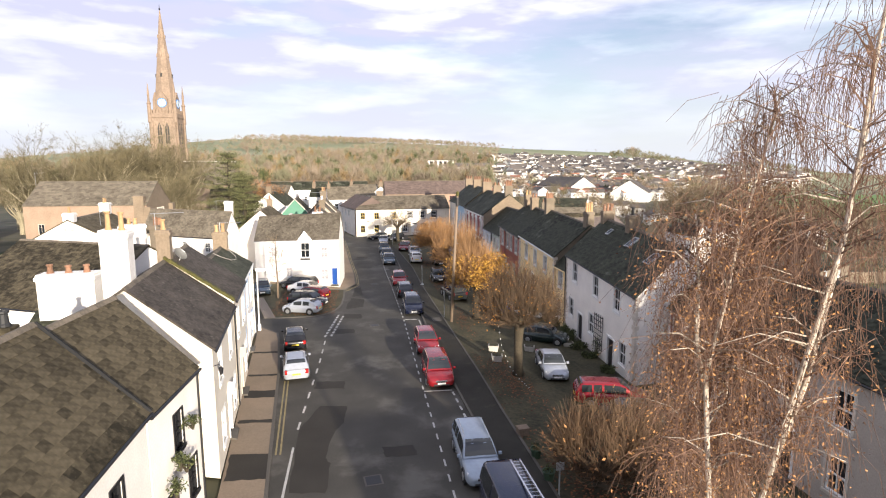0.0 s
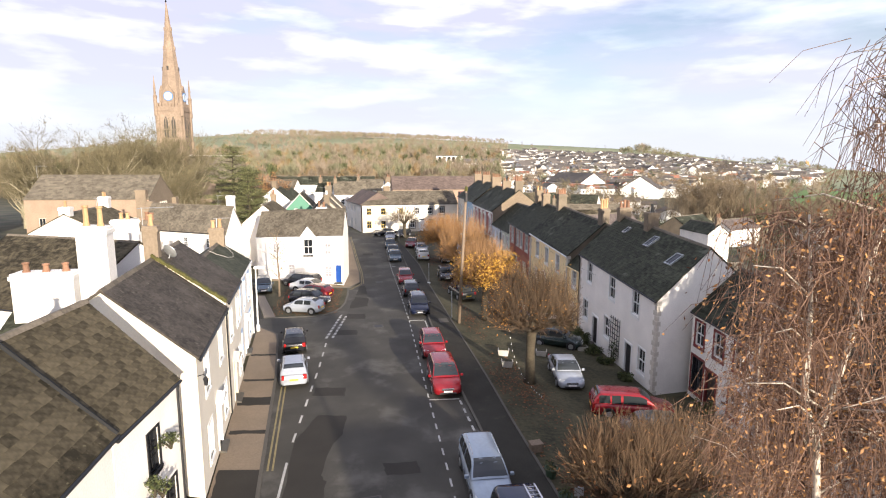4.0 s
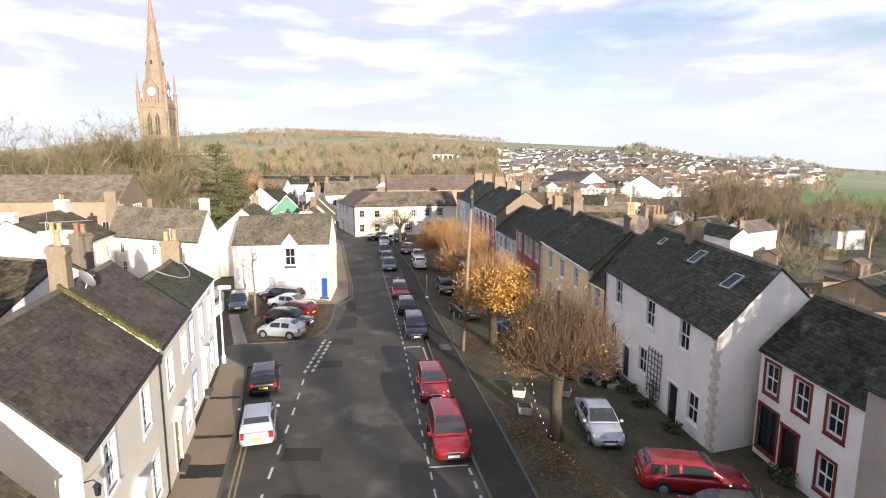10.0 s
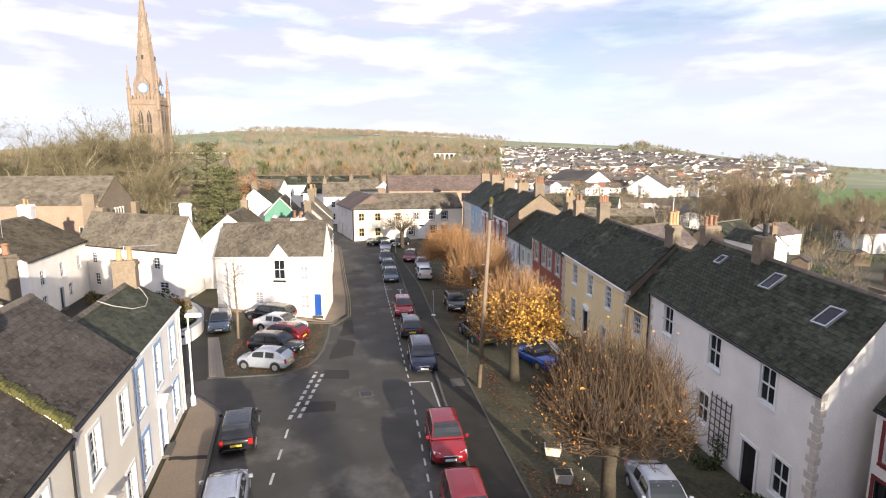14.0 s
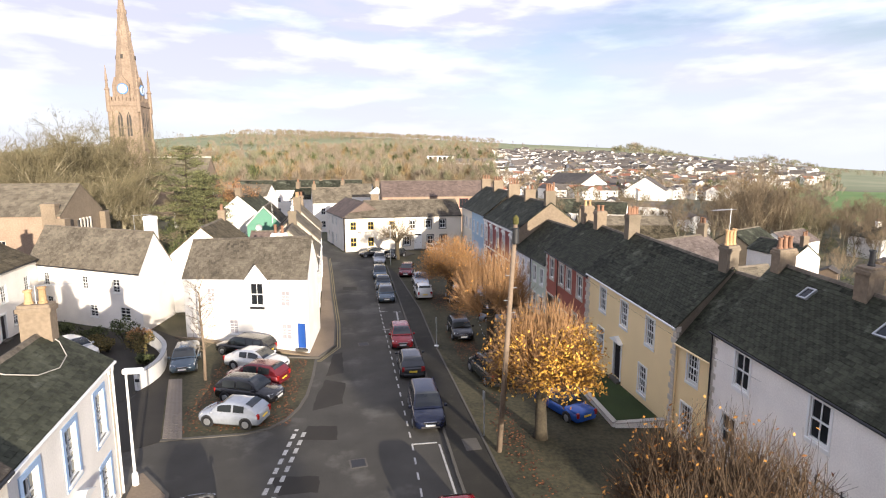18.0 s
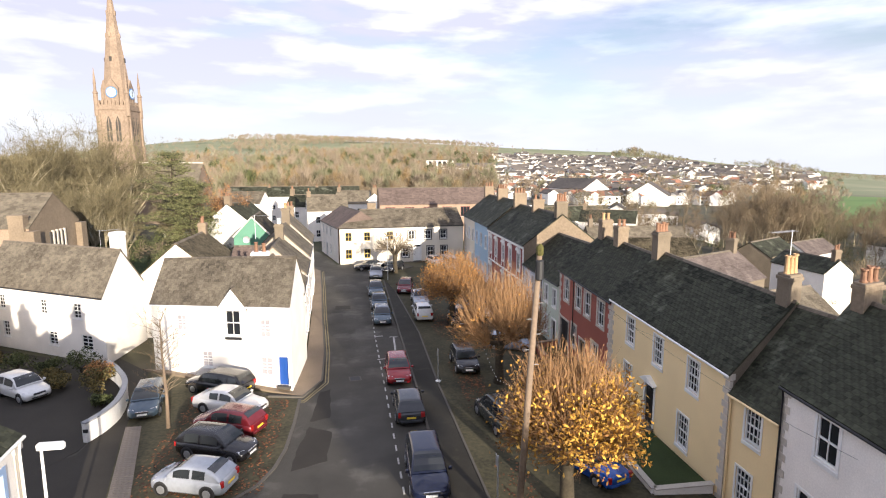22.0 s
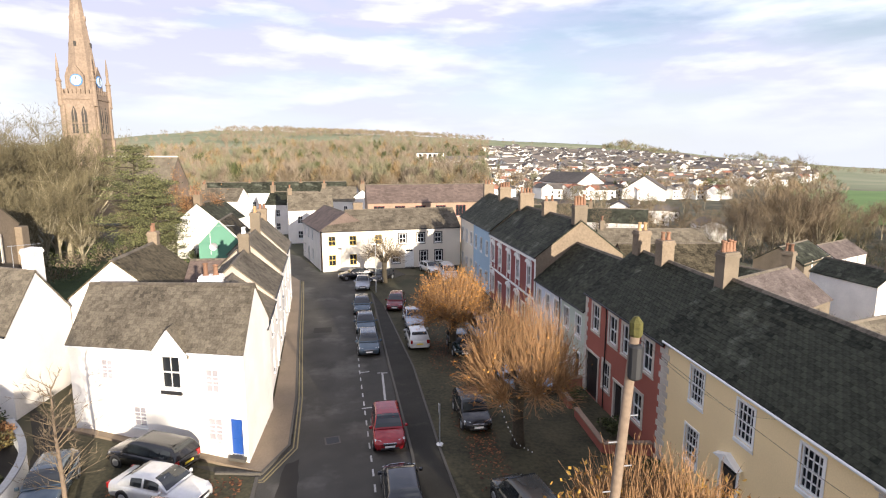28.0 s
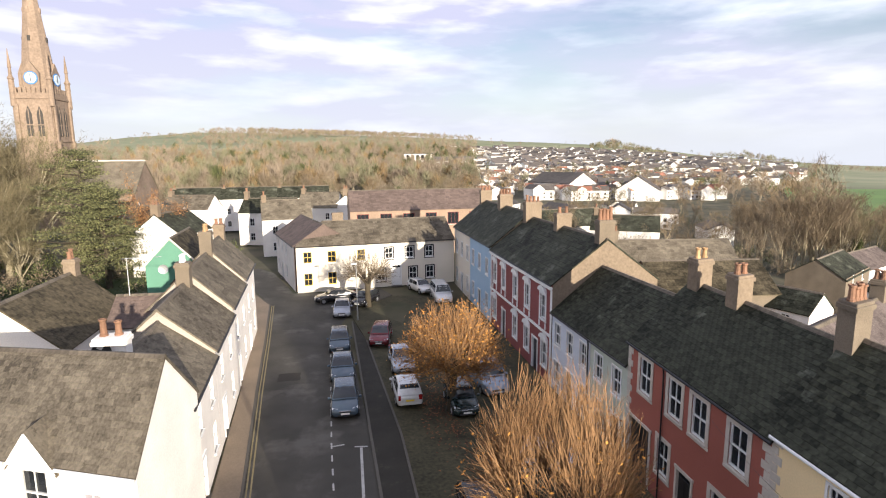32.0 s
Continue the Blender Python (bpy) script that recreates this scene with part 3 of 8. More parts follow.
def slates(L, y0, z0, y1, z1, u0, mat, tw=0.32, th=0.24, seed=1, split=None, hip=0.0):
    """Rows of lapped slates on the slope from (y0, z0), the eave, to (y1, z1), the ridge."""
    r = random.Random(seed)
    run = Vector((0, y1 - y0, z1 - z0))
    S = run.length
    d = run / S
    nrm = Vector((0, -d.z, d.y)) if y1 > y0 else Vector((0, d.z, -d.y))
    rows, cols = max(2, round(S / th)), max(2, round(L / tw))
    verts, faces = [], []
    for i in range(rows):
        s0, s1 = i * S / rows - 0.03, (i + 1) * S / rows + 0.05
        off = 0.5 * (i % 2)
        for k in range(cols + 1):
            a, b = max(0.0, (k - off) * L / cols), min(L, (k + 1 - off) * L / cols)
            a = max(a, hip * (i + 0.5) / rows)
            if b - a < 0.04:
                continue
            j = r.uniform(-0.012, 0.012)
            t0, t1 = 0.02 + r.uniform(0, 0.012), 0.008
            if split and split[0] < u0 + a < split[1] and split[2] <= i < split[3] and b - a > 0.9 * L / cols and len(split[4]) < 300:
                split[4].append((Vector((u0 + a + 0.003, y0, z0)) + d * (s0 + j), d, nrm, L / cols - 0.006, s1 - s0))
                continue
            p = [Vector((u0 + a + 0.003, y0, z0)) + d * (s0 + j), Vector((u0 + b - 0.003, y0, z0)) + d * (s0 + j), Vector((u0 + b - 0.003, y0, z0)) + d * s1, Vector((u0 + a + 0.003, y0, z0)) + d * s1]
            n0 = len(verts)
            verts += [p[0] + nrm * t0, p[1] + nrm * t0, p[2] + nrm * t1, p[3] + nrm * t1, p[0], p[1]]
            faces += [(n0, n0 + 1, n0 + 2, n0 + 3), (n0 + 4, n0 + 5, n0 + 1, n0), (n0 + 4, n0, n0 + 3), (n0 + 1, n0 + 5, n0 + 2)]
    m = Mesh()
    m.v, m.f = verts, faces
    return m


def window(parent, u, z, w, h, nx=2, ny=2, frame="white_paint", surround="", sill="white_paint", depth=0.1, sash=True, blind=0.0, sw=0.14):
    """A sash window set into its opening: frame with bars, panes, sill, and a painted surround."""
    a, b, c, d = u - w / 2, u + w / 2, z, z + h
    win = part("window", Mesh().box(a, depth + 0.02, c, b, depth + 0.03, d), "glass", parent)
    win.name = "window"
    fr = Mesh()
    t = 0.08
    fr.box(a, depth - 0.06, c, a + t, depth + 0.02, d), fr.box(b - t, depth - 0.06, c, b, depth + 0.02, d)
    fr.box(a + t, depth - 0.06, c, b - t, depth + 0.02, c + t), fr.box(a + t, depth - 0.06, d - t, b - t, depth + 0.02, d)
    if sash:
        fr.box(a + t, depth - 0.05, (c + d) / 2 - 0.03, b - t, depth + 0.02, (c + d) / 2 + 0.03)
    for k in range(1, nx):
        x = a + w * k / nx
        fr.box(x - 0.021, depth - 0.03, c + t, x + 0.021, depth + 0.019, d - t)
    for k in range(1, ny):
        y = c + h * k / ny
        if not sash or abs(y - (c + d) / 2) > 0.05:
            fr.box(a + t, depth - 0.03, y - 0.02, b - t, depth + 0.018, y + 0.02)
    part("frame", fr, frame, win)
    if blind:
        part("blind", Mesh().box(a + t, depth + 0.012, d - t - blind * h, b - t, depth + 0.0195, d - t), "curtain", win, "pale drawn blind")
    part("sill", Mesh().box(a - 0.08, -0.09, c - 0.09, b + 0.08, depth - 0.02, c, 0.015), sill, win)
    if surround:
        s = Mesh()
        s.box(a - sw, -0.035, c - 0.05, a, 0.02, d + sw), s.box(b, -0.035, c - 0.05, b + sw, 0.02, d + sw), s.box(a, -0.035, d, b, 0.02, d + sw)
        s.box(a - sw - 0.02, -0.04, c - 0.2, b + sw + 0.02, 0.02, c - 0.09)
        part("surround", s, surround, win)
    return win


def door(parent, u, z, w, h, mat="dark_door", surround="white_paint", fan=0.0, canopy=False):
    a, b = u - w / 2, u + w / 2
    dr = part("door", Mesh().box(a + 0.04, 0.1, z, b - 0.04, 0.15, z + h - fan, 0.01), mat, parent)
    pn = Mesh()
    for x0, x1 in ((a + 0.12, u - 0.05), (u + 0.05, b - 0.12)):
        for q0, q1 in ((0.08, 0.42), (0.5, 0.92)):
            pn.box(x0, 0.085, z + q0 * (h - fan), x1, 0.1, z + q1 * (h - fan), 0.008)
    part("panel", pn, mat, dr)
    fr = Mesh().box(a - 0.1, -0.05, z, a + 0.04, 0.14, z + h), Mesh()
    f = fr[0]
    f.box(b - 0.04, -0.05, z, b + 0.1, 0.14, z + h), f.box(a - 0.14, -0.07, z + h, b + 0.14, 0.14, z + h + 0.14)
    part("door_frame", f, surround, dr)
    if fan:
        part("fanlight", Mesh().box(a + 0.04, 0.11, z + h - fan, b - 0.04, 0.13, z + h), "glass", dr)
    if canopy:
        part("canopy", Mesh().solid([(a - 0.25, -0.35, z + h + 0.14), (b + 0.25, -0.35, z + h + 0.14), (b + 0.25, 0.02, z + h + 0.14), (a - 0.25, 0.02, z + h + 0.14), (u, -0.35, z + h + 0.5), (u, 0.02, z + h + 0.5)],
                                    [(0, 3, 2, 1), (0, 1, 4), (1, 2, 5, 4), (2, 3, 5), (3, 0, 4, 5)]), surround, dr)
    part("handle", Mesh().lathe(b - 0.14, 0.07, [(0.02, z + 1.0), (0.03, z + 1.03), (0.02, z + 1.06)], 6), "chrome", dr, "small brass knob")
    part("step", Mesh().box(a - 0.12, -0.35, z - 0.16, b + 0.12, 0.1, z, 0.02), "kerb", dr)
    return dr


def chimney(parent, u, v, z0, z1, w, d, pots, mat="roughcast", pot="pot_clay", tall=0.55):
    """A stack with its cap and a row of pots along the longer side."""
    if mat in ("stone", "roughcast"):
        w, d = w * 0.82, d * 0.72
    st = Mesh().box(u - w / 2, v - d / 2, z0, u + w / 2, v + d / 2, z1 - 0.16)
    st.box(u - w / 2 - 0.07, v - d / 2 - 0.07, z1 - 0.3, u + w / 2 + 0.07, v + d / 2 + 0.07, z1 - 0.12, 0.02)
    st.box(u - w / 2 - 0.02, v - d / 2 - 0.02, z1 - 0.12, u + w / 2 + 0.02, v + d / 2 + 0.02, z1, 0.03)
    ch = part("chimney", st, mat, parent)
    r = random.Random(int(1000 * (abs(u) + abs(v) + z1)))
    for k in range(pots):
        s = (k + 0.5) / pots - 0.5
        px, py = (u + s * (w - 0.1), v) if w >= d else (u, v + s * (d - 0.1))
        hgt = tall * r.uniform(0.85, 1.2)
        rad = 0.135
        part("pot", Mesh().lathe(px, py, [(rad + 0.03, z1 - 0.02), (rad + 0.03, z1 + 0.07), (rad, z1 + 0.1), (rad - 0.02, z1 + hgt - 0.1), (rad + 0.025, z1 + hgt - 0.07), (rad + 0.02, z1 + hgt), (rad - 0.03, z1 + hgt), (rad - 0.04, z1 + hgt - 0.2)], 10), pot, ch)
    return ch


def house(label, m, L, D, eave, ridge, wall="render_white", roof="slate", windows=(), doors=(), chimneys=(), base=0.0, near=True, gutter="black_paint", quoins="", seed=1, ridge_v=0.5, pipes=(), plinth="", name="house", skylights=(), verge=True, gable="", skew=0.0, fall=0.0, split=None, hip=0.0, coarse=1.0, group="terraced houses"):
    """A house with its front along local x, its depth along y; the eave and ridge are heights; skew sets the party walls aslant, fall lets the courses run down along the street."""
    h = thing(name, m, label, "house", group)
    sh = Matrix(((1, skew, 0, 0), (0, 1, 0, 0), (-fall, 0, 1, fall * L / 2), (0, 0, 0, 1)))
    holes = [(u - w / 2, u + w / 2, z, z + hh) for u, z, w, hh, *_ in windows] + [(u - w / 2, u + w / 2, z, z + hh) for u, z, w, hh, *_ in doors]
    w = wall_with_holes(L, base, eave, holes)
    rv = D * ridge_v
    part("front_wall", w, wall, h)
    w = Mesh().face((L, D, base), (0, D, base), (0, D, eave), (L, D, eave))
    for u, flip in ((0, True), (L, False)):
        q = [(u, 0, base), (u, D, base), (u, D, eave)] + ([] if hip and u == 0 else [(u, rv, ridge)]) + [(u, 0, eave)]
        if gable:
            part("gable_wall", Mesh().face(*(q[::-1] if flip else q)), gable, h)
        else:
            w.face(*(q[::-1] if flip else q))
    part("wall", w, wall, h)
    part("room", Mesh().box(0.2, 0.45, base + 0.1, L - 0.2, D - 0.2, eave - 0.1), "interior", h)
    ov, gv, t = 0.12, 0.06 if verge else 0.0, 0.09
    s1, s2 = (ridge - eave) / rv, (ridge - eave) / (D - rv)
    rf = Mesh()
    for y0, sgn, sl in ((-ov, 1, s1), (D + ov, -1, s2)):
        z0 = eave - ov * sl
        q = [(-gv, y0, z0 + 0.02), (L + gv, y0, z0 + 0.02), (L + gv, rv, ridge + 0.02), (hip - gv, rv, ridge + 0.02)]
        up = [(x, y, z + t) for x, y, z in q]
        rf.solid(q + up, [(0, 3, 2, 1), (4, 5, 6, 7), (0, 1, 5, 4), (1, 2, 6, 5), (2, 3, 7, 6), (3, 0, 4, 7)] if sgn > 0 else [(0, 1, 2, 3), (7, 6, 5, 4), (4, 5, 1, 0), (5, 6, 2, 1), (6, 7, 3, 2), (7, 4, 0, 3)])
    top = part("roof", rf, roof, h)
    if hip:
        part("hip", Mesh().solid([(-0.15, -ov, eave), (-0.15, D + ov, eave), (hip, rv, ridge + 0.1), (0.3, 0.3, eave), (0.3, D - 0.3, eave)], [(0, 2, 1), (0, 3, 2), (1, 2, 4), (0, 1, 4, 3), (3, 4, 2)]), "tile_brown", top)
    big = coarse if near else 1.7
    got = []
    PIECES.append((top, roof, got, sh))
    for y0, sl, sd in ((-ov, s1, 0), (D + ov, s2, 1)):
        z0 = eave - ov * sl + t + 0.02
        part("slating", slates(L + 2 * gv, y0, z0, rv, ridge + t + 0.02, -gv, roof, 0.32 * big, 0.24 * big, seed * 2 + sd, split=(*split, got) if split and sd == 0 else None, hip=hip), roof, top, kind="stuff")
    n = max(3, round(L / 0.46)) if near else 1
    rid = None
    for k in range(n):
        a, b = hip - gv + (L - hip + 2 * gv) * k / n, hip - gv + (L - hip + 2 * gv) * (k + 1) / n
        if rid is None or not near:
            mm = Mesh().solid([(0, rv - 0.16, ridge + t - 0.06), (b - a - 0.012, rv - 0.16, ridge + t - 0.06), (b - a - 0.012, rv - 0.05, ridge + t + 0.07), (0, rv - 0.05, ridge + t + 0.07), (0, rv + 0.05, ridge + t + 0.07), (b - a - 0.012, rv + 0.05, ridge + t + 0.07), (b - a - 0.012, rv + 0.16, ridge + t - 0.06), (0, rv + 0.16, ridge + t - 0.06)],
                              [(0, 1, 2, 3), (3, 2, 5, 4), (4, 5, 6, 7), (0, 3, 4, 7), (1, 6, 5, 2)])
            rid = mm.data("ridge_tile", "ridge")
        ob = part("ridge_tile", rid, "ridge", top)
        ob.location.x = a
    if gutter:
        part("gutter", Mesh().tube([(-0.05, -ov - 0.06, eave - ov * s1 + 0.02), (L + 0.05, -ov - 0.06, eave - ov * s1 + 0.02)], [0.06, 0.06], 8), gutter, h)
    for u in pipes:
        part("downpipe", Mesh().tube([(u, -0.14, eave - 0.1), (u, -0.09, eave - 0.4), (u, -0.09, base + 0.1)], [0.045] * 3, 7), gutter or "black_paint", h)
    for u, z, ww, hh, opt in [(*a[:4], a[4] if len(a) > 4 else {}) for a in windows]:
        window(h, u, z, ww, hh, **opt)
    for u, z, ww, hh, opt in [(*a[:4], a[4] if len(a) > 4 else {}) for a in doors]:
        door(h, u, z, ww, hh, **opt)
    for c in chimneys:
        chimney(h, **c)
    for u, vfrac, ww, hh in skylights:
        y = -ov + vfrac * (rv + ov)
        z = eave - ov * s1 + vfrac * (ridge - eave + ov * s1) + t + 0.05
        ang = math.atan(s1)
        sk = part("skylight", Mesh().box(-ww / 2, -hh / 2, 0.0, ww / 2, hh / 2, 0.045), "glass", h)
        sk.matrix_basis = pose(u, y, z, math.degrees(ang), 0, 0)
        fr = Mesh()
        for q in ((-ww / 2 - 0.07, -hh / 2 - 0.07, ww / 2 + 0.07, -hh / 2), (-ww / 2 - 0.07, hh / 2, ww / 2 + 0.07, hh / 2 + 0.07), (-ww / 2 - 0.07, -hh / 2, -ww / 2, hh / 2), (ww / 2, -hh / 2, ww / 2 + 0.07, hh / 2)):
            fr.box(q[0], q[1], -0.03, q[2], q[3], 0.09)
        part("frame", fr, "galv", sk)
    if quoins:
        for u in (0.0, L):
            z, k = base, 0
            while z < eave - 0.25:
                wq = 0.42 if k % 2 else 0.26
                a, b = (0, wq) if u == 0 else (L - wq, L)
                part("quoin", Mesh().box(a - 0.02, -0.025, z + 0.01, b + 0.02, wq * 0.8, z + 0.31, 0.012), quoins, h)
                z += 0.33
                k += 1
    if skew or fall:
        turned = {o for sk in h.children if sk.name.startswith("skylight") for o in (sk, *sk.children)}
        for me in {o.data for o in h.children_recursive if o.data and o not in turned}:
            me.transform(sh)
        for o in h.children_recursive:
            if o.name.startswith("ridge_tile"):
                o.location = sh.to_3x3() @ o.location
            elif o in turned and o.parent == h:
                o.location = sh @ o.location
    return h


def east(y_far, x=17.8, z=-0.85, turn=0.0):
    return pose(x, y_far, z, 0, 0, -90 + turn)


def west(x, y, turn):
    return pose(x, y, 0.1, 0, 0, 90 + turn)

# ---- east side, from the near end to the far end ----
W4 = dict(nx=2, ny=2, surround="white_paint", sw=0.1)
RT = dict(nx=2, ny=2, surround="red_trim", sill="red_trim")
GQ = dict(nx=2, ny=1, surround="quoin", sill="quoin")
# grey stone-trimmed house beside the birches
house("grey rendered house with stone window surrounds and slate roof", east(-12.75, 19.9, -1.0), 10.5, 8.0, 6.3, 9.1, "render_drab", "slate",
      windows=[(1.9, 3.9, 1.0, 1.7, GQ), (5.0, 3.9, 1.0, 1.7, GQ), (7.9, 3.9, 1.0, 1.7, GQ), (1.9, 0.9, 1.0, 1.7, GQ), (7.9, 0.9, 1.0, 1.7, GQ)],
      doors=[(5.0, 0.2, 1.0, 2.3, {})], chimneys=[dict(u=0.5, v=4.0, z0=7.5, z1=11.2, w=0.7, d=1.6, pots=3, mat="pinkstone", pot="pot_clay")], seed=11)
house("white cottage with dark red window surrounds and slate roof", east(-6.6, 20.2, -1.0), 6.1, 7.6, 5.45, 7.8, "render_white", "slate", skew=-0.3, fall=0.06,
      windows=[(0.85, 3.5, 0.85, 1.5, RT), (2.75, 3.5, 0.85, 1.5, RT), (4.6, 3.5, 0.85, 1.5, RT), (4.4, 0.75, 0.85, 1.55, RT), (0.85, 0.5, 1.2, 2.2, dict(nx=3, ny=2, surround="red_trim", sill="red_trim", frame="black_paint"))],
      doors=[(2.3, 0.1, 0.95, 2.3, dict(surround="red_trim", mat="dark_door"))], seed=12, pipes=(6.1,))
R2W = [(2.2, 4.72, 0.95, 1.65, W4), (6.5, 4.7, 0.95, 1.65, W4), (10.2, 4.75, 0.95, 1.65, W4), (1.6, 1.5, 0.95, 1.6, W4), (5.9, 1.5, 0.95, 1.6, W4), (11.4, 1.2, 0.95, 1.65, W4)]
r2 = house("large white rendered house with stone quoins and slate roof", east(6.45), 13.0, 8.2, 6.62, 9.6, "render_white", "slate", skew=-0.3, fall=0.065,
           windows=R2W, doors=[(3.7, 0.15, 1.0, 2.2, {}), (9.5, 0.15, 1.0, 2.3, {})],
           chimneys=[dict(u=5.2, v=4.1, z0=8.4, z1=10.8, w=0.8, d=1.5, pots=1, mat="stone", pot="plastic"), dict(u=0.45, v=4.1, z0=8.4, z1=10.5, w=0.7, d=1.7, pots=3, mat="stone")],
           quoins="quoin", seed=13, split=(0.5, 6.0, 1, 19), skylights=[(7.1, 0.74, 0.62, 1.0), (11.0, 0.62, 0.68, 1.0), (2.9, 0.76, 0.4, 0.55)], pipes=(0.1,))
NP = dict(nx=4, ny=4)
NB = dict(nx=4, ny=4, surround="white_paint", sw=0.1)
house("narrow yellow wing with a low slate roof", east(9.5, 17.9), 3.0, 8.2, 5.45, 8.9, "render_yellow", "slate", skew=-0.3, windows=[(1.5, 3.75, 0.95, 1.55, NB), (1.2, 0.75, 0.95, 1.6, NB)], seed=14, gutter="render_yellow", pipes=(0.1,))
house("wide yellow rendered house with white sash windows and porch", east(21.4), 11.9, 8.0, 6.6, 9.4, "render_yellow", "slate", gable="roughcast", skew=-0.3, fall=0.05,
      windows=[(2.7, 4.55, 0.95, 1.65, NB), (5.9, 4.5, 0.95, 1.65, NB), (9.2, 4.5, 0.95, 1.65, NB), (2.6, 1.5, 0.95, 1.75, NB), (8.6, 1.2, 0.95, 1.75, NB)],
      doors=[(5.25, 0.7, 1.05, 2.45, dict(fan=0.4, canopy=True))], quoins="quoin",
      chimneys=[dict(u=11.4, v=4.0, z0=8.0, z1=10.75, w=0.9, d=1.3, pots=3, mat="roughcast", pot="pot_buff", tall=0.8), dict(u=0.2, v=3.8, z0=8.0, z1=10.9, w=0.9, d=1.5, pots=4, mat="roughcast")], seed=15, split=(5.0, 11.0, 1, 19), gutter="white_paint")
RQ = dict(nx=2, ny=2, surround="quoin", sill="quoin", sw=0.2)
red = house("brick-red painted house with cream window surrounds and an arched passage", east(31.0), 9.6, 7.8, 6.85, 9.55, "render_red", "slate", gable="roughcast", skew=-0.2, fall=0.04,
            windows=[(1.6, 4.7, 0.95, 1.75, RQ), (4.0, 4.7, 0.95, 1.75, RQ), (5.7, 4.7, 0.95, 1.75, RQ), (8.0, 4.7, 0.95, 1.75, RQ), (3.35, 1.5, 0.85, 1.7, RQ), (7.2, 1.4, 0.95, 1.7, RQ)],
            doors=[(5.0, 0.2, 1.05, 2.4, dict(surround="quoin", fan=0.35)), (1.3, 0.05, 1.9, 3.0, dict(surround="quoin", mat="dark_door"))], quoins="quoin",
            chimneys=[dict(u=3.6, v=3.8, z0=8.3, z1=10.9, w=0.95, d=1.3, pots=2, mat="stone"), dict(u=0.6, v=3.9, z0=8.3, z1=11.0, w=0.95, d=1.4, pots=2, mat="stone", pot="pot_buff")], seed=16, pipes=(3.2,), split=(2.5, 8.5, 1, 19))
house("low pale blue rendered house with dark slate roof", east(41.3), 5.9, 7.4, 5.7, 8.7, "render_paleblue", "slate",
      windows=[(1.0, 3.6, 0.9, 1.5, W4), (3.0, 3.6, 0.9, 1.5, W4), (5.0, 3.6, 0.9, 1.5, W4), (1.0, 0.9, 0.9, 1.5, W4), (5.0, 0.9, 0.9, 1.5, W4)], doors=[(3.0, 0.2, 1.0, 2.2, {})], seed=17, pipes=(5.8,))
house("low pale green rendered house with dark slate roof", east(35.35), 4.3, 7.4, 5.7, 8.7, "render_palegreen", "slate",
      windows=[(1.1, 3.6, 0.9, 1.5, W4), (3.2, 3.6, 0.9, 1.5, W4), (1.1, 0.9, 0.9, 1.5, W4)], doors=[(3.2, 0.2, 1.0, 2.2, {})], seed=27)
PK = dict(nx=2, ny=2, surround="white_paint", sill="white_paint", sw=0.24)
crim = house("crimson terraced houses with white moulded window surrounds", east(57.2), 15.8, 8.0, 7.6, 10.6, "render_crimson", "slate", gable="stone",
      windows=[(u, 4.7, 0.95, 1.8, PK) for u in (1.4, 4.2, 7.6, 10.6, 14.0)] + [(u, 1.2, 0.95, 1.8, PK) for u in (1.4, 7.6, 10.6, 14.4)],
      doors=[(4.3, 0.2, 1.1, 2.5, dict(surround="white_paint", fan=0.4)), (12.5, 0.2, 1.1, 2.5, dict(surround="white_paint", fan=0.4))],
      chimneys=[dict(u=15.3, v=4.0, z0=9.0, z1=12.0, w=0.9, d=1.6, pots=4, mat="roughcast", tall=0.8), dict(u=7.8, v=4.0, z0=9.0, z1=11.8, w=0.9, d=1.8, pots=2, mat="stone"), dict(u=0.4, v=4.0, z0=9.0, z1=12.2, w=1.0, d=2.2, pots=4, mat="stone")], seed=18, near=False)
part("cornice", Mesh().box(0.0, -0.2, 7.22, 15.8, -0.004, 7.44, 0.03), "white_paint", crim)
part("string_course", Mesh().box(0.0, -0.1, 3.72, 15.8, -0.004, 3.92, 0.02), "white_paint", crim)
for u, z in [(u, 6.74) for u in (1.4, 4.2, 7.6, 10.6, 14.0)] + [(u, 3.24) for u in (1.4, 7.6, 10.6, 14.4)]:
    arch = [(u + 0.78 * math.cos(math.pi * k / 6), z + 0.42 * math.sin(math.pi * k / 6)) for k in range(7)]
    part("hood", Mesh().solid([(x, -0.18, q) for x, q in arch] + [(x, -0.004, q) for x, q in arch], [tuple(range(6, -1, -1)), tuple(range(7, 14))] + [(k, k + 1, k + 8, k + 7) for k in range(6)] + [(6, 0, 7, 13)]), "white_paint", crim)
for u, z in [(u, 4.0) for u in (1.4, 4.2, 7.6, 10.6, 14.0)]:
    part("bracket", Mesh().box(u - 0.7, -0.07, z, u - 0.5, -0.004, z + 0.45, 0.02), "white_paint", crim)
    part("bracket", Mesh().box(u + 0.5, -0.07, z, u + 0.7, -0.004, z + 0.45, 0.02), "white_paint", crim)
for u in (0.0, 15.5):
    part("pilaster", Mesh().box(u, -0.06, 0.0, u + 0.3, -0.004, 7.2, 0.02), "white_paint", crim)
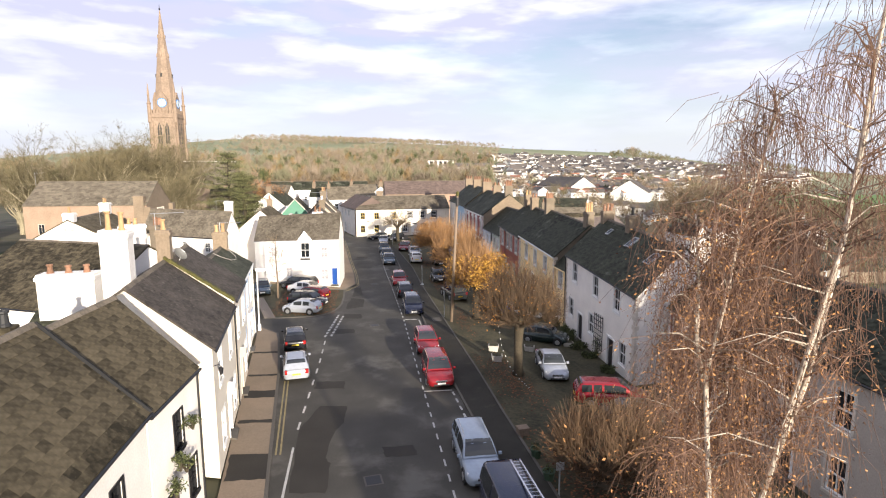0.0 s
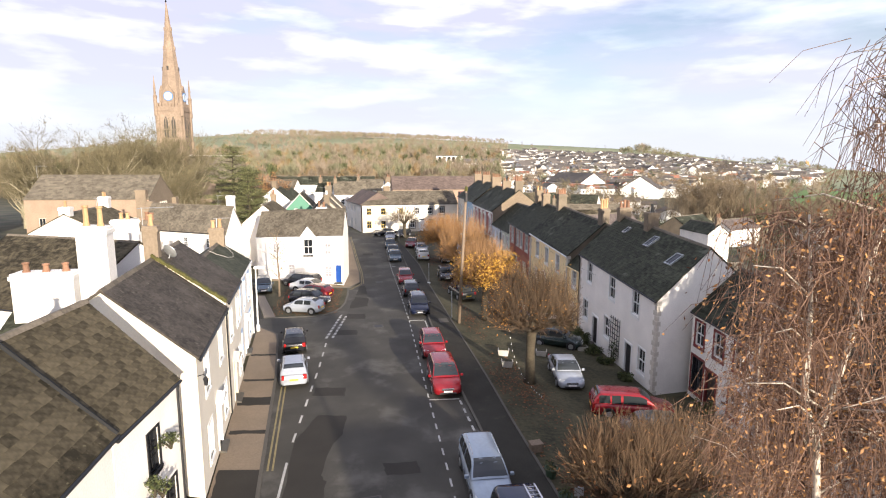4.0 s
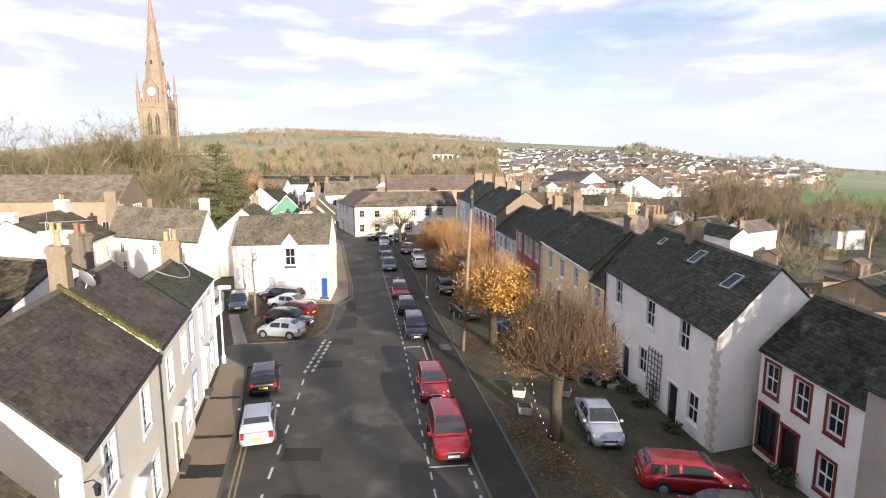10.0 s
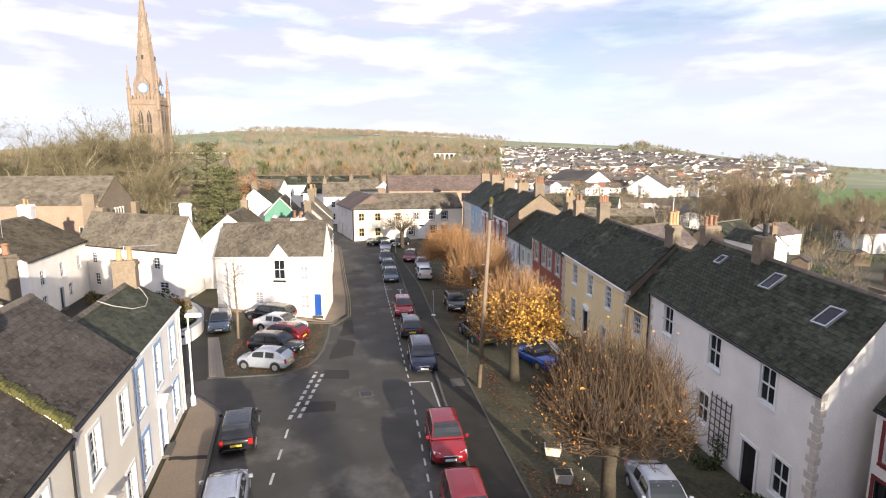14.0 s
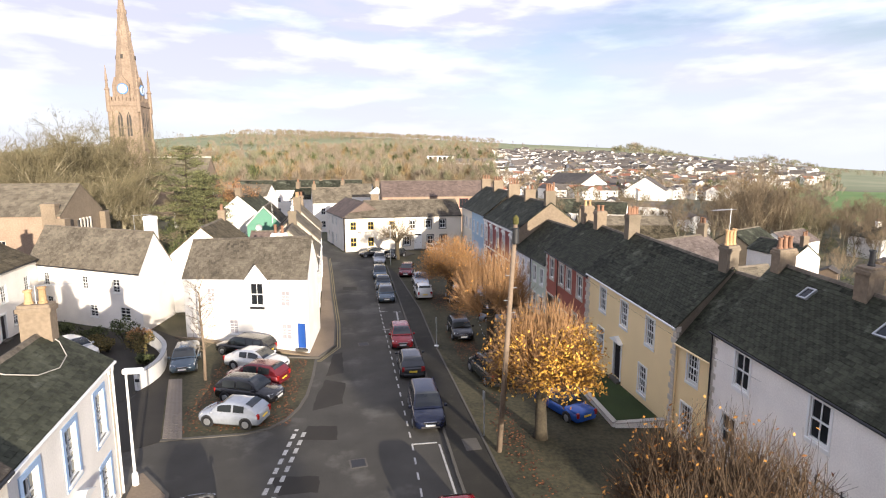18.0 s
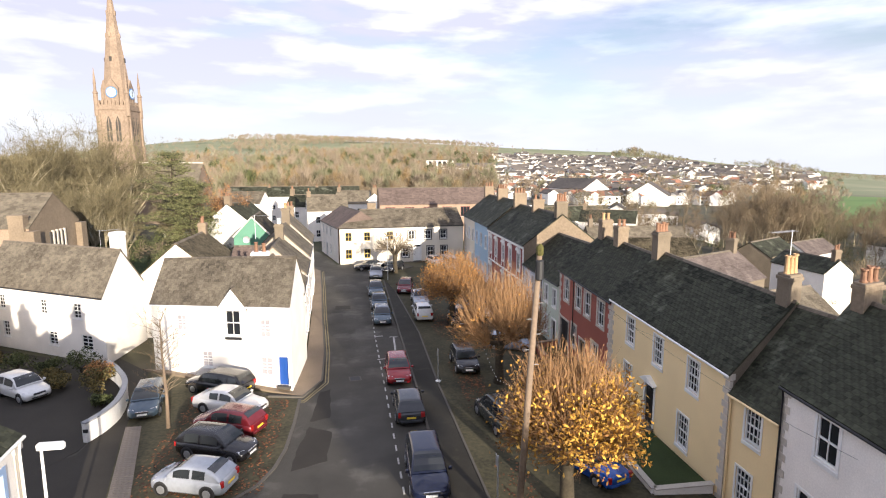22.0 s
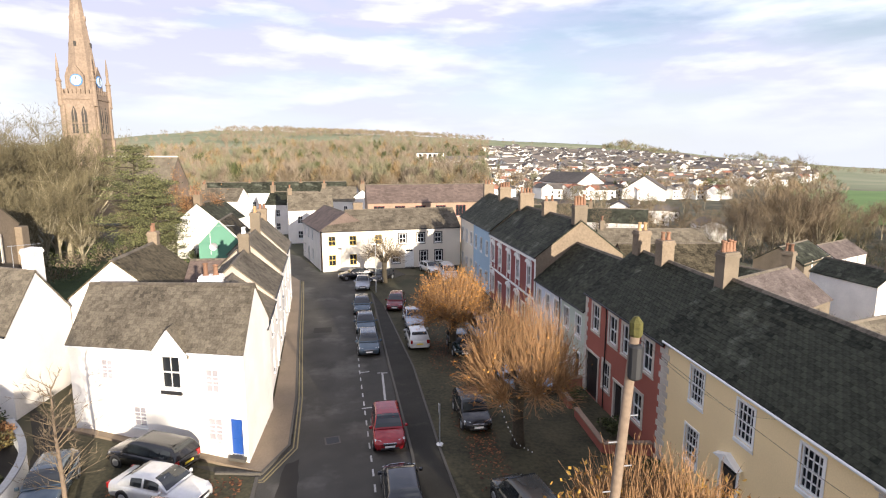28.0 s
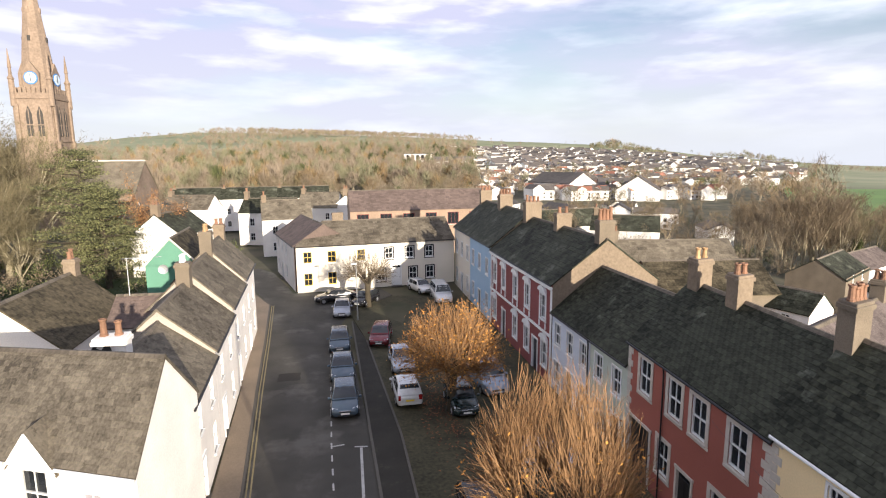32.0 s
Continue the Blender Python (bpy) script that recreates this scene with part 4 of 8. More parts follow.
house("pale blue terraced house with a slate roof", east(66.0), 8.7, 8.0, 7.8, 11.0, "render_blue", "slate", gable="stone",
      windows=[(u, 4.8, 0.9, 1.6, W4) for u in (1.5, 4.3, 7.2)] + [(u, 1.2, 0.9, 1.6, W4) for u in (1.5, 7.2)], doors=[(4.3, 0.2, 1.0, 2.3, {})],
      chimneys=[dict(u=0.4, v=4.0, z0=9.5, z1=12.4, w=0.9, d=2.0, pots=4, mat="stone")], seed=19, near=False)
house("cream terraced house at the far end of the row", east(74.5), 8.4, 8.0, 7.8, 11.0, "render_cream", "slate",
      windows=[(u, 4.8, 0.9, 1.6, W4) for u in (1.5, 4.3, 7.2)] + [(u, 1.2, 0.9, 1.6, W4) for u in (1.5, 7.2)], doors=[(4.3, 0.2, 1.0, 2.3, {})],
      chimneys=[dict(u=0.4, v=4.0, z0=9.5, z1=12.4, w=0.9, d=2.0, pots=3, mat="stone"), dict(u=8.0, v=4.0, z0=9.5, z1=12.2, w=0.9, d=1.6, pots=3, mat="stone")], seed=20, near=False)

# ---- west side, from the near end ----
TURN = 6.6
BK = dict(nx=2, ny=3, frame="black_paint", surround="black_paint", sw=0.09, sill="black_paint")


def on_face(y):
    return west(face_l(y), y, TURN)


house("white cottage with black window frames and mossy slate roof", west(-7.2, -22.0, -3.5), 4.35, 5.8, 5.9, 8.75, "render_white", "slate_moss", split=(0.0, 4.4, 0, 17), coarse=1.3,
      windows=[(2.35, 3.5, 0.75, 1.4, BK), (3.4, 1.0, 0.8, 1.5, BK)], doors=[(1.3, 0.1, 0.95, 2.1, dict(surround="black_paint"))], seed=21, pipes=(4.25,))
l1b = house("white cottage with black window frames and mossy slate roof", west(-7.16, -34.0, 0.3), 12.0, 6.1, 6.0, 9.0, "render_white", "slate_moss", split=(5.5, 12.2, 2, 17), coarse=1.3,
            windows=[(9.6, 3.5, 0.75, 1.4, BK), (5.0, 3.5, 0.75, 1.35, BK), (9.4, 0.9, 0.8, 1.5, BK), (4.0, 0.9, 0.8, 1.5, BK)], doors=[(6.6, 0.1, 0.95, 2.1, dict(surround="black_paint"))], seed=25,
            chimneys=[dict(u=11.5, v=3.5, z0=8.0, z1=9.2, w=0.5, d=0.5, pots=1, mat="slate_moss", pot="plastic", tall=0.5)])
part("flashing", Mesh().tube([(12.07, -0.15, 5.98), (12.07, 3.0, 9.12)], [0.075, 0.075], 5), "tyre", l1b)
L2W = dict(nx=3, ny=4, surround="white_paint", sw=0.12)
house("cream rendered house with slate roof and white stack", west(-6.72, -15.95, 6.6), 7.9, 7.4, 6.05, 8.5, "render_cream", "slate_brown", skew=0.45,
      windows=[(2.0, 3.9, 0.95, 1.6, L2W), (5.9, 3.9, 0.95, 1.6, L2W), (2.0, 0.8, 0.95, 1.6, L2W), (6.5, 0.8, 0.95, 1.6, L2W)], doors=[(4.3, 0.1, 1.0, 2.3, dict(canopy=True, mat="paleblue_paint"))], seed=22,
      chimneys=[dict(u=2.2, v=4.6, z0=3.0, z1=10.95, w=0.95, d=1.4, pots=2, mat="render_white", pot="pot_buff", tall=0.9), dict(u=7.9, v=3.7, z0=6.6, z1=10.35, w=0.75, d=1.1, pots=1, mat="stone", pot="pot_buff")], pipes=(7.8,))
l3 = house("cream rendered terraced house with a mossy slate roof edge", west(face_l(-8.0), -8.0, 6.6), 5.65, 7.2, 6.3, 8.65, "render_cream", "slate_brown", skew=0.35,
           windows=[(1.5, 3.9, 0.95, 1.6, L2W), (4.4, 3.9, 0.95, 1.6, L2W), (4.5, 0.8, 0.95, 1.6, L2W)], doors=[(2.0, 0.1, 1.1, 2.3, dict(canopy=True, mat="tan_door", surround="quoin"))], seed=23)
mv = Mesh()
_r = random.Random(5)
for k in range(46):
    s = k / 45
    mv.box(-0.02 + 0.35 * 3.6 * s - _r.uniform(0.08, 0.2), 3.7 * s - 0.06, 6.32 + 2.35 * s, 0.06 + 0.35 * 3.6 * s + _r.uniform(0.05, 0.2), 3.7 * s + 0.06, 6.48 + 2.35 * s + _r.uniform(0, 0.05), 0.03)
part("moss_verge", mv, "moss", l3, "yellow-green moss along the roof edge", kind="stuff")
PB = dict(nx=2, ny=3, surround="paleblue_paint", sw=0.2)
house("white house with pale blue window surrounds and pilasters", west(-8.48, -2.24, 6.6), 8.9, 4.4, 6.0, 7.45, "render_white", "slate",
      windows=[(1.5, 3.4, 0.95, 1.9, PB), (4.4, 3.4, 0.95, 1.9, PB), (7.3, 3.4, 0.95, 1.9, PB), (1.5, 0.6, 1.0, 1.7, PB), (7.3, 0.6, 1.0, 1.7, PB)],
      doors=[(4.4, 0.1, 1.1, 2.3, dict(mat="paleblue_paint", canopy=True))], seed=24, chimneys=[dict(u=8.45, v=2.2, z0=6.4, z1=8.75, w=0.75, d=1.5, pots=2, mat="stone", pot="pot_buff")], pipes=(8.75,), gutter="white_paint")

# ---- houses behind the west side ----
SM = dict(nx=2, ny=4, sill="white_paint")
house("plain white cottage with a grey slate roof and a white stack", pose(-29.6, 37.6, 0, 0, 0, -29.5), 14.0, 5.6, 5.2, 8.2, "render_white", "slate_grey", skew=-0.45,
      windows=[(2.4, 3.3, 0.75, 1.2, SM), (7.4, 3.3, 0.75, 1.2, SM), (11.2, 3.3, 0.85, 1.2, SM), (2.6, 1.0, 0.75, 1.3, SM), (8.2, 0.9, 1.0, 1.1, SM), (12.0, 0.9, 1.2, 1.2, SM)],
      doors=[(0.8, 0.1, 0.9, 2.0, dict(mat="blue_paint"))],
      chimneys=[dict(u=13.4, v=3.3, z0=7.4, z1=9.6, w=1.0, d=1.0, pots=0, mat="render_white")], seed=31, gutter="black_paint", group="cottages")
BL = dict(nx=2, ny=3, blind=0.96)
whouse = house("white corner house with grey slate roof and gabled dormer", pose(-13.55, 29.2, 0, 0, 0, -28.6), 11.9, 5.6, 5.4, 8.05, "render_white", "slate_grey", base=-0.6,
               windows=[(2.8, 3.45, 0.9, 1.2, BL), (9.9, 3.2, 0.9, 1.3, BL), (4.9, 0.9, 0.95, 1.2, BL), (9.9, 0.6, 1.0, 1.3, BL), (7.3, 3.25, 1.25, 1.8, dict(nx=2, ny=2, surround="white_paint"))],
               doors=[(11.25, 0.05, 0.8, 1.95, dict(mat="door_blue"))], seed=32, gutter="", group="corner houses")
gx = 7.3
gab = Mesh().solid([(gx - 1.1, -0.17, 5.25), (gx + 1.1, -0.17, 5.25), (gx, -0.17, 6.4), (gx - 1.1, 1.8, 5.2), (gx + 1.1, 1.8, 5.2), (gx, 1.8, 6.4)], [(0, 1, 2), (0, 3, 4, 1), (1, 4, 5, 2), (3, 0, 2, 5), (3, 5, 4)])
part("gable", gab, "render_white", whouse)
part("sill_box", Mesh().box(gx - 0.7, -0.16, 3.02, gx + 0.7, 0.0, 3.2, 0.02), "plastic", whouse)
for s in (-1, 1):
    q = [(gx, -0.16, 6.52), (gx + 1.25 * s, -0.16, 5.12), (gx + 1.25 * s, 1.9, 5.12), (gx, 1.9, 6.52)]
    part("gable_roof", Mesh().solid(q + [(x, y, z - 0.12) for x, y, z in q], [(0, 1, 2, 3), (7, 6, 5, 4), (0, 4, 5, 1), (1, 5, 6, 2), (2, 6, 7, 3), (3, 7, 4, 0)]), "slate_grey", whouse)
    part("gutter", Mesh().tube([(gx + 1.2 * s, -0.18, 5.29), (11.95 if s > 0 else -0.05, -0.18, 5.29)], [0.06, 0.06], 8), "white_paint", whouse)
    part("barge_board", Mesh().tube([(gx, -0.2, 6.44), (gx + 1.22 * s, -0.2, 5.1)], [0.06, 0.06], 4), "white_paint", whouse)
_sh = Matrix(((1, -0.48, 0, 0), (0, 1, 0, 0), (0.07, 0, 1, -0.07 * 5.95), (0, 0, 0, 1)))
for _me in {o.data for o in whouse.children_recursive if o.data}:
    _me.transform(_sh)
for o in whouse.children_recursive:
    o.location.z += 0.07 * o.location.x
# terrace behind the corner house, along the street
TW = dict(nx=2, ny=2)
for k, (y0, L, ev, rg, sd, stacks) in enumerate(((29.2, 6.4, 5.3, 7.3, 41, [dict(u=0.9, v=2.9, z0=6.0, z1=8.45, w=0.8, d=1.2, pots=2, mat="render_white", pot="pot_clay", tall=0.6)]),
                                                 (35.6, 7.2, 5.6, 7.9, 42, [dict(u=6.6, v=2.6, z0=6.8, z1=9.3, w=1.0, d=1.1, pots=2, mat="roughcast", pot="white_paint", tall=0.4)]),
                                                 (42.8, 7.4, 6.0, 8.5, 43, []), (50.2, 7.2, 6.3, 8.9, 48, [dict(u=0.2, v=2.6, z0=7.4, z1=10.2, w=1.1, d=1.2, pots=3, mat="roughcast", pot="pot_buff", tall=0.5), dict(u=6.7, v=2.6, z0=7.4, z1=10.0, w=1.0, d=1.2, pots=2, mat="stone", pot="pot_clay", tall=0.5)]))):
    house("white terraced house with a mossy slate roof beside the lane", pose(float(np.interp(y0, [29, 58], [-2.95, -4.5])), y0, 0, 0, 0, 93.1), L, 5.2, ev, rg, "render_white", "slate_grey", gable="render_drab",
          windows=[(L * q, 3.4, 0.9, 1.3, TW) for q in (0.25, 0.75)] + [(L * 0.75, 0.9, 0.9, 1.4, TW)], doors=[(L * 0.25, 0.1, 0.95, 2.1, {})], chimneys=stacks, seed=sd, near=(k < 2))
# back wings and sheds of the corner block
house("low back wing with brown tiled roof", pose(-10.9, 41.8, 0, 0, 0, -3), 3.8, 4.0, 5.4, 6.9, "render_white", "tile_brown", seed=44, gutter="", group="back wings")
gs = house("green clad building with a cream verge and slate roof", pose(-10.2, 61.5, 0, 0, 0, 93), 9.0, 4.6, 5.8, 8.2, "render_green", "slate_moss", seed=46, gutter="", near=False, group="sheds", name="shed")
part("verge_board", Mesh().tube([(-0.12, -0.1, 5.72), (-0.12, 2.3, 8.26), (-0.12, 4.7, 5.72)], [0.1, 0.1, 0.1], 4), "render_cream", gs)
part("dish", Mesh().lathe(0, 0, [(0.02, 0.0), (0.3, 0.04), (0.45, 0.12), (0.3, 0.07), (0.02, 0.03)], 14), "galv", gs).matrix_basis = pose(-0.15, 3.0, 5.4, 0, -90, 0)
house("white back wing with a mossy roof and clay pots", pose(-11.2, 37.4, 0, 0, 0, 91), 9.4, 6.0, 5.5, 8.1, "render_white", "slate_moss", seed=47, gutter="", group="back wings", chimneys=[dict(u=8.9, v=3.0, z0=7.2, z1=9.1, w=0.9, d=1.0, pots=2, mat="stone")])

# ---- corner house at the bend and what stands behind it ----
CW = dict(nx=2, ny=2, surround="white_paint", sw=0.08, frame="frame_yellow")
CK = dict(nx=2, ny=2, surround="black_paint", sw=0.14)
house("long cream house at the bend with slate roof", pose(-1.8, 71.2, 0.0, 0, 0, 6.5), 19.4, 8.0, 5.5, 7.9, "render_cream", "slate_grey", hip=3.6,
      windows=[(u, 3.5, 1.0, 1.35, CW) for u in (1.3, 4.1, 7.6)] + [(u, 0.8, 1.0, 1.5, CW) for u in (1.3, 4.1)] + [(u, 3.5, 1.0, 1.35, CK) for u in (11.0, 13.6, 16.1)] + [(u, 0.8, 1.0, 1.5, CK) for u in (10.0, 14.0, 16.2)], doors=[(11.9, 0.1, 1.1, 2.5, dict(fan=0.3, mat="white_paint"))],
      chimneys=[dict(u=5.4, v=4.2, z0=7.0, z1=9.0, w=1.6, d=0.8, pots=0, mat="stone")], seed=51, near=False, group="corner houses")
house("white side of the bend house with brown tiled roof", pose(-5.5, 85.2, 0.0, 0, 0, -75.5), 13.6, 7.2, 5.45, 7.8, "render_white", "tile_brown", gable="tile_brown",
      windows=[(u, 3.7, 0.9, 1.4, TW) for u in (2, 5, 8)] + [(u, 0.9, 0.9, 1.4, TW) for u in (2, 8)], doors=[(5, 0.1, 1.0, 2.1, {})], seed=52, near=False, group="corner houses")
hall = house("long red sandstone school building with tall mullioned windows", pose(5.0, 94.0, 0, 0, 0, 2), 23.5, 8.5, 7.4, 10.4, "pinkstone", "tile_brown",
             windows=[(2.0 + 3.7 * k, 4.9, 1.9, 2.0, dict(nx=3, ny=1, sash=False, frame="red_trim", sill="quoin")) for k in range(6)], seed=53, near=False, gutter="", group="school")
far_row = [(-17.5, 84, 9, "render_white"), (-9.0, 98, 8, "render_white"), (-22, 100, 9, "render_white"), (-28, 92, 8, "render_cream"), (-15, 112, 10, "render_white"), (-30, 118, 9, "render_white"), (8, 118, 11, "render_white"), (-5, 120, 8, "render_grey"), (-40, 110, 8, "render_white")]
for k, (x, y, L, wl_) in enumerate(far_row):
    house("white terraced house along the lane beyond the bend", pose(x, y, 0, 0, 0, rng.choice((-12, 8, 78, 95))), L, 7.0, 5.6 + 0.4 * (k % 3), 8.4 + 0.5 * (k % 2), wl_, "slate_grey" if k % 2 else "slate",
          windows=[(L * q, 3.6, 0.9, 1.4, TW) for q in (0.25, 0.75)] + [(L * q, 0.9, 0.9, 1.4, TW) for q in (0.25, 0.75)], chimneys=[dict(u=0.5, v=3.5, z0=7.4, z1=9.8, w=0.9, d=1.4, pots=2, mat="stone")], seed=60 + k, near=False, gutter="", group="far houses")

# white row across the end of the lane, with one red-painted front
for k, (x, L, wl_) in enumerate(((-23.4, 9.6, "render_white"), (-13.7, 2.7, "car_red"), (-10.9, 12.0, "render_white"), (-34.0, 10.5, "render_white"))):
    house("white rendered house in the row across the lane end" if wl_ == "render_white" else "narrow bright red painted house front in the white row", pose(x, 140.0 + 0.05 * x, -0.5, 0, 0, 3), L, 7.0, 7.3, 9.8, wl_, "slate",
          windows=[(L * q, z, 0.9, 1.3, TW) for q in ((0.18, 0.5, 0.82) if L > 4 else (0.5,)) for z in (3.9, 1.0)], chimneys=[dict(u=0.5, v=3.5, z0=7.4, z1=9.9, w=0.9, d=1.3, pots=2, mat="stone")] if L > 4 else [], seed=75 + k, near=False, gutter="", group="far houses")

# ---- cars ----
CAR = {  # length, width, height, bonnet end, screen top, roof end, tail base (fractions of the length from the nose), belt height
    "hatch": (4.0, 1.72, 1.46, 0.25, 0.455, 0.83, 0.985, 0.92),
    "small": (3.65, 1.64, 1.4, 0.22, 0.45, 0.76, 0.97, 0.9),
    "mpv": (4.4, 1.8, 1.6, 0.21, 0.43, 0.87, 0.985, 0.97),
    "estate": (4.6, 1.76, 1.5, 0.25, 0.43, 0.9, 0.99, 0.93),
    "saloon": (4.5, 1.74, 1.42, 0.26, 0.45, 0.69, 0.86, 0.92),
    "suv": (4.5, 1.82, 1.75, 0.24, 0.41, 0.9, 0.985, 1.05),
    "van": (4.9, 1.95, 1.95, 0.2, 0.34, 0.97, 1.0, 1.15),
    "roadster": (3.95, 1.68, 1.23, 0.32, 0.47, 0.62, 0.72, 0.85),
}


def car(label, x, y, heading, kind, body, gz=0.0, group="parked cars", rails=False, dark_roof=False):
    """heading: degrees of the nose from +y, to the left."""
    Lc, Wc, H, fb, fs, fr, ft, belt = CAR[kind]
    c = thing("car", pose(x, y, gz, 0, 0, heading), label, "car", group)
    hw = Wc / 2
    Y = lambda f: Lc * (0.5 - f)
    # lower body: stations along the length, with (f, half width, sill z, top z)
    hood = belt - 0.12
    st = [(0.0, 0.62, 0.32, 0.56), (0.012, 0.76, 0.26, 0.66), (0.04, 0.89, 0.22, hood - 0.12), (0.1, 0.97, 0.2, hood - 0.03), (fb, 1.0, 0.2, belt - 0.02), (fs, 1.0, 0.2, belt), (0.6, 1.0, 0.2, belt + 0.01),
          (min(fr + 0.02, 0.93), 0.99, 0.22, belt + 0.02), (0.965, 0.94, 0.26, belt), (0.99, 0.86, 0.28, belt - 0.06), (1.0, 0.76, 0.34, belt - 0.14)]
    v, f = [], []
    prof = lambda w, z0, z1: [(-w * 0.9, z0), (-w * 0.99, z0 + 0.12), (-w, z0 + 0.55 * (z1 - z0)), (-w * 0.955, z1 - 0.075), (-w * 0.83, z1), (w * 0.83, z1), (w * 0.955, z1 - 0.075), (w, z0 + 0.55 * (z1 - z0)), (w * 0.99, z0 + 0.12), (w * 0.9, z0)]
    for q, ww, z0, z1 in st:
        v += [(px, Y(q), pz) for px, pz in prof(hw * ww, z0, z1)]
    for s in range(len(st) - 1):
        for k in range(10):
            j = (k + 1) % 10
            f.append((s * 10 + k, (s + 1) * 10 + k, (s + 1) * 10 + j, s * 10 + j))
    f += [tuple(range(10)), tuple(reversed(range((len(st) - 1) * 10, len(st) * 10)))]
    bd = part("body", Mesh().solid(v, f), body, c, smooth=True)
    # cabin: one rounded shell in the body colour, with the panes set on it
    tw, bw = hw * 0.72, hw * 0.92
    a0, a1, b0, b1 = Y(fb + 0.01), Y(fs), Y(fr), Y(ft)
    s1, s2 = (a0 - a1) / (a0 - b1), (a0 - b0) / (a0 - b1)
    hb = H - belt

    def top(s):
        if s < s1:
            return belt + hb * 0.95 * math.sin(math.pi / 2 * s / s1) ** 0.9
        if s > s2:
            return belt + hb * 0.93 * math.cos(math.pi / 2 * (s - s2) / (1.0001 - s2)) ** 0.7
        q = (s - s1) / (s2 - s1)
        return belt + hb * (0.95 + 0.05 * math.sin(math.pi * min(1, q * 1.15)) - 0.02 * q)

    yc = lambda s: a0 + (b1 - a0) * s
    wid = lambda z: bw + (tw - bw) * ((z - belt) / hb) ** 1.3 if z > belt else bw
    ss = [0.0, s1 * 0.3, s1 * 0.6, s1 * 0.85, s1, s1 + 0.06, (s1 + s2) / 2, s2 - 0.05, s2, s2 + 0.35 * (1 - s2), s2 + 0.7 * (1 - s2), 1.0]
    v, f = [], []
    for q in ss:
        z = top(q)
        h1 = belt + (z - belt) * 0.5
        h2 = max(belt, z - 0.05)
        row = [(bw, belt - 0.05), (wid(h1), h1), (wid(h2), h2), (wid(z) * 0.88, z), (wid(z) * 0.45, z + 0.012)]
        v += [(x_, yc(q), z_) for x_, z_ in row] + [(-x_, yc(q), z_) for x_, z_ in row[::-1]]
    for k in range(len(ss) - 1):
        for m_ in range(9):
            f.append((k * 10 + m_, (k + 1) * 10 + m_, (k + 1) * 10 + m_ + 1, k * 10 + m_ + 1))
    part("roof", Mesh().solid(v, f), "plastic" if dark_roof else body, c, smooth=True)

    def ribbon(name, rows):
        m_ = Mesh()
        n_ = len(rows[0])
        m_.v = [p for r_ in rows for p in r_]
        m_.f = [(k * n_ + q, k * n_ + q + 1, (k + 1) * n_ + q + 1, (k + 1) * n_ + q) for k in range(len(rows) - 1) for q in range(n_ - 1)]
        return part(name, m_, "car_glass", c)

    across = lambda s, g: [(wid(top(s)) * 0.95 * g * k, yc(s), top(s) + 0.022 - 0.012 * abs(k)) for k in (-1, -0.5, 0, 0.5, 1)]
    ribbon("windscreen", [across(s1 * q, 0.97) for q in (0.06, 0.25, 0.5, 0.72, 0.93)])
    lowest = 0.92 if kind in ("saloon", "roadster") else 0.62
    ribbon("rear_window", [across(s2 + (1 - s2) * q, 0.93) for q in (0.1, 0.3, lowest * 0.75, lowest)])
    mid = (s1 + s2) / 2 - 0.03
    cuts = [(s1 * 0.55, mid - 0.015), (mid + 0.03, s2 + 0.02)]
    if kind in ("estate", "mpv", "suv"):
        third = s1 + 0.72 * (s2 - s1)
        cuts = [(s1 * 0.55, mid - 0.015), (mid + 0.025, third), (third + 0.03, s2 + 0.03)]
    if kind == "roadster":
        cuts = [(s1 * 0.55, s2 - 0.08)]
    for s in (-1, 1):
        for qa, qb in cuts:
            rows = []
            for k in range(5):
                q = qa + (qb - qa) * k / 4
                zb, zu = belt + 0.04, max(belt + 0.05, top(q) - 0.085)
                rows.append([(s * (wid(z_) + 0.012), yc(q), z_) for z_ in (zb, (zb + zu) / 2, zu)])
            ribbon("side_window", rows)
    if rails:
        for s in (-1, 1):
            part("roof_rail", Mesh().tube([(s * tw * 0.92, a1 - 0.2, H - 0.02), (s * tw * 0.92, a1 - 0.3, H + 0.05), (s * tw * 0.92, b0 + 0.3, H + 0.05), (s * tw * 0.92, b0 + 0.2, H - 0.02)], [0.018] * 4, 5), "chrome", c)
    r = 0.31 if kind != "suv" else 0.36
    for s in (-1, 1):
        for q in (0.185, 0.8):
            wy = Y(q)
            wh = part("wheel", Mesh().tube([(s * (hw - 0.2), wy, r), (s * (hw + 0.005), wy, r)], [r, r], 16), "tyre", c)
            part("rim", Mesh().tube([(s * (hw - 0.01), wy, r), (s * (hw + 0.018), wy, r)], [r * 0.68, r * 0.62], 12), "rim", wh)
            part("arch", Mesh().tube([(s * (hw - 0.06), wy, r + 0.02), (s * (hw + 0.002), wy, r + 0.02)], [r + 0.07, r + 0.06], 16), "plastic", wh)
    for s in (-1, 1):
        part("headlight", Mesh().solid([(s * hw * 0.5, Y(0.015), 0.56), (s * hw * 0.88, Y(0.05), 0.58), (s * hw * 0.9, Y(0.085), 0.74), (s * hw * 0.52, Y(0.045), 0.7), (s * hw * 0.5, Y(0.09), 0.56), (s * hw * 0.86, Y(0.12), 0.58), (s * hw * 0.86, Y(0.13), 0.72), (s * hw * 0.52, Y(0.1), 0.7)],
                                        [(0, 1, 2, 3), (4, 7, 6, 5), (0, 3, 7, 4), (1, 5, 6, 2), (3, 2, 6, 7), (0, 4, 5, 1)]), "headlamp", c)
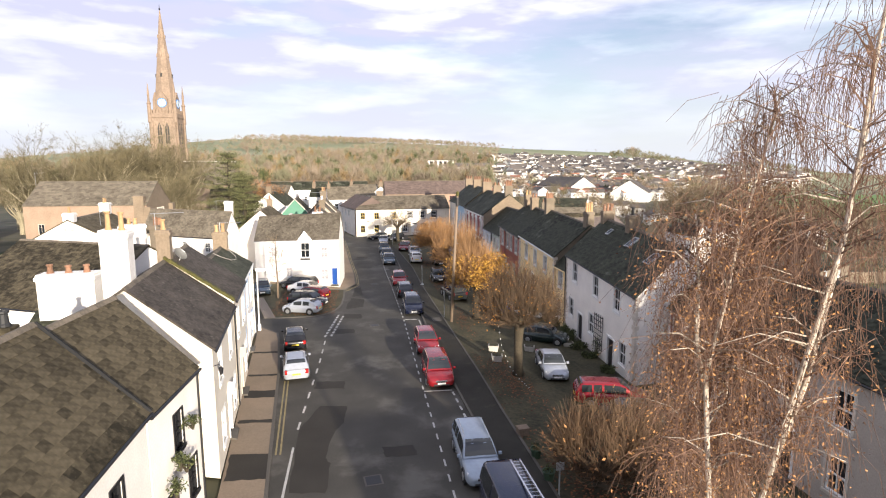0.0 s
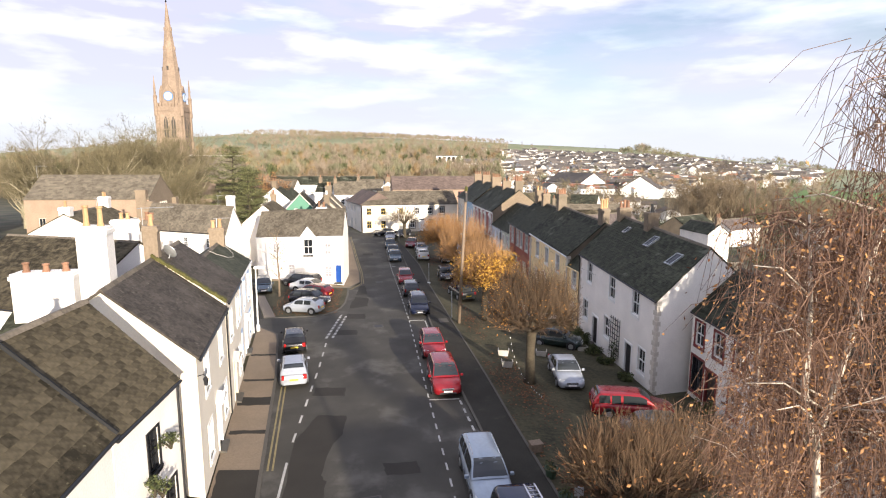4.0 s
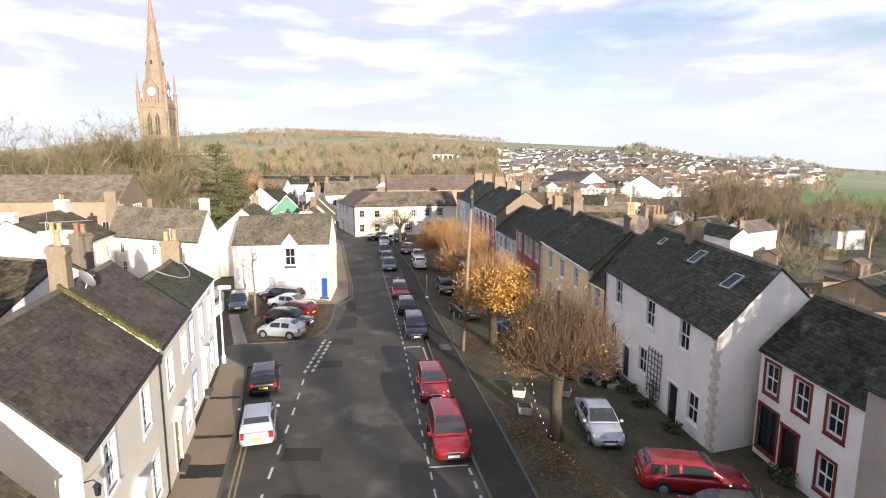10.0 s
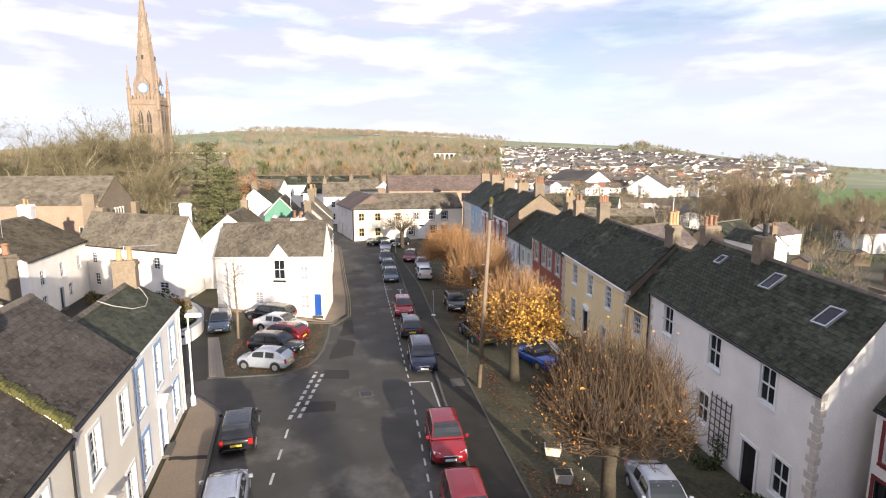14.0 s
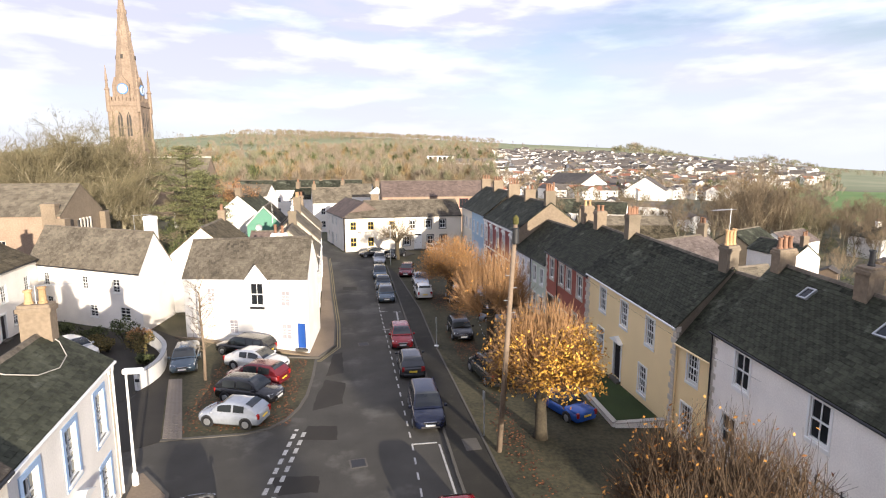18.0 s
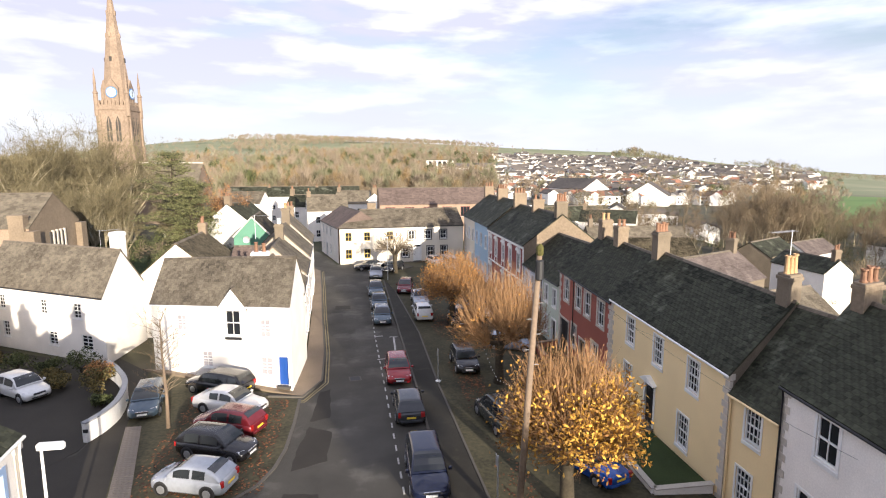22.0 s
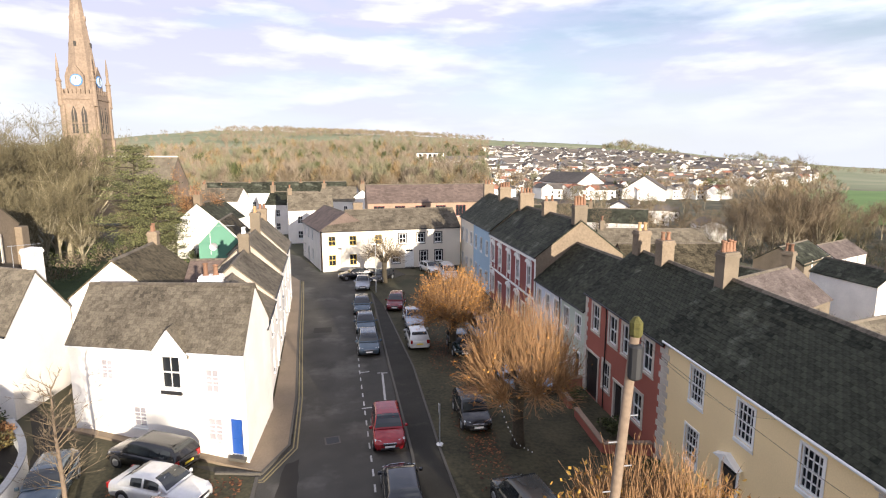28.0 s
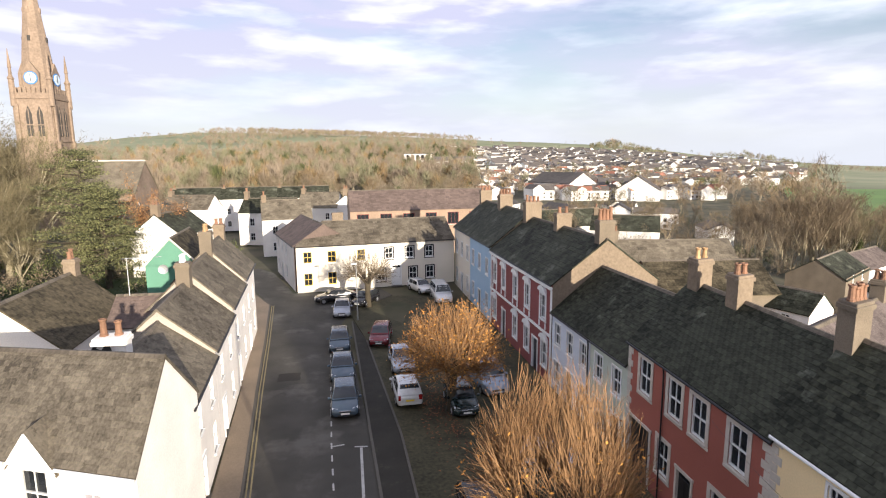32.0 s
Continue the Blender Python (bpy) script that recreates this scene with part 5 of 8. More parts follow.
        part("tail_light", Mesh().box(s * hw * 0.74 - 0.1, Y(1.0) - 0.005, belt - 0.3, s * hw * 0.78 + 0.1, Y(0.965), belt - 0.02, 0.02), "tail", c)
        part("mirror", Mesh().box(s * (hw + 0.09) - 0.09, Y(fb + 0.06) - 0.06, belt - 0.02, s * (hw + 0.09) + 0.09, Y(fb + 0.06) + 0.05, belt + 0.12, 0.03), body, c)
    part("front_bumper", Mesh().box(-hw * 0.56, Y(0.012), 0.3, hw * 0.56, Y(0.0) + 0.016, 0.4, 0.02), "plastic", c)
    part("grille", Mesh().box(-hw * 0.42, Y(0.03), 0.52, hw * 0.42, Y(0.004) + 0.03, 0.6, 0.01), "plastic", c)
    part("badge_bar", Mesh().box(-hw * 0.4, Y(0.02), 0.605, hw * 0.4, Y(0.004) + 0.032, 0.64, 0.008), "chrome", c)
    part("front_plate", Mesh().box(-0.26, Y(0.0) + 0.018, 0.4, 0.26, Y(0.0) + 0.035, 0.51), "plate_white", c)
    part("rear_bumper", Mesh().box(-hw * 0.74, Y(1.0) - 0.02, 0.32, hw * 0.74, Y(0.985), 0.46, 0.03), body, c)
    part("rear_plate", Mesh().box(-0.26, Y(1.0) - 0.036, 0.55, 0.26, Y(1.0) - 0.02, 0.66), "plate_yellow", c)
    return c


G = lambda x, y: land(x, y) + 0.06
# parked along the road, east bays: nose towards -y means heading 180
car("red estate car parked in a marked bay", 4.55, -5.2, 180, "mpv", "car_red")
car("red hatchback parked behind the red estate", 4.5, 0.95, 180, "hatch", "car_red")
car("dark blue people carrier parked in a bay", 4.4, 12.3, 180, "mpv", "car_blue")
car("dark grey hatchback parked facing up the street", 4.15, 19.4, 0, "hatch", "car_dark_grey")
car("red hatchback parked by the footpath", 3.9, 25.3, 180, "hatch", "car_red")
car("dark slate car at the head of a row of three", 3.3, 39.6, 180, "hatch", "car_slate")
car("dark slate saloon in the middle of the row", 3.2, 45.2, 180, "saloon", "car_slate")
car("dark blue-grey hatchback at the back of the row", 3.0, 51.2, 180, "hatch", "car_slate")
car("silver saloon parked near the bend", 3.3, 61.5, 178, "saloon", "car_silver")
car("black car parked across the bend", 2.6, 66.5, 100, "saloon", "car_black")
car("dark car parked beside the silver saloon", 5.8, 64.8, 150, "hatch", "car_black")
car("silver people carrier with roof rails parked in a bay", 4.95, -16.2, 180, "estate", "car_light_blue", rails=True)
car("dark blue pickup van carrying a ladder", 5.4, -21.6, 180, "van", "car_blue")
ld = thing("ladder", pose(5.95, -22.0, 2.05, 4, 0, 180), "aluminium ladder lying along the roof of the dark blue van", "ladder")
for sx in (-0.2, 0.2):
    part("stile", Mesh().box(sx - 0.03, -2.6, 0, sx + 0.03, 2.6, 0.08), "chrome", ld)
for k in range(19):
    part("rung", Mesh().tube([(-0.2, -2.45 + 0.27 * k, 0.04), (0.2, -2.45 + 0.27 * k, 0.04)], [0.02, 0.02], 5), "chrome", ld)
# west side of the road
car("silver hatchback parked on the west kerb", -4.95, -2.9, 8, "hatch", "car_silver", rails=True)
car("black hatchback parked in front of the silver one", -5.75, 3.2, 8, "hatch", "car_black")
# car park
car("small silver three-door hatchback in the car park", -6.25, 13.0, 72, "small", "car_silver")
car("black hatchback in the car park", -5.95, 16.0, -112, "hatch", "car_black")
car("maroon hatchback in the car park", -6.0, 18.6, 66, "hatch", "car_maroon")
car("white-silver saloon in the car park", -6.5, 21.3, -115, "saloon", "car_white")
car("black estate car against the white house", -7.9, 24.4, 62, "estate", "car_black")
car("dark blue-grey hatchback beside the bare tree", -11.6, 22.4, 190, "hatch", "car_slate")
car("white hatchback in the yard behind the curved wall", -20.4, 25.6, 235, "hatch", "car_white")
# on the green
car("black city car parked on the grass", 8.9, 26.6, 180, "hatch", "car_black", G(8.9, 26))
car("dark grey off-roader parked on the grass", 9.3, 17.3, 10, "suv", "car_olive", G(9.3, 17))
car("bright blue roadster with a black soft top", 12.6, 12.2, 20, "roadster", "car_bright_blue", G(12.6, 12), dark_roof=True)
car("silver saloon parked on the leaf-strewn grass", 12.8, -4.4, 172, "saloon", "car_silver", G(12.8, -4))
car("dark green car parked by the white house", 14.6, 2.6, 240, "hatch", "car_green", G(14.6, 2.6))
car("red estate car parked by the red-trimmed cottage", 14.9, -9.6, 255, "estate", "car_red", G(14.9, -9.6))
car("grey-green car parked behind the bushes", 15.2, -12.6, 255, "saloon", "car_olive", G(15, -12))
car("silver-blue hatchback under the tree", 13.6, 31.0, 250, "hatch", "car_light_blue", G(13.6, 31))
car("silver hatchback parked on the green", 7.3, 40.2, 0, "hatch", "car_white", G(7.3, 40))
car("pale silver car ahead of the white one", 7.6, 45.8, 180, "saloon", "car_silver", G(7.6, 46))
car("maroon car under the golden tree", 6.5, 51.8, 170, "hatch", "car_maroon", G(6.5, 52))
car("white hatchback by the bend house", 12.6, 70.0, 200, "hatch", "car_white", G(12.6, 70))
car("white van by the end of the terrace", 14.4, 66.0, 180, "van", "car_white", G(14.4, 66))
car("pale blue-grey van parked close to the crimson terrace", 13.2, 42.0, 185, "van", "car_light_blue", G(13.2, 42))
car("dark teal car under the tree", 10.6, 38.6, 180, "hatch", "car_green", G(10.6, 38))


# ---- trees ----
def sprig(m, p, d, length, r0, r, levels, spread, n, droop=0.0, sides=3, fat=0.006, limbs=None):
    """A branch that bends and divides into finer ones."""
    pts, rad, q = [Vector(p)], [r0], Vector(d).normalized()
    steps = 1 if levels == 0 else 2 if levels == 1 else 3
    for k in range(steps):
        q = (q + Vector((r.gauss(0, 0.12), r.gauss(0, 0.12), r.gauss(0.03, 0.08) - droop))).normalized()
        pts.append(pts[-1] + q * (length / steps))
        rad.append(r0 * (1 - 0.75 * (k + 1) / steps))
    (limbs if limbs and levels > 2 else m).tube(pts, rad, 5 if limbs and levels > 2 else 3)
    ends = [(pts[-1], q)]
    if levels > 0:
        for k in range(n):
            i = r.randint(1, steps)
            a = (q + Vector((r.gauss(0, spread), r.gauss(0, spread), r.gauss(0.1, spread * 0.7)))).normalized()
            ends += sprig(m, pts[i], a, length * r.uniform(0.46, 0.74), max(rad[i] * 0.6, fat), r, levels - 1, spread, n, droop, sides, fat, limbs)
    return ends


def leaf_cloud(m, pts, r, n, size, spread):
    for p in pts:
        for k in range(n):
            c = Vector(p) + Vector((r.gauss(0, spread), r.gauss(0, spread), r.gauss(0, spread)))
            a = Vector((r.uniform(-1, 1), r.uniform(-1, 1), r.uniform(-1, 1))).normalized() * size * r.uniform(0.6, 1.2)
            b = a.cross((r.uniform(-1, 1), r.uniform(-1, 1), r.uniform(-0.2, 1))).normalized() * size * r.uniform(0.5, 0.8)
            m.face(c - a, c + b * 0.7, c + a, c - b * 0.7)


def pollard(label, x, y, gz, trunk, reach, top, twigmat, leaves, seed, shoots=900, leafmat="leaf_gold", droop=-0.15, size=0.12, low=0.65, thick=1.0, wild=0.13, arms=(0.3, 0.5), heavy=None):
    """A pollarded street tree: stout trunk, knuckled limbs, and a rounded head of straight shoots up to the height top."""
    r = random.Random(seed)
    t = thing("tree", pose(x, y, gz), label, "tree", "pollarded trees")
    tr = Mesh()
    tr.tube([(0, 0, -0.1), (0.03, 0.0, 0.5), (0.0, 0.05, trunk * 0.6), (0.05, 0, trunk)], [0.44, 0.33, 0.28, 0.34], 10)
    part("trunk", tr, "bark", t, smooth=True)
    tips = []
    for k in range(11):
        a = 2 * math.pi * k / 9 + r.uniform(-0.25, 0.25)
        o = reach * (r.uniform(*arms) if k < 9 else 0.1)
        end = Vector((o * math.cos(a), o * math.sin(a), trunk + r.uniform(0.35, 1.2)))
        limb = Mesh().tube([(0.05, 0, trunk - 0.2), end * 0.5 + Vector((0, 0, trunk * 0.5 - 0.05)), end * 0.9 + Vector((0, 0, trunk * 0.1)), end], [0.2, 0.13, 0.12, 0.17], 6)
        part("limb", limb, "bark", t)
        tips.append(end)
    tw, lp = Mesh(), []
    c0 = Vector((0, 0, trunk + 0.7))
    for k in range(shoots):
        a, sz = r.uniform(0, 2 * math.pi), r.uniform(droop, 1.0)
        cz = math.sqrt(max(0.0, 1 - sz * sz))
        q = r.uniform(0.72, 1.06)
        tip = c0 + Vector((reach * cz * math.cos(a), reach * cz * math.sin(a), (top - c0.z) * sz)) * q
        b = min(tips, key=lambda p: (p - tip).length + r.uniform(0, 0.9)) + Vector((r.gauss(0, 0.1), r.gauss(0, 0.1), r.gauss(0, 0.1)))
        d = tip - b
        mid = b + d * 0.5 + Vector((r.gauss(0, wild), r.gauss(0, wild), -0.08 * d.length + r.gauss(0, wild * 0.7)))
        tw.tube([b, mid, tip], [0.024 * thick, 0.018 * thick, 0.007 * thick], 3)
        for q in range(2):
            p = mid.lerp(tip, r.uniform(0, 0.6))
            o = (d.normalized() + Vector((r.gauss(0, 0.35), r.gauss(0, 0.35), r.uniform(0.0, 0.5)))).normalized() * d.length * r.uniform(0.2, 0.38)
            tw.tube([p, p + o], [0.013 * thick, 0.006 * thick], 3)
        lp += [p, tip]
    part("shoot_head", tw, twigmat, t, kind="stuff")
    if leaves:
        lf = Mesh()
        lp = [p for p in lp if p.z < trunk + low * (top - trunk)] or lp
        if heavy:
            lp += 3 * [p for p in lp if p.x * heavy[0] + p.y * heavy[1] > 0.4]
        for k in range(leaves):
            leaf_cloud(lf, [r.choice(lp)], r, 1, size, 0.2)
        part("foliage", lf, leafmat, t, kind="stuff")
    return t


pollard("pollarded tree with brown shoots and a few dead leaves", 10.1, -5.3, G(10, -5), 3.6, 3.2, 8.1, "twig_dark", 1100, 101, 2000, leafmat="leaf_amber", droop=-0.05, size=0.07, thick=0.6, low=1.0, wild=0.3, arms=(0.45, 0.78), heavy=(-0.8, 0.6))
pollard("pollarded tree with a golden crown of autumn leaves", 10.1, 9.0, G(10, 9), 3.1, 3.05, 7.8, "twig_orange", 5600, 102, 1400, size=0.11, low=0.66, thick=0.85, heavy=(0.8, -0.5))
pollard("pollarded tree with dense orange-brown shoots", 10.75, 23.4, G(10, 23), 2.9, 3.5, 8.5, "twig_orange", 420, 103, 1350, leafmat="leaf_amber", droop=-0.12, size=0.09, thick=0.72, wild=0.2, arms=(0.4, 0.66))
pollard("pollarded tree with rust-gold leaves along the green", 9.9, 38.0, G(10, 38), 2.6, 3.5, 7.2, "twig_orange", 3400, 104, 1000, leafmat="leaf_amber", size=0.09, low=0.9, thick=0.85)
pollard("spreading bare tree before the bend house", 6.0, 63.5, G(6, 63), 2.6, 3.3, 6.6, "twig_grey", 0, 105, 260)
pollard("dense multi-stemmed bush on the green", 10.2, -18.6, G(10, -18), 0.6, 3.0, 4.2, "twig", 260, 106, 1100, leafmat="leaf_rust", droop=0.1, thick=0.6)
pollard("sprawling bush of bare brown shoots beside the parked cars", 13.2, -17.6, G(13, -18), 0.5, 2.8, 4.2, "twig", 260, 107, 1000, leafmat="leaf_rust", droop=0.1, thick=0.6)


def slivers(m, ends, r, each, length, width, spread):
    """Fine twigs round the ends of the branches, pointing outwards and up."""
    for p, d in ends:
        for k in range(each):
            c = Vector(p) + Vector((r.gauss(0, spread), r.gauss(0, spread), r.gauss(0, spread * 0.8)))
            u = (Vector(d) + Vector((r.gauss(0, 0.55), r.gauss(0, 0.55), r.gauss(0.25, 0.45)))).normalized() * length * r.uniform(0.5, 1.1)
            v = u.cross((r.gauss(0, 1), r.gauss(0, 1), r.gauss(0, 1))).normalized() * width
            m.face(c - u * 0.5 - v, c - u * 0.5 + v, c + u * 0.5)


def bare_tree_mesh(seed, height, spread=0.42, levels=4, n=3, trunk_r=0.22, fat=0.006, stems=5, lean=(0.25, 0.7), limbs=False):
    r = random.Random(seed)
    wood, fine, ends = Mesh(), Mesh(), []
    base = [(0, 0, -0.2), (r.uniform(-0.1, 0.1), r.uniform(-0.1, 0.1), height * 0.15), (r.uniform(-0.2, 0.2), r.uniform(-0.2, 0.2), height * 0.32)]
    wood.tube(base, [trunk_r * 1.3, trunk_r, trunk_r * 0.8], 7)
    for k in range(stems):
        a = 2 * math.pi * k / stems + r.uniform(-0.4, 0.4)
        d = Vector((math.cos(a) * r.uniform(*lean), math.sin(a) * r.uniform(*lean), 1))
        ends += sprig(fine, base[2 if k % 2 else 1], d, height * r.uniform(0.3, 0.42), trunk_r * 0.55, r, levels, spread, n, fat=fat, limbs=wood if limbs else None)
    return wood, fine, ends


def tree_proto(seed, height, mat="twig_far", each=4, length=0.9, width=0.02, drift=0.3, trunkmat="bark", **kw):
    w, f, ends = bare_tree_mesh(seed, height, **kw)
    slivers(f, ends, random.Random(seed + 7), each, length, width, drift)
    return w.data("trunk", trunkmat), f.data("branchwork", mat)


PROTO = [tree_proto(200 + k, 12.0, ("twig_far", "twig_olive", "twig_grey")[k % 3], n=3, levels=3, fat=0.02, spread=0.36, trunk_r=0.17, stems=6, each=5, length=1.2, width=0.022, drift=0.4, trunkmat="bark_pale", limbs=True) for k in range(5)]
SLENDER = [tree_proto(220 + k, 12.0, ("twig_far", "twig_far", "twig_grey", "twig_far")[k], n=3, levels=3, fat=0.018, spread=0.24, trunk_r=0.15, stems=5, each=6, length=1.5, width=0.02, drift=0.3, trunkmat="bark_pale", limbs=True, lean=(0.08, 0.34)) for k in range(4)]
BIG = [tree_proto(240 + k, 12.0, "twig_olive", n=3, levels=4, fat=0.02, spread=0.44, trunk_r=0.36, stems=8, each=4, length=0.6, width=0.018, drift=0.3, trunkmat="bark_pale", limbs=True) for k in range(4)]


def bare_tree(x, y, z, size, k, turn, label="bare deciduous tree with fine grey-brown branches", group="bare trees", protos=PROTO):
    t = thing("tree", pose(x, y, z, 0, 0, turn), label, "tree", group)
    for name, me in zip(("trunk", "branchwork"), protos[k % len(protos)]):
        part(name, me, "", t)
    t.scale = (size, size, size)
    return t


# churchyard trees, tall and close together
for k in range(34):
    x = -74 + 1.45 * k + rng.uniform(-1.5, 1.5)
    y = 86 + rng.uniform(-6, 26)
    tall = float(np.interp(x, [-72, -64, -58, -44, -40, -33, -24], [16, 19.5, 22, 22, 13, 8.5, 8.5]))
    bare_tree(x, y, land(x, y), tall / 13.2, k, rng.uniform(0, 360), "tall bare churchyard tree with many pale stems", "churchyard trees", BIG)
for x, y, h in ((-50, 78, 14), (-45, 76, 15), (-41, 79, 11), (-36, 82, 8), (-86, 80, 15), (-94, 92, 17), (-80, 100, 18)):
    bare_tree(x, y, land(x, y), h / 13.2, int(h), rng.uniform(0, 360), "tall bare churchyard tree with many pale stems", "churchyard trees", BIG)
def rusty_tree(x, y, z, height, seed):
    """A round tree that keeps thin rust-brown leaves on fine branches."""
    r = random.Random(seed)
    t = thing("tree", pose(x, y, z), "round tree with thin rust-brown leaves beside the pine", "tree")
    w, fine, _ = bare_tree_mesh(seed, height, spread=0.5, levels=4, n=3, fat=0.02, trunk_r=0.2, stems=8)
    part("trunk", w, "bark", t)
    part("branchwork", fine, "twig", t, kind="stuff")
    lf, tips = Mesh(), fine.v
    for k in range(5200):
        leaf_cloud(lf, [r.choice(tips)], r, 1, 0.1, 0.3)
    part("foliage", lf, "leaf_rust", t, kind="stuff")


rusty_tree(-22.6, 87.5, 0, 12.0, 95)
for k in range(60):
    az, rr = math.radians(rng.uniform(-16, 14)), rng.uniform(190, 400)
    x, y = rr * math.sin(az), -20 + rr * math.cos(az)
    bare_tree(x, y, land(x, y), rng.uniform(0.7, 1.3), k, rng.uniform(0, 360), protos=PROTO if k % 2 else SLENDER)
for k in range(70):
    az, rr = rng.uniform(19, 34), rng.uniform(95, 290)
    x, y = rr * math.sin(math.radians(az)), -20 + rr * math.cos(math.radians(az))
    if x < 34 or rr > 150 and k % 3:
        continue
    bare_tree(x, y, land(x, y), rng.uniform(0.5, 0.8), k, rng.uniform(0, 360))
# the belt of slender trees along the valley in the east
for k in range(150):
    az, rr = rng.uniform(34.5, 62), rng.uniform(122, 215)
    x, y = rr * math.sin(math.radians(az)), -20 + rr * math.cos(math.radians(az))
    if math.hypot(x - 107, y - 84) < 14 or math.hypot(x - 79, y - 72) < 11:
        continue
    bare_tree(x, y, land(x, y), rng.uniform(0.8, 1.12) * (1 if az < 45 else 0.9), k, rng.uniform(0, 360), "slender bare tree in the valley belt", "valley trees", SLENDER if k % 4 else PROTO)

def pine(x, y, z, height, seed, label):
    """A broad pine: crooked boughs that carry flat pads of needles, with gaps between."""
    r = random.Random(seed)
    t = thing("pine_tree", pose(x, y, z), label, "tree")
    tr = Mesh().tube([(0, 0, -0.2), (0.15, 0.1, height * 0.35), (-0.15, 0, height * 0.7), (0.2, 0, height * 0.95)], [0.42, 0.34, 0.2, 0.06], 8)
    lf = Mesh()
    for k in range(42):
        q = (k + 0.5) / 42
        h = height * (0.16 + 0.82 * q)
        a = k * 2.4 + r.uniform(-0.5, 0.5)
        reach = height * 0.34 * float(np.interp(q, [0, 0.2, 0.5, 0.8, 1], [0.75, 1.0, 0.92, 0.6, 0.16])) * r.choice((0.5, 0.75, 0.95, 1.1))
        end = Vector((reach * math.cos(a), reach * math.sin(a), h + reach * r.uniform(-0.05, 0.3)))
        tr.tube([(0, 0.05, h), end * 0.5 + Vector((0, 0, h * 0.5 - 0.25)), end], [0.1, 0.06, 0.02], 4)
        for c_ in (0.45, 0.65, 0.85, 1.0):
            c = Vector((0, 0.05, h)).lerp(end, c_) + Vector((r.gauss(0, 0.4), r.gauss(0, 0.4), r.gauss(0.15, 0.2)))
            wide = r.uniform(0.45, 0.8)
            for n in range(95):
                d = Vector((r.gauss(0, wide), r.gauss(0, wide), abs(r.gauss(0, 0.28)) - 0.1))
                leaf_cloud(lf, [c + d], r, 1, 0.125, 0.03)
    part("trunk", tr, "bark", t)
    part("crown", lf, "needle", t, kind="stuff")
    return t


pine(-29.0, 84.0, 0, 17.0, 301, "olive green pine tree with open boughs beside the churchyard")
# unseen pines, added only to cast shade on the white house's south gable
for x, y, h, sd_ in ((30.5, -21.0, 15, 307), (29.5, -25.5, 17, 303), (33.5, -29.5, 18, 304), (26.5, -30.0, 16, 305), (31.0, -34.0, 18, 306)):
    pine(x, y, land(x, y), h, sd_, "tall unseen pine added south of the cottages to shade the white gable")
pine(-25.0, 79.0, 0, 12.5, 302, "broad evergreen pine by the church wall")


def birch(x, y, z, seed, spine, stem2, reach, label, leafy=0.62, boughs=70, per=30, low=0.2):
    """A silver birch with forked white stems and hanging fine twigs that keep rusty leaves low down."""
    r = random.Random(seed)
    t = thing("birch_tree", pose(x, y, z), label, "tree", "birch trees")
    st, fine, lf = Mesh(), Mesh(), Mesh()
    spine, stem2 = [Vector(p) for p in spine], [Vector(p) for p in stem2]
    top = spine[-1].z
    n = len(spine)
    st.tube(spine, [0.052 * (1 - 0.84 * k / (n - 1)) + 0.006 for k in range(n)], 9)
    st.tube(stem2, [0.05 * (1 - 0.85 * k / (len(stem2) - 1)) + 0.004 for k in range(len(stem2))], 7)
    src = []
    for k in range(boughs):
        line = stem2 if r.random() < 0.25 else spine
        s_ = (low + (0.99 - low) * r.random() ** 1.25 if line is spine else r.uniform(0.1, 0.99)) * (len(line) - 1)
        src.append(line[int(s_)].lerp(line[int(s_) + 1], s_ - int(s_)))
    for p in src:
        a = r.uniform(0, 2 * math.pi)
        ln = reach * r.uniform(0.4, 1.0) * (1.1 - 0.5 * p.z / top)
        d = Vector((math.cos(a), math.sin(a), r.uniform(0.2, 0.9))).normalized()
        mid, end = p + d * ln * 0.55, p + d * ln + Vector((0, 0, -0.22 * ln))
        (st if r.random() < 0.5 else fine).tube([p, mid, end], [0.015, 0.009, 0.004], 4)
        for j in range(per):
            b = mid.lerp(end, r.uniform(-0.6, 1.0)) + Vector((r.gauss(0, 0.16), r.gauss(0, 0.16), r.gauss(0, 0.1)))
            hang = r.uniform(0.25, 1.15)
            o = Vector((r.gauss(0, 0.3), r.gauss(0, 0.3), 0))
            q1, q2 = b + o * 0.6 + Vector((0, 0, -0.25 * hang)), b + o + Vector((0, 0, -hang))
            fine.tube([b, q1, q2], [0.0045, 0.0036, 0.0022], 3)
            if p.z < top * leafy and r.random() < 0.8:
                leaf_cloud(lf, [q1, q1.lerp(q2, 0.5), q2], r, 1, 0.03, 0.08)
    part("trunk", st, "birch_bark", t, smooth=True)
    part("twig_veil", fine, "twig_birch", t, kind="stuff")
    part("foliage", lf, "leaf_rust", t, kind="stuff")
    return t


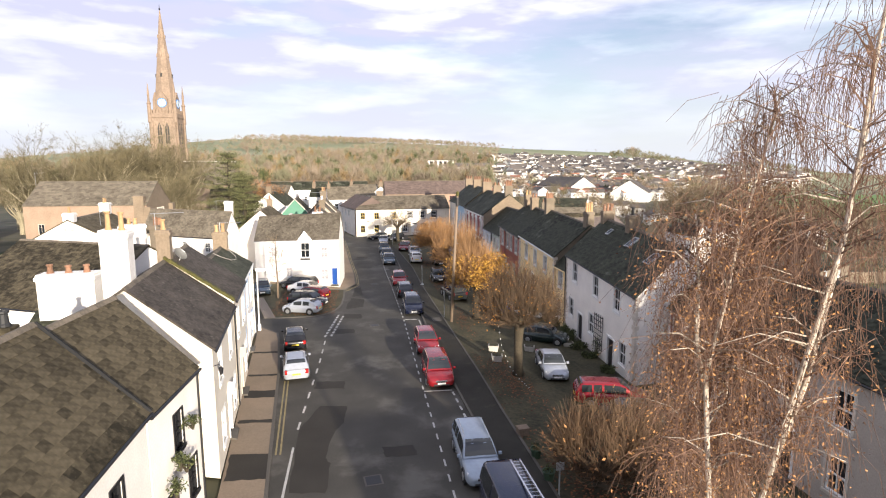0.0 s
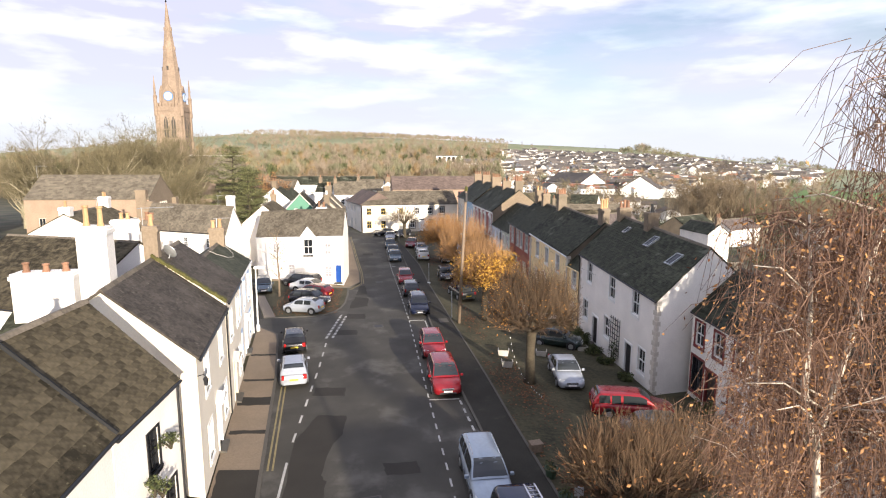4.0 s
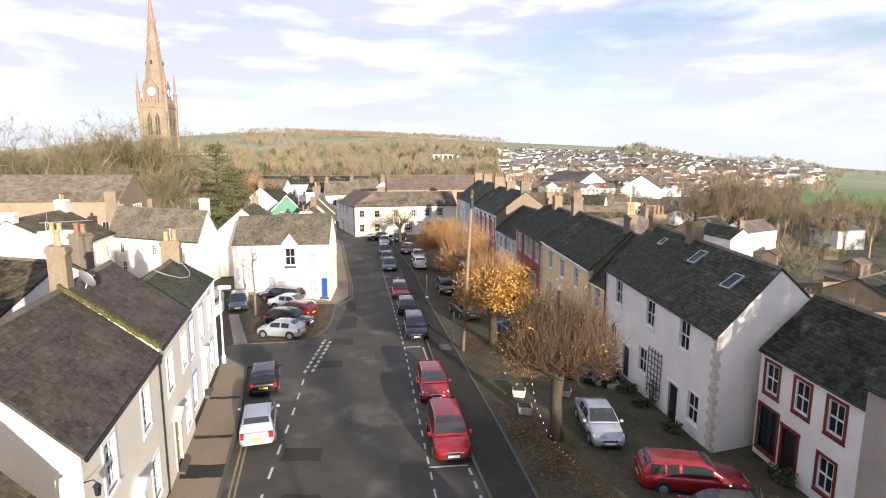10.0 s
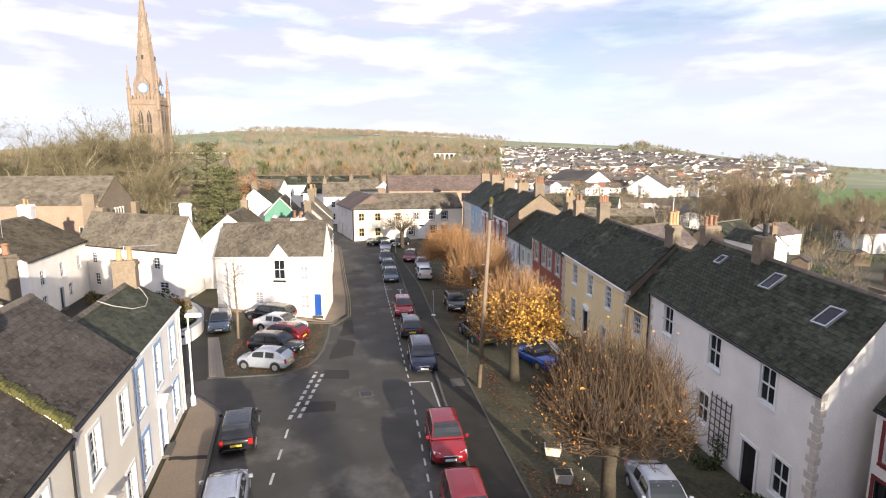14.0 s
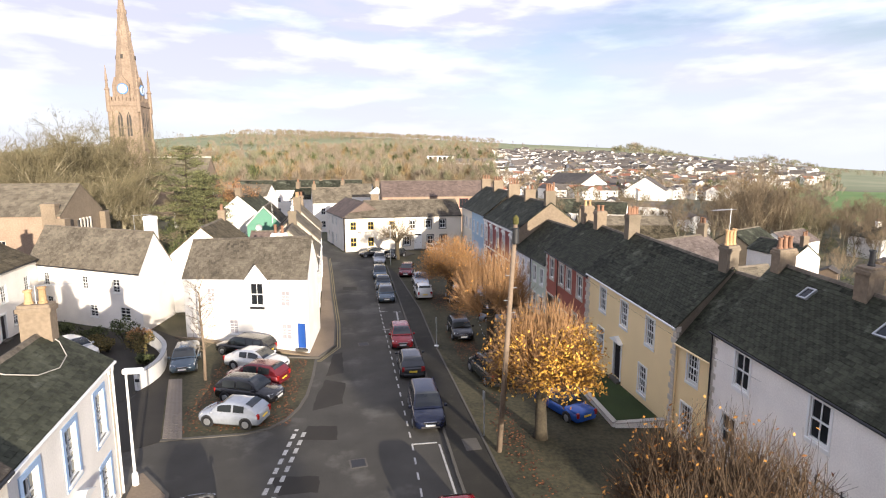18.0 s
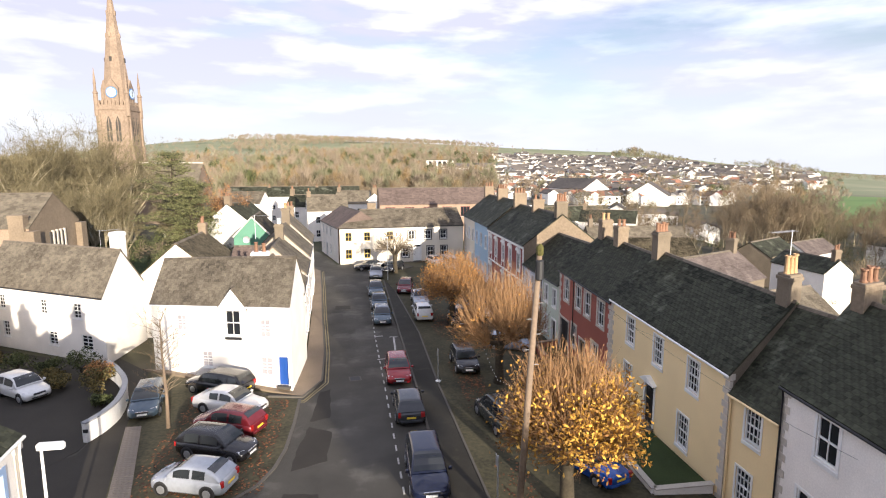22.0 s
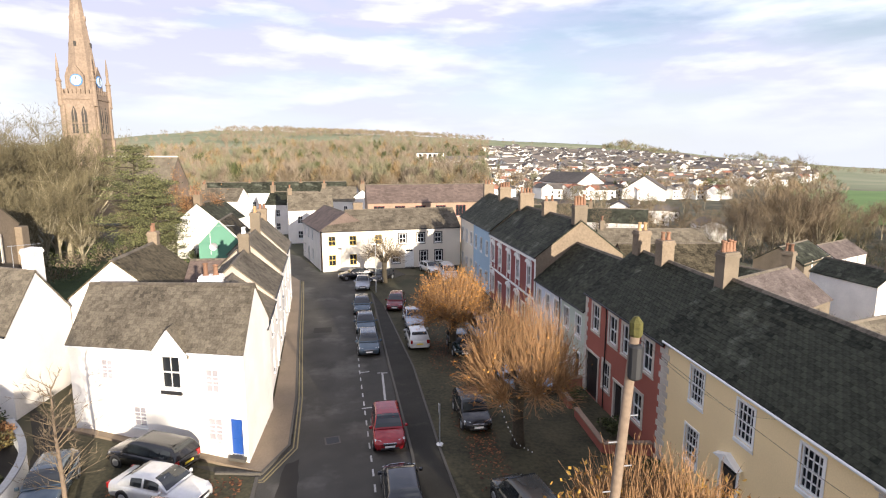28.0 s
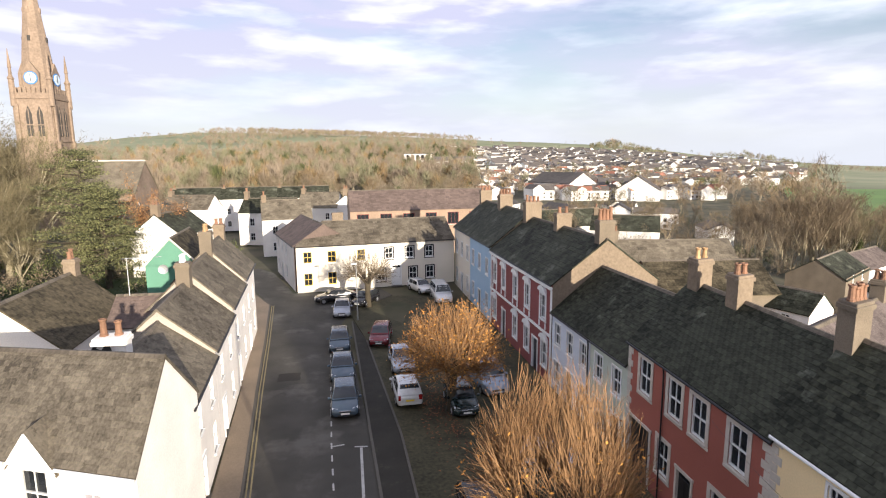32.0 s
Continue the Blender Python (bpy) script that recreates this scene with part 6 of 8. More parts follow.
birch(5.3, -32.9, 0.0, 401, [(0, 0, -0.2), (0.05, 0, 3), (-0.05, 0, 6), (-0.1, 0, 8.3), (-0.3, 0.1, 10.9), (-0.15, 0.0, 12.0), (-0.05, -0.05, 13.0), (0.1, -0.15, 13.9), (0.3, -0.2, 15.0)],
      [(-0.3, 0.1, 10.7), (-0.42, 0.2, 11.4), (-0.45, 0.2, 12.3), (-0.5, 0.3, 13.3)], 1.75, "silver birch with a forked white trunk and rusty leaves", 0.92, 95, 26, 0.36)
birch(5.6, -33.2, 0.0, 402, [(0, 0, -0.2), (0.0, 0, 3.5), (0.0, 0.0, 7), (0.0, 0, 8.3), (0.4, -0.3, 11.3), (0.6, -0.5, 13.0), (0.66, -0.55, 14.2), (0.7, -0.6, 15.5), (0.8, -0.7, 17.2), (0.9, -0.8, 19.0)],
      [(0.1, -0.1, 9.3), (0.55, -0.2, 11.0), (0.75, -0.3, 12.6), (0.95, -0.4, 15.0)], 1.9, "tall silver birch with hanging purple-brown twigs", 0.66, 90, 22, 0.36)
birch(8.2, -28.8, 0.0, 403, [(0, 0, -0.2), (0.1, 0, 3), (0.1, 0.1, 6), (0.3, 0.2, 8.5), (0.4, 0.2, 10.6), (0.5, 0.2, 12.6)],
      [(0.1, 0.1, 6.0), (-0.3, 0.2, 7.2), (-0.5, 0.3, 9.0), (-0.6, 0.3, 11.0)], 2.3, "birch with dense rusty leaves beside the green", 0.97, 170, 30)


# tall slender trees beyond the back gardens
for az_, rr, h in ((37.6, 133, 21), (38.4, 138, 20), (38.0, 127, 18), (36.8, 140, 16), (36.0, 132, 14), (39.8, 132, 16)):
    x, y = rr * math.sin(radians(az_)), -20 + rr * math.cos(radians(az_))
    bare_tree(x, y, land(x, y), h / 13.2, int(rr), az_ * 7, "tall slender bare tree beyond the back gardens", "bare trees", SLENDER)
# ---- church ----
def church():
    c = thing("church", pose(-60.7, 146.0, 0, 0, 0, -2), "sandstone church with a buttressed tower and tall spire", "church")
    w, top = 3.75, 30.4
    part("tower", Mesh().box(-w, -w, 0, w, w, top), "sandstone", c)
    for sx in (-1, 1):
        for sy in (-1, 1):
            for z0, z1, o in ((0, 11, 1.0), (11, 20, 0.7), (20, 28, 0.45)):
                xa, ya = sorted((sx * w, sx * (w + o))), sorted((sy * (w - 0.9), sy * (w - 0.1)))
                part("buttress", Mesh().box(xa[0], ya[0], z0, xa[1], ya[1], z1, 0.12), "sandstone", c)
                xa, ya = sorted((sx * (w - 0.9), sx * (w - 0.1))), sorted((sy * w, sy * (w + o)))
                part("buttress", Mesh().box(xa[0], ya[0], z0, xa[1], ya[1], z1, 0.12), "sandstone", c)
            part("pinnacle", Mesh().lathe(sx * w, sy * w, [(0.6, 27.5), (0.55, 33.0), (0.7, 33.2), (0.36, 33.9), (0.3, 35.4), (0.4, 35.5), (0.05, 39.4)], 8), "sandstone", c)
    for z in (11, 20, top - 1.3):
        part("string_course", Mesh().box(-w - 0.22, -w - 0.22, z, w + 0.22, w + 0.22, z + 0.4), "sandstone", c)
    for k in range(8):
        q = -w + 2 * w * (k + 0.5) / 8
        for x0, y0 in ((q, -w - 0.02), (q, w - 0.28), (-w - 0.02, q), (w - 0.28, q)):
            part("merlon", Mesh().box(*((x0 - 0.32, y0, top, x0 + 0.32, y0 + 0.3, top + 1.1) if abs(y0) > abs(x0) or x0 == q else (x0, y0 - 0.32, top, x0 + 0.3, y0 + 0.32, top + 1.1))), "sandstone", c)
    sp = part("spire", Mesh().lathe(0, 0, [(3.6, top), (3.45, 33.0), (0.18, 60.8), (0.1, 61.3)], 8), "sandstone", c)
    part("finial", Mesh().lathe(0, 0, [(0.1, 61.2), (0.3, 61.6), (0.1, 62.0), (0.05, 63.0)], 6), "black_paint", c)
    f = -3.4
    for a in range(4):
        g = part("clock_gable", Mesh().solid([(-1.6, f, top), (1.6, f, top), (1.6, f, 34.6), (0, f, 37.0), (-1.6, f, 34.6), (-1.6, -1, top), (1.6, -1, top), (1.6, -1, 34.6), (0, -1, 37.0), (-1.6, -1, 34.6)],
                                               [(0, 1, 2, 3, 4), (9, 8, 7, 6, 5), (1, 6, 7, 2), (2, 7, 8, 3), (3, 8, 9, 4), (4, 9, 5, 0)]), "sandstone", c)
        g.rotation_euler.z = radians(90 * a)
        rim = part("clock_rim", Mesh().tube([(0, f + 0.1, 33.5), (0, f - 0.1, 33.5)], [1.38, 1.38], 24), "blue_paint", c, "blue clock rim")
        d = part("clock_face", Mesh().tube([(0, f + 0.2, 33.5), (0, f - 0.16, 33.5)], [1.12, 1.12], 24), "clock_blue", rim, "pale blue clock face")
        part("clock_hand", Mesh().box(-0.07, f - 0.24, 33.45, 0.07, f - 0.17, 34.45).box(-0.07, f - 0.24, 32.8, 0.07, f - 0.17, 33.55), "black_paint", rim)
        rim.rotation_euler.z = radians(90 * a)
        for o in (-1.1, 1.1):
            bl = part("belfry_window", Mesh().box(o - 0.6, -w - 0.06, 21.2, o + 0.6, -w + 0.3, 26.0).solid([(o - 0.6, -w - 0.06, 26.0), (o + 0.6, -w - 0.06, 26.0), (o, -w - 0.06, 27.6), (o, -w + 0.3, 27.6)], [(0, 1, 2), (0, 2, 3), (1, 3, 2)]), "interior", c, "dark louvred belfry opening")
            bl.rotation_euler.z = radians(90 * a)
            part("tracery", Mesh().box(o - 0.07, -w - 0.12, 21.2, o + 0.07, -w - 0.05, 27.0).box(o - 0.6, -w - 0.1, 23.5, o + 0.6, -w - 0.05, 23.7), "sandstone", bl)
        lw_ = part("tower_window", Mesh().box(-0.5, -w - 0.06, 13.0, 0.5, -w + 0.3, 16.0), "interior", c)
        lw_.rotation_euler.z = radians(90 * a)
        for q in (0.3, 0.52, 0.72):
            zz, rr_ = 33 + 27.8 * q, 3.45 * (1 - q)
            part("lucarne", Mesh().box(-0.28, -rr_ * 0.94 - 0.25, zz, 0.28, -rr_ * 0.6, zz + 1.1, 0.05), "interior" if q == 0.3 else "sandstone", sp).rotation_euler.z = radians(90 * a)
    # nave, running east from the tower
    nv = Mesh().solid([(4, -7, 0), (4, 7, 0), (20, 7, 0), (20, -7, 0), (4, -7, 9), (4, 7, 9), (20, 7, 9), (20, -7, 9), (4, 0, 15.5), (20, 0, 15.5)], [(1, 0, 4, 8, 5), (3, 2, 6, 9, 7), (0, 3, 7, 4), (2, 1, 5, 6)])
    part("nave", nv, "sandstone", c)
    for s in (-1, 1):
        q = [(3.8, 0, 15.7), (3.8, 7.5 * s, 8.7), (20.2, 7.5 * s, 8.7), (20.2, 0, 15.7)]
        part("nave_roof", Mesh().solid(q + [(x, y, z - 0.3) for x, y, z in q], [(0, 1, 2, 3), (7, 6, 5, 4), (0, 4, 5, 1), (1, 5, 6, 2), (2, 6, 7, 3), (3, 7, 4, 0)]), "slate_grey", c)
    part("ridge_cap", Mesh().box(3.8, -0.25, 15.6, 20.2, 0.25, 15.95, 0.05), "concrete", c)


church()
ch_hall = house("long stone church hall with grey slate roof", pose(-53.6, 55.0, 0, 0, 0, 0), 18.4, 11.0, 7.9, 11.5, "pinkstone", "slate_grey", seed=71, near=False, gutter="", gable="stone", group="church hall", name="church_hall",
      windows=[(2.4 + 4.6 * k, 2.6, 1.0, 2.4, dict(nx=2, ny=1, sash=False, frame="quoin", sill="quoin")) for k in range(4)], chimneys=[dict(u=17.3, v=0.2, z0=5.0, z1=9.4, w=1.9, d=1.5, pots=0, mat="stone")])

for k in range(4):
    part("lancet", Mesh().box(18.35, 3.9 + 0.85 * k, 4.2, 18.52, 4.45 + 0.85 * k, 7.0, 0.02), "interior", ch_hall, "dark tall gable window")
    part("mullion", Mesh().box(18.35, 4.45 + 0.85 * k, 4.0, 18.6, 4.75 + 0.85 * k, 7.2, 0.02), "quoin", ch_hall)
part("corner_buttress", Mesh().box(18.0, -0.5, 0, 19.1, 0.9, 7.6, 0.05), "stone", ch_hall)
part("corner_buttress", Mesh().box(18.0, 10.1, 0, 19.1, 11.5, 7.6, 0.05), "stone", ch_hall)

# ---- poles, sign, lamp ----
tp = thing("telegraph_pole", pose(7.55, 7.7, 0.1), "tall weathered wooden telegraph pole with wires", "pole")
lean = lambda z: (0.42 * z / 11.7, -0.7 * z / 11.7, z)
part("pole", Mesh().tube([lean(-0.3), lean(6), lean(11.7)], [0.145, 0.125, 0.1], 10), "pole_wood", tp, smooth=True)
px_, py_, _ = lean(11.6)
part("cap", Mesh().lathe(px_, py_, [(0.11, 11.4), (0.14, 11.45), (0.14, 11.7), (0.05, 11.82)], 8), "moss", tp, "moss-covered pole top")
part("junction_box", Mesh().lathe(px_ - 0.02, py_ - 0.08, [(0.1, 10.5), (0.15, 10.55), (0.15, 11.2), (0.1, 11.25)], 10), "plastic", tp)
for k in range(5):
    qx_, qy_, qz_ = lean(7.2 + 0.6 * k)
    part("step", Mesh().tube([(qx_ + (-0.3 if k % 2 else 0.0), qy_, qz_), (qx_ + (0.0 if k % 2 else 0.3), qy_, qz_)], [0.015, 0.015], 5), "galv", tp)
for k, (bx, by, bz) in enumerate(((17.8, 14.0, 5.4), (17.8, 3.0, 5.0), (17.8, 26.0, 5.6))):
    a, b = Vector((7.97, 7.0, 11.5)), Vector((bx, by, bz))
    pts = [a.lerp(b, s / 6) + Vector((0, 0, -0.5 * math.sin(math.pi * s / 6))) for s in range(7)]
    w_ = part("wire", Mesh().tube([tuple(p - Vector((7.55, 7.7, 0.1))) for p in pts], [0.005] * 7, 3), "plastic", tp)
lamp = thing("street_lamp", pose(-9.2, 7.2, 0.1), "white street lamp on a slim post at the end house", "street lamp")
part("post", Mesh().tube([(0, 0, -0.2), (0, 0, 1.2), (0.02, 0, 5.3)], [0.08, 0.06, 0.045], 8), "white_paint", lamp)
part("lantern", Mesh().box(-0.12, -0.1, 5.2, 0.75, 0.14, 5.42, 0.06), "white_paint", lamp)
part("foot", Mesh().lathe(0, 0, [(0.14, -0.05), (0.14, 0.5), (0.08, 0.6)], 8), "white_paint", lamp)
for x, y, h in ((6.55, 23.7, 2.3), (7.15, 9.4, 2.4)):
    s = thing("sign_post", pose(x, y, 0.1), "slim grey signpost with a small plate at the footpath", "sign", "signposts")
    part("post", Mesh().tube([(0, 0, -0.2), (0, 0, h)], [0.04, 0.04], 8), "galv", s)
    part("plate", Mesh().box(-0.05, -0.2, h - 0.5, -0.03, 0.2, h, 0.006), "galv", s)
    if y > 20:
        part("foot", Mesh().lathe(0, 0, [(0.16, -0.05), (0.2, 0.05), (0.1, 0.1)], 10), "white_paint", s)

# ---- planters ----
for x, y in ((9.6, -0.25), (9.3, -2.55), (12.5, -0.1), (16.2, 1.3)):
    p = thing("planter", pose(x, y, G(x, y), 0, 0, rng.uniform(-20, 20)), "pale concrete planter with dark soil on the green", "planter", "planters")
    part("tub", Mesh().solid([(-0.38, -0.28, 0), (0.38, -0.28, 0), (0.38, 0.28, 0), (-0.38, 0.28, 0), (-0.48, -0.36, 0.5), (0.48, -0.36, 0.5), (0.48, 0.36, 0.5), (-0.48, 0.36, 0.5)], [(0, 3, 2, 1), (0, 1, 5, 4), (1, 2, 6, 5), (2, 3, 7, 6), (3, 0, 4, 7), (4, 5, 6, 7)]), "concrete", p)
    part("soil", Mesh().box(-0.4, -0.29, 0.48, 0.4, 0.29, 0.53), "litter", p)
    p.scale = (0.84, 0.84, 0.9)

# ---- curved garden wall ----
cw = thing("garden_wall", pose(0, 0, 0), "curved white rendered garden wall", "wall")
arc0 = [(-13.35, 18.3), (-12.95, 19.6), (-12.9, 21.5), (-13.6, 24.2), (-15.0, 26.6), (-16.6, 28.6)]
arc = []
for k in range(len(arc0) - 1):
    p0, p1, p2, p3 = [Vector(arc0[max(0, min(len(arc0) - 1, k + q))]) for q in (-1, 0, 1, 2)]
    for q in range(6):
        u = q / 6
        arc.append(tuple(0.5 * (2 * p1 + (p2 - p0) * u + (2 * p0 - 5 * p1 + 4 * p2 - p3) * u * u + (3 * p1 - p0 - 3 * p2 + p3) * u ** 3)))
m, cop = Mesh(), Mesh()
for (ax, ay), (bx, by) in zip(arc, arc[1:]):
    d = Vector((bx - ax, by - ay)).normalized() * 0.12
    m.prism([(ax - d.y, ay + d.x), (ax + d.y, ay - d.x), (bx + d.y, by - d.x), (bx - d.y, by + d.x)], -0.2, 1.08)
    d *= 1.35
    cop.prism([(ax - d.y, ay + d.x), (ax + d.y, ay - d.x), (bx + d.y, by - d.x), (bx - d.y, by + d.x)], 1.08, 1.17)
part("wall", m, "render_grey", cw)
part("coping", cop, "lead", cw, "grey stone coping")
part("name_plate", Mesh().box(-13.35, 18.17, 0.62, -13.1, 18.19, 0.82), "plastic", cw)

# ---- distant town ----
def far_house(seed):
    r = random.Random(seed)
    L, D, e = r.uniform(7, 14), r.uniform(6, 8), r.uniform(4.8, 6.4)
    g = e + r.uniform(1.5, 2.3)
    w = Mesh().solid([(-L / 2, -D / 2, -2), (L / 2, -D / 2, -2), (L / 2, D / 2, -2), (-L / 2, D / 2, -2), (-L / 2, -D / 2, e), (L / 2, -D / 2, e), (L / 2, D / 2, e), (-L / 2, D / 2, e), (-L / 2, 0, g), (L / 2, 0, g)], [(0, 1, 5, 4), (2, 3, 7, 6), (1, 2, 6, 9, 5), (3, 0, 4, 8, 7)])
    f = Mesh()
    for s in (-1, 1):
        q = [(-L / 2 - 0.2, 0, g + 0.1), (-L / 2 - 0.2, s * (D / 2 + 0.2), e), (L / 2 + 0.2, s * (D / 2 + 0.2), e), (L / 2 + 0.2, 0, g + 0.1)]
        f.solid(q + [(x, y, z + 0.2) for x, y, z in q], [(0, 1, 2, 3), (7, 6, 5, 4), (0, 4, 5, 1), (1, 5, 6, 2), (2, 6, 7, 3), (3, 7, 4, 0)])
    wn_ = Mesh()
    for k in range(3):
        u = L * (k + 0.5) / 3 - L / 2
        for z in (0.9, 3.0):
            wn_.box(u - 0.5, -D / 2 - 0.05, z, u + 0.5, -D / 2 + 0.02, z + 1.2)
    return w, f, wn_


FH = [far_house(500 + k) for k in range(6)]
FHD = [(a.data("wall", "far_white"), b.data("roof", "far_tile" if k % 3 == 2 else "far_roof"), c.data("windows", "glass")) for k, (a, b, c) in enumerate(FH)]
for count in range(300):
    az = math.radians(rng.triangular(12, 44, 25))
    rr = rng.uniform(330 if az < 0.62 else 520, 700)
    x, y = rr * math.sin(az), -20 + rr * math.cos(az)
    h_ = thing("distant_house", pose(x, y, land(x, y), 0, 0, rng.choice((0, 90, 25, -30, 60)) + rng.uniform(-12, 12)), "white rendered house with a grey roof on the far hillside", "house", "distant houses")
    for nm, me in zip(("wall", "roof", "window_row"), FHD[count % 6]):
        part(nm, me, "", h_, kind="stuff" if nm == "window_row" else "")
for count in range(10):
    x, y = rng.uniform(52, 110), rng.uniform(110, 210)
    h_ = thing("distant_house", pose(x, y, land(x, y) - 0.8, 0, 0, rng.choice((0, 90, 25, -30, 60)) + rng.uniform(-12, 12)), "small white house with a grey roof among the gardens", "house", "garden houses")
    h_.scale = (0.75, 0.75, 0.75)
    for nm, me in zip(("wall", "roof", "window_row"), FHD[(0, 1, 3, 4)[count % 4]]):
        part(nm, me, "", h_, kind="stuff" if nm == "window_row" else "")
tm_w, tm_r = Mesh(), Mesh()
for k in range(800):
    az, rr = math.radians(rng.triangular(11, 44, 22)), rng.uniform(640, 1200)
    x, y = rr * math.sin(az), -20 + rr * math.cos(az)
    a, b, _ = FH[k % 6]
    mt = pose(x, y, land(x, y), 0, 0, rng.choice((10, 100, 35, 150)) + rng.uniform(-10, 10)) @ Matrix.Scale(rng.uniform(1.0, 1.5), 4)
    tm_w.solid([mt @ Vector(p) for p in a.v], a.f)
    tm_r.solid([mt @ Vector(p) for p in b.v], b.f)
town = thing("distant_town", pose(0, 0, 0), "white houses scattered over the far hillside", "town", kind="stuff")
part("housing", tm_w, "far_white", town, kind="stuff")
part("roofing", tm_r, "far_roof", town, kind="stuff")

# ---- distant woods: many small bare crowns joined ----
wd, wg = Mesh(), Mesh()
r9 = random.Random(99)


def crown(m, x, y, s, n, r, big=1.0):
    z = land(x, y)
    for j in range(n):
        a, e = r.uniform(0, 2 * math.pi), r.uniform(0.0, 1.5)
        d = Vector((math.cos(a) * math.cos(e), math.sin(a) * math.cos(e), math.sin(e) * 1.25))
        c = Vector((x, y, z + s * 0.3)) + d * s * r.uniform(0.15, 0.62)
        u = (d + Vector((r.gauss(0, 0.6), r.gauss(0, 0.6), r.gauss(0.3, 0.5)))).normalized() * s * big * r.uniform(0.06, 0.13)
        v_ = u.cross((r.gauss(0, 1), r.gauss(0, 1), r.gauss(0, 1))).normalized() * s * (big * 0.04 if big > 0.5 else 0.004)
        m.face(c - u, c + v_, c + u, c - v_)


def wood_tree(m, x, y, h, n, r, slim=0.3, wide=0.011, stems=0):
    """A bare crown of many upright twigs, over a few pale stems."""
    z = land(x, y)
    for j in range(n):
        a, e = r.uniform(0, 2 * math.pi), r.uniform(-0.7, 1.5)
        q = r.uniform(0.25, 1.0) ** 0.6
        d = Vector((math.cos(a) * math.cos(e), math.sin(a) * math.cos(e), math.sin(e)))
        c = Vector((x + d.x * q * h * slim, y + d.y * q * h * slim, z + h * (0.58 + 0.4 * d.z * q)))
        u = Vector((d.x * 0.7 + r.gauss(0, 0.3), d.y * 0.7 + r.gauss(0, 0.3), 0.9)).normalized() * h * r.uniform(0.08, 0.17)
        v_ = u.cross((r.gauss(0, 1), r.gauss(0, 1), 0.2)).normalized() * h * wide
        m.face(c - u - v_, c - u + v_, c + u)
    for j in range(stems):
        b, t = Vector((x + r.gauss(0, 0.5), y + r.gauss(0, 0.5), z)), Vector((x + r.gauss(0, h * 0.11), y + r.gauss(0, h * 0.11), z + h * r.uniform(0.55, 0.85)))
        v_ = Vector((h * 0.012, 0, 0))
        ws.face(b - v_, b + v_, t)


wr, wo, ws = Mesh(), Mesh(), Mesh()
for k in range(3000):
    az = math.radians(r9.uniform(-45, 66))
    rr = 330 + 1300 * r9.random() ** 1.15
    deg_ = math.degrees(az)
    if 11 < deg_ < 43 and r9.random() < (0.55 if rr > 420 else 0.7) or 40 < deg_ < 53 and rr < 900:
        continue
    if rr > 800 and noise.noise((rr / 150, az * 10, 2)) < 0.05:
        continue
    x, y = rr * math.sin(az), -20 + rr * math.cos(az)
    q = r9.random()
    wood_tree(wg if q < 0.1 else wr if q < 0.2 and rr < 900 else wo if q < 0.4 else wd, x, y, r9.uniform(8, 14), 130 if rr < 450 else 90 if rr < 800 else 55, r9, 0.36, stems=2 if rr < 700 else 0)
# the belt of tall trees below the green hill, in clumps of one kind
for k in range(2700):
    az, rr = math.radians(r9.uniform(-34, 13.5)), 390 + 660 * r9.random() ** 1.15
    kind_ = noise.noise((rr / 45, az * 30, 7)) + r9.gauss(0, 0.12)
    if abs(kind_) < 0.015 or rr > 850 and az < -0.12 and r9.random() < 0.75:
        continue
    m_ = wg if kind_ > 0.36 else wr if kind_ > 0.22 else wo if kind_ < -0.2 else wd
    wood_tree(m_, rr * math.sin(az), -20 + rr * math.cos(az), r9.uniform(12, 21), 160 if rr < 600 else 100, r9, r9.uniform(0.2, 0.34), stems=0 if m_ is wg else 4)
# copses and hedgerows between the hill fields
for k in range(4200):
    az, rr = math.radians(r9.uniform(-34, 14)), r9.uniform(900, 1560)
    if noise.noise((rr / 120, az * 9, 3)) < float(np.interp(az, [-0.3, -0.1, 0.1], [0.22, -0.12, -0.25])) and (rr + 400 * az) % 190 > 16:
        continue
    wood_tree(wo if r9.random() < 0.25 else wd, rr * math.sin(az), -20 + rr * math.cos(az), r9.uniform(7, 13), 46, r9, 0.45, 0.018)
# garden trees between the houses of the far town
for k in range(1100):
    az, rr = math.radians(r9.uniform(11, 44)), r9.uniform(340, 1150)
    wood_tree(wg if k % 9 == 0 else wr if k % 5 == 0 else wd, rr * math.sin(az), -20 + rr * math.cos(az), r9.uniform(6, 11), 70 if rr < 600 else 45, r9, 0.42, 0.016)
# woods along the ridge
for k in range(760):
    az, rr = math.radians(r9.triangular(-13, 15, -3)), r9.uniform(1480, 1720)
    wood_tree(wo if r9.random() < 0.3 else wd, rr * math.sin(az), -20 + rr * math.cos(az), r9.uniform(10, 17), 60, r9, 0.45, 0.018)
for az0, az1, r0, h0, h1, num in ((25.2, 32.2, 1350, 9, 32, 130), (36.0, 45.0, 1500, 5, 24, 130)):
    for k in range(num):
        az, rr = math.radians(r9.uniform(az0, az1)), r9.uniform(r0, r0 + 100)
        wood_tree(wo if k % 3 else wd, rr * math.sin(az), -20 + rr * math.cos(az), r9.uniform(h0, h1) * float(np.interp(math.degrees(az), [az0, az0 * 0.7 + az1 * 0.3, az1], [0.5, 1, 0.4])), 80, r9, 0.4, 0.014)
gd, gg, gy, gu = Mesh(), Mesh(), Mesh(), Mesh()
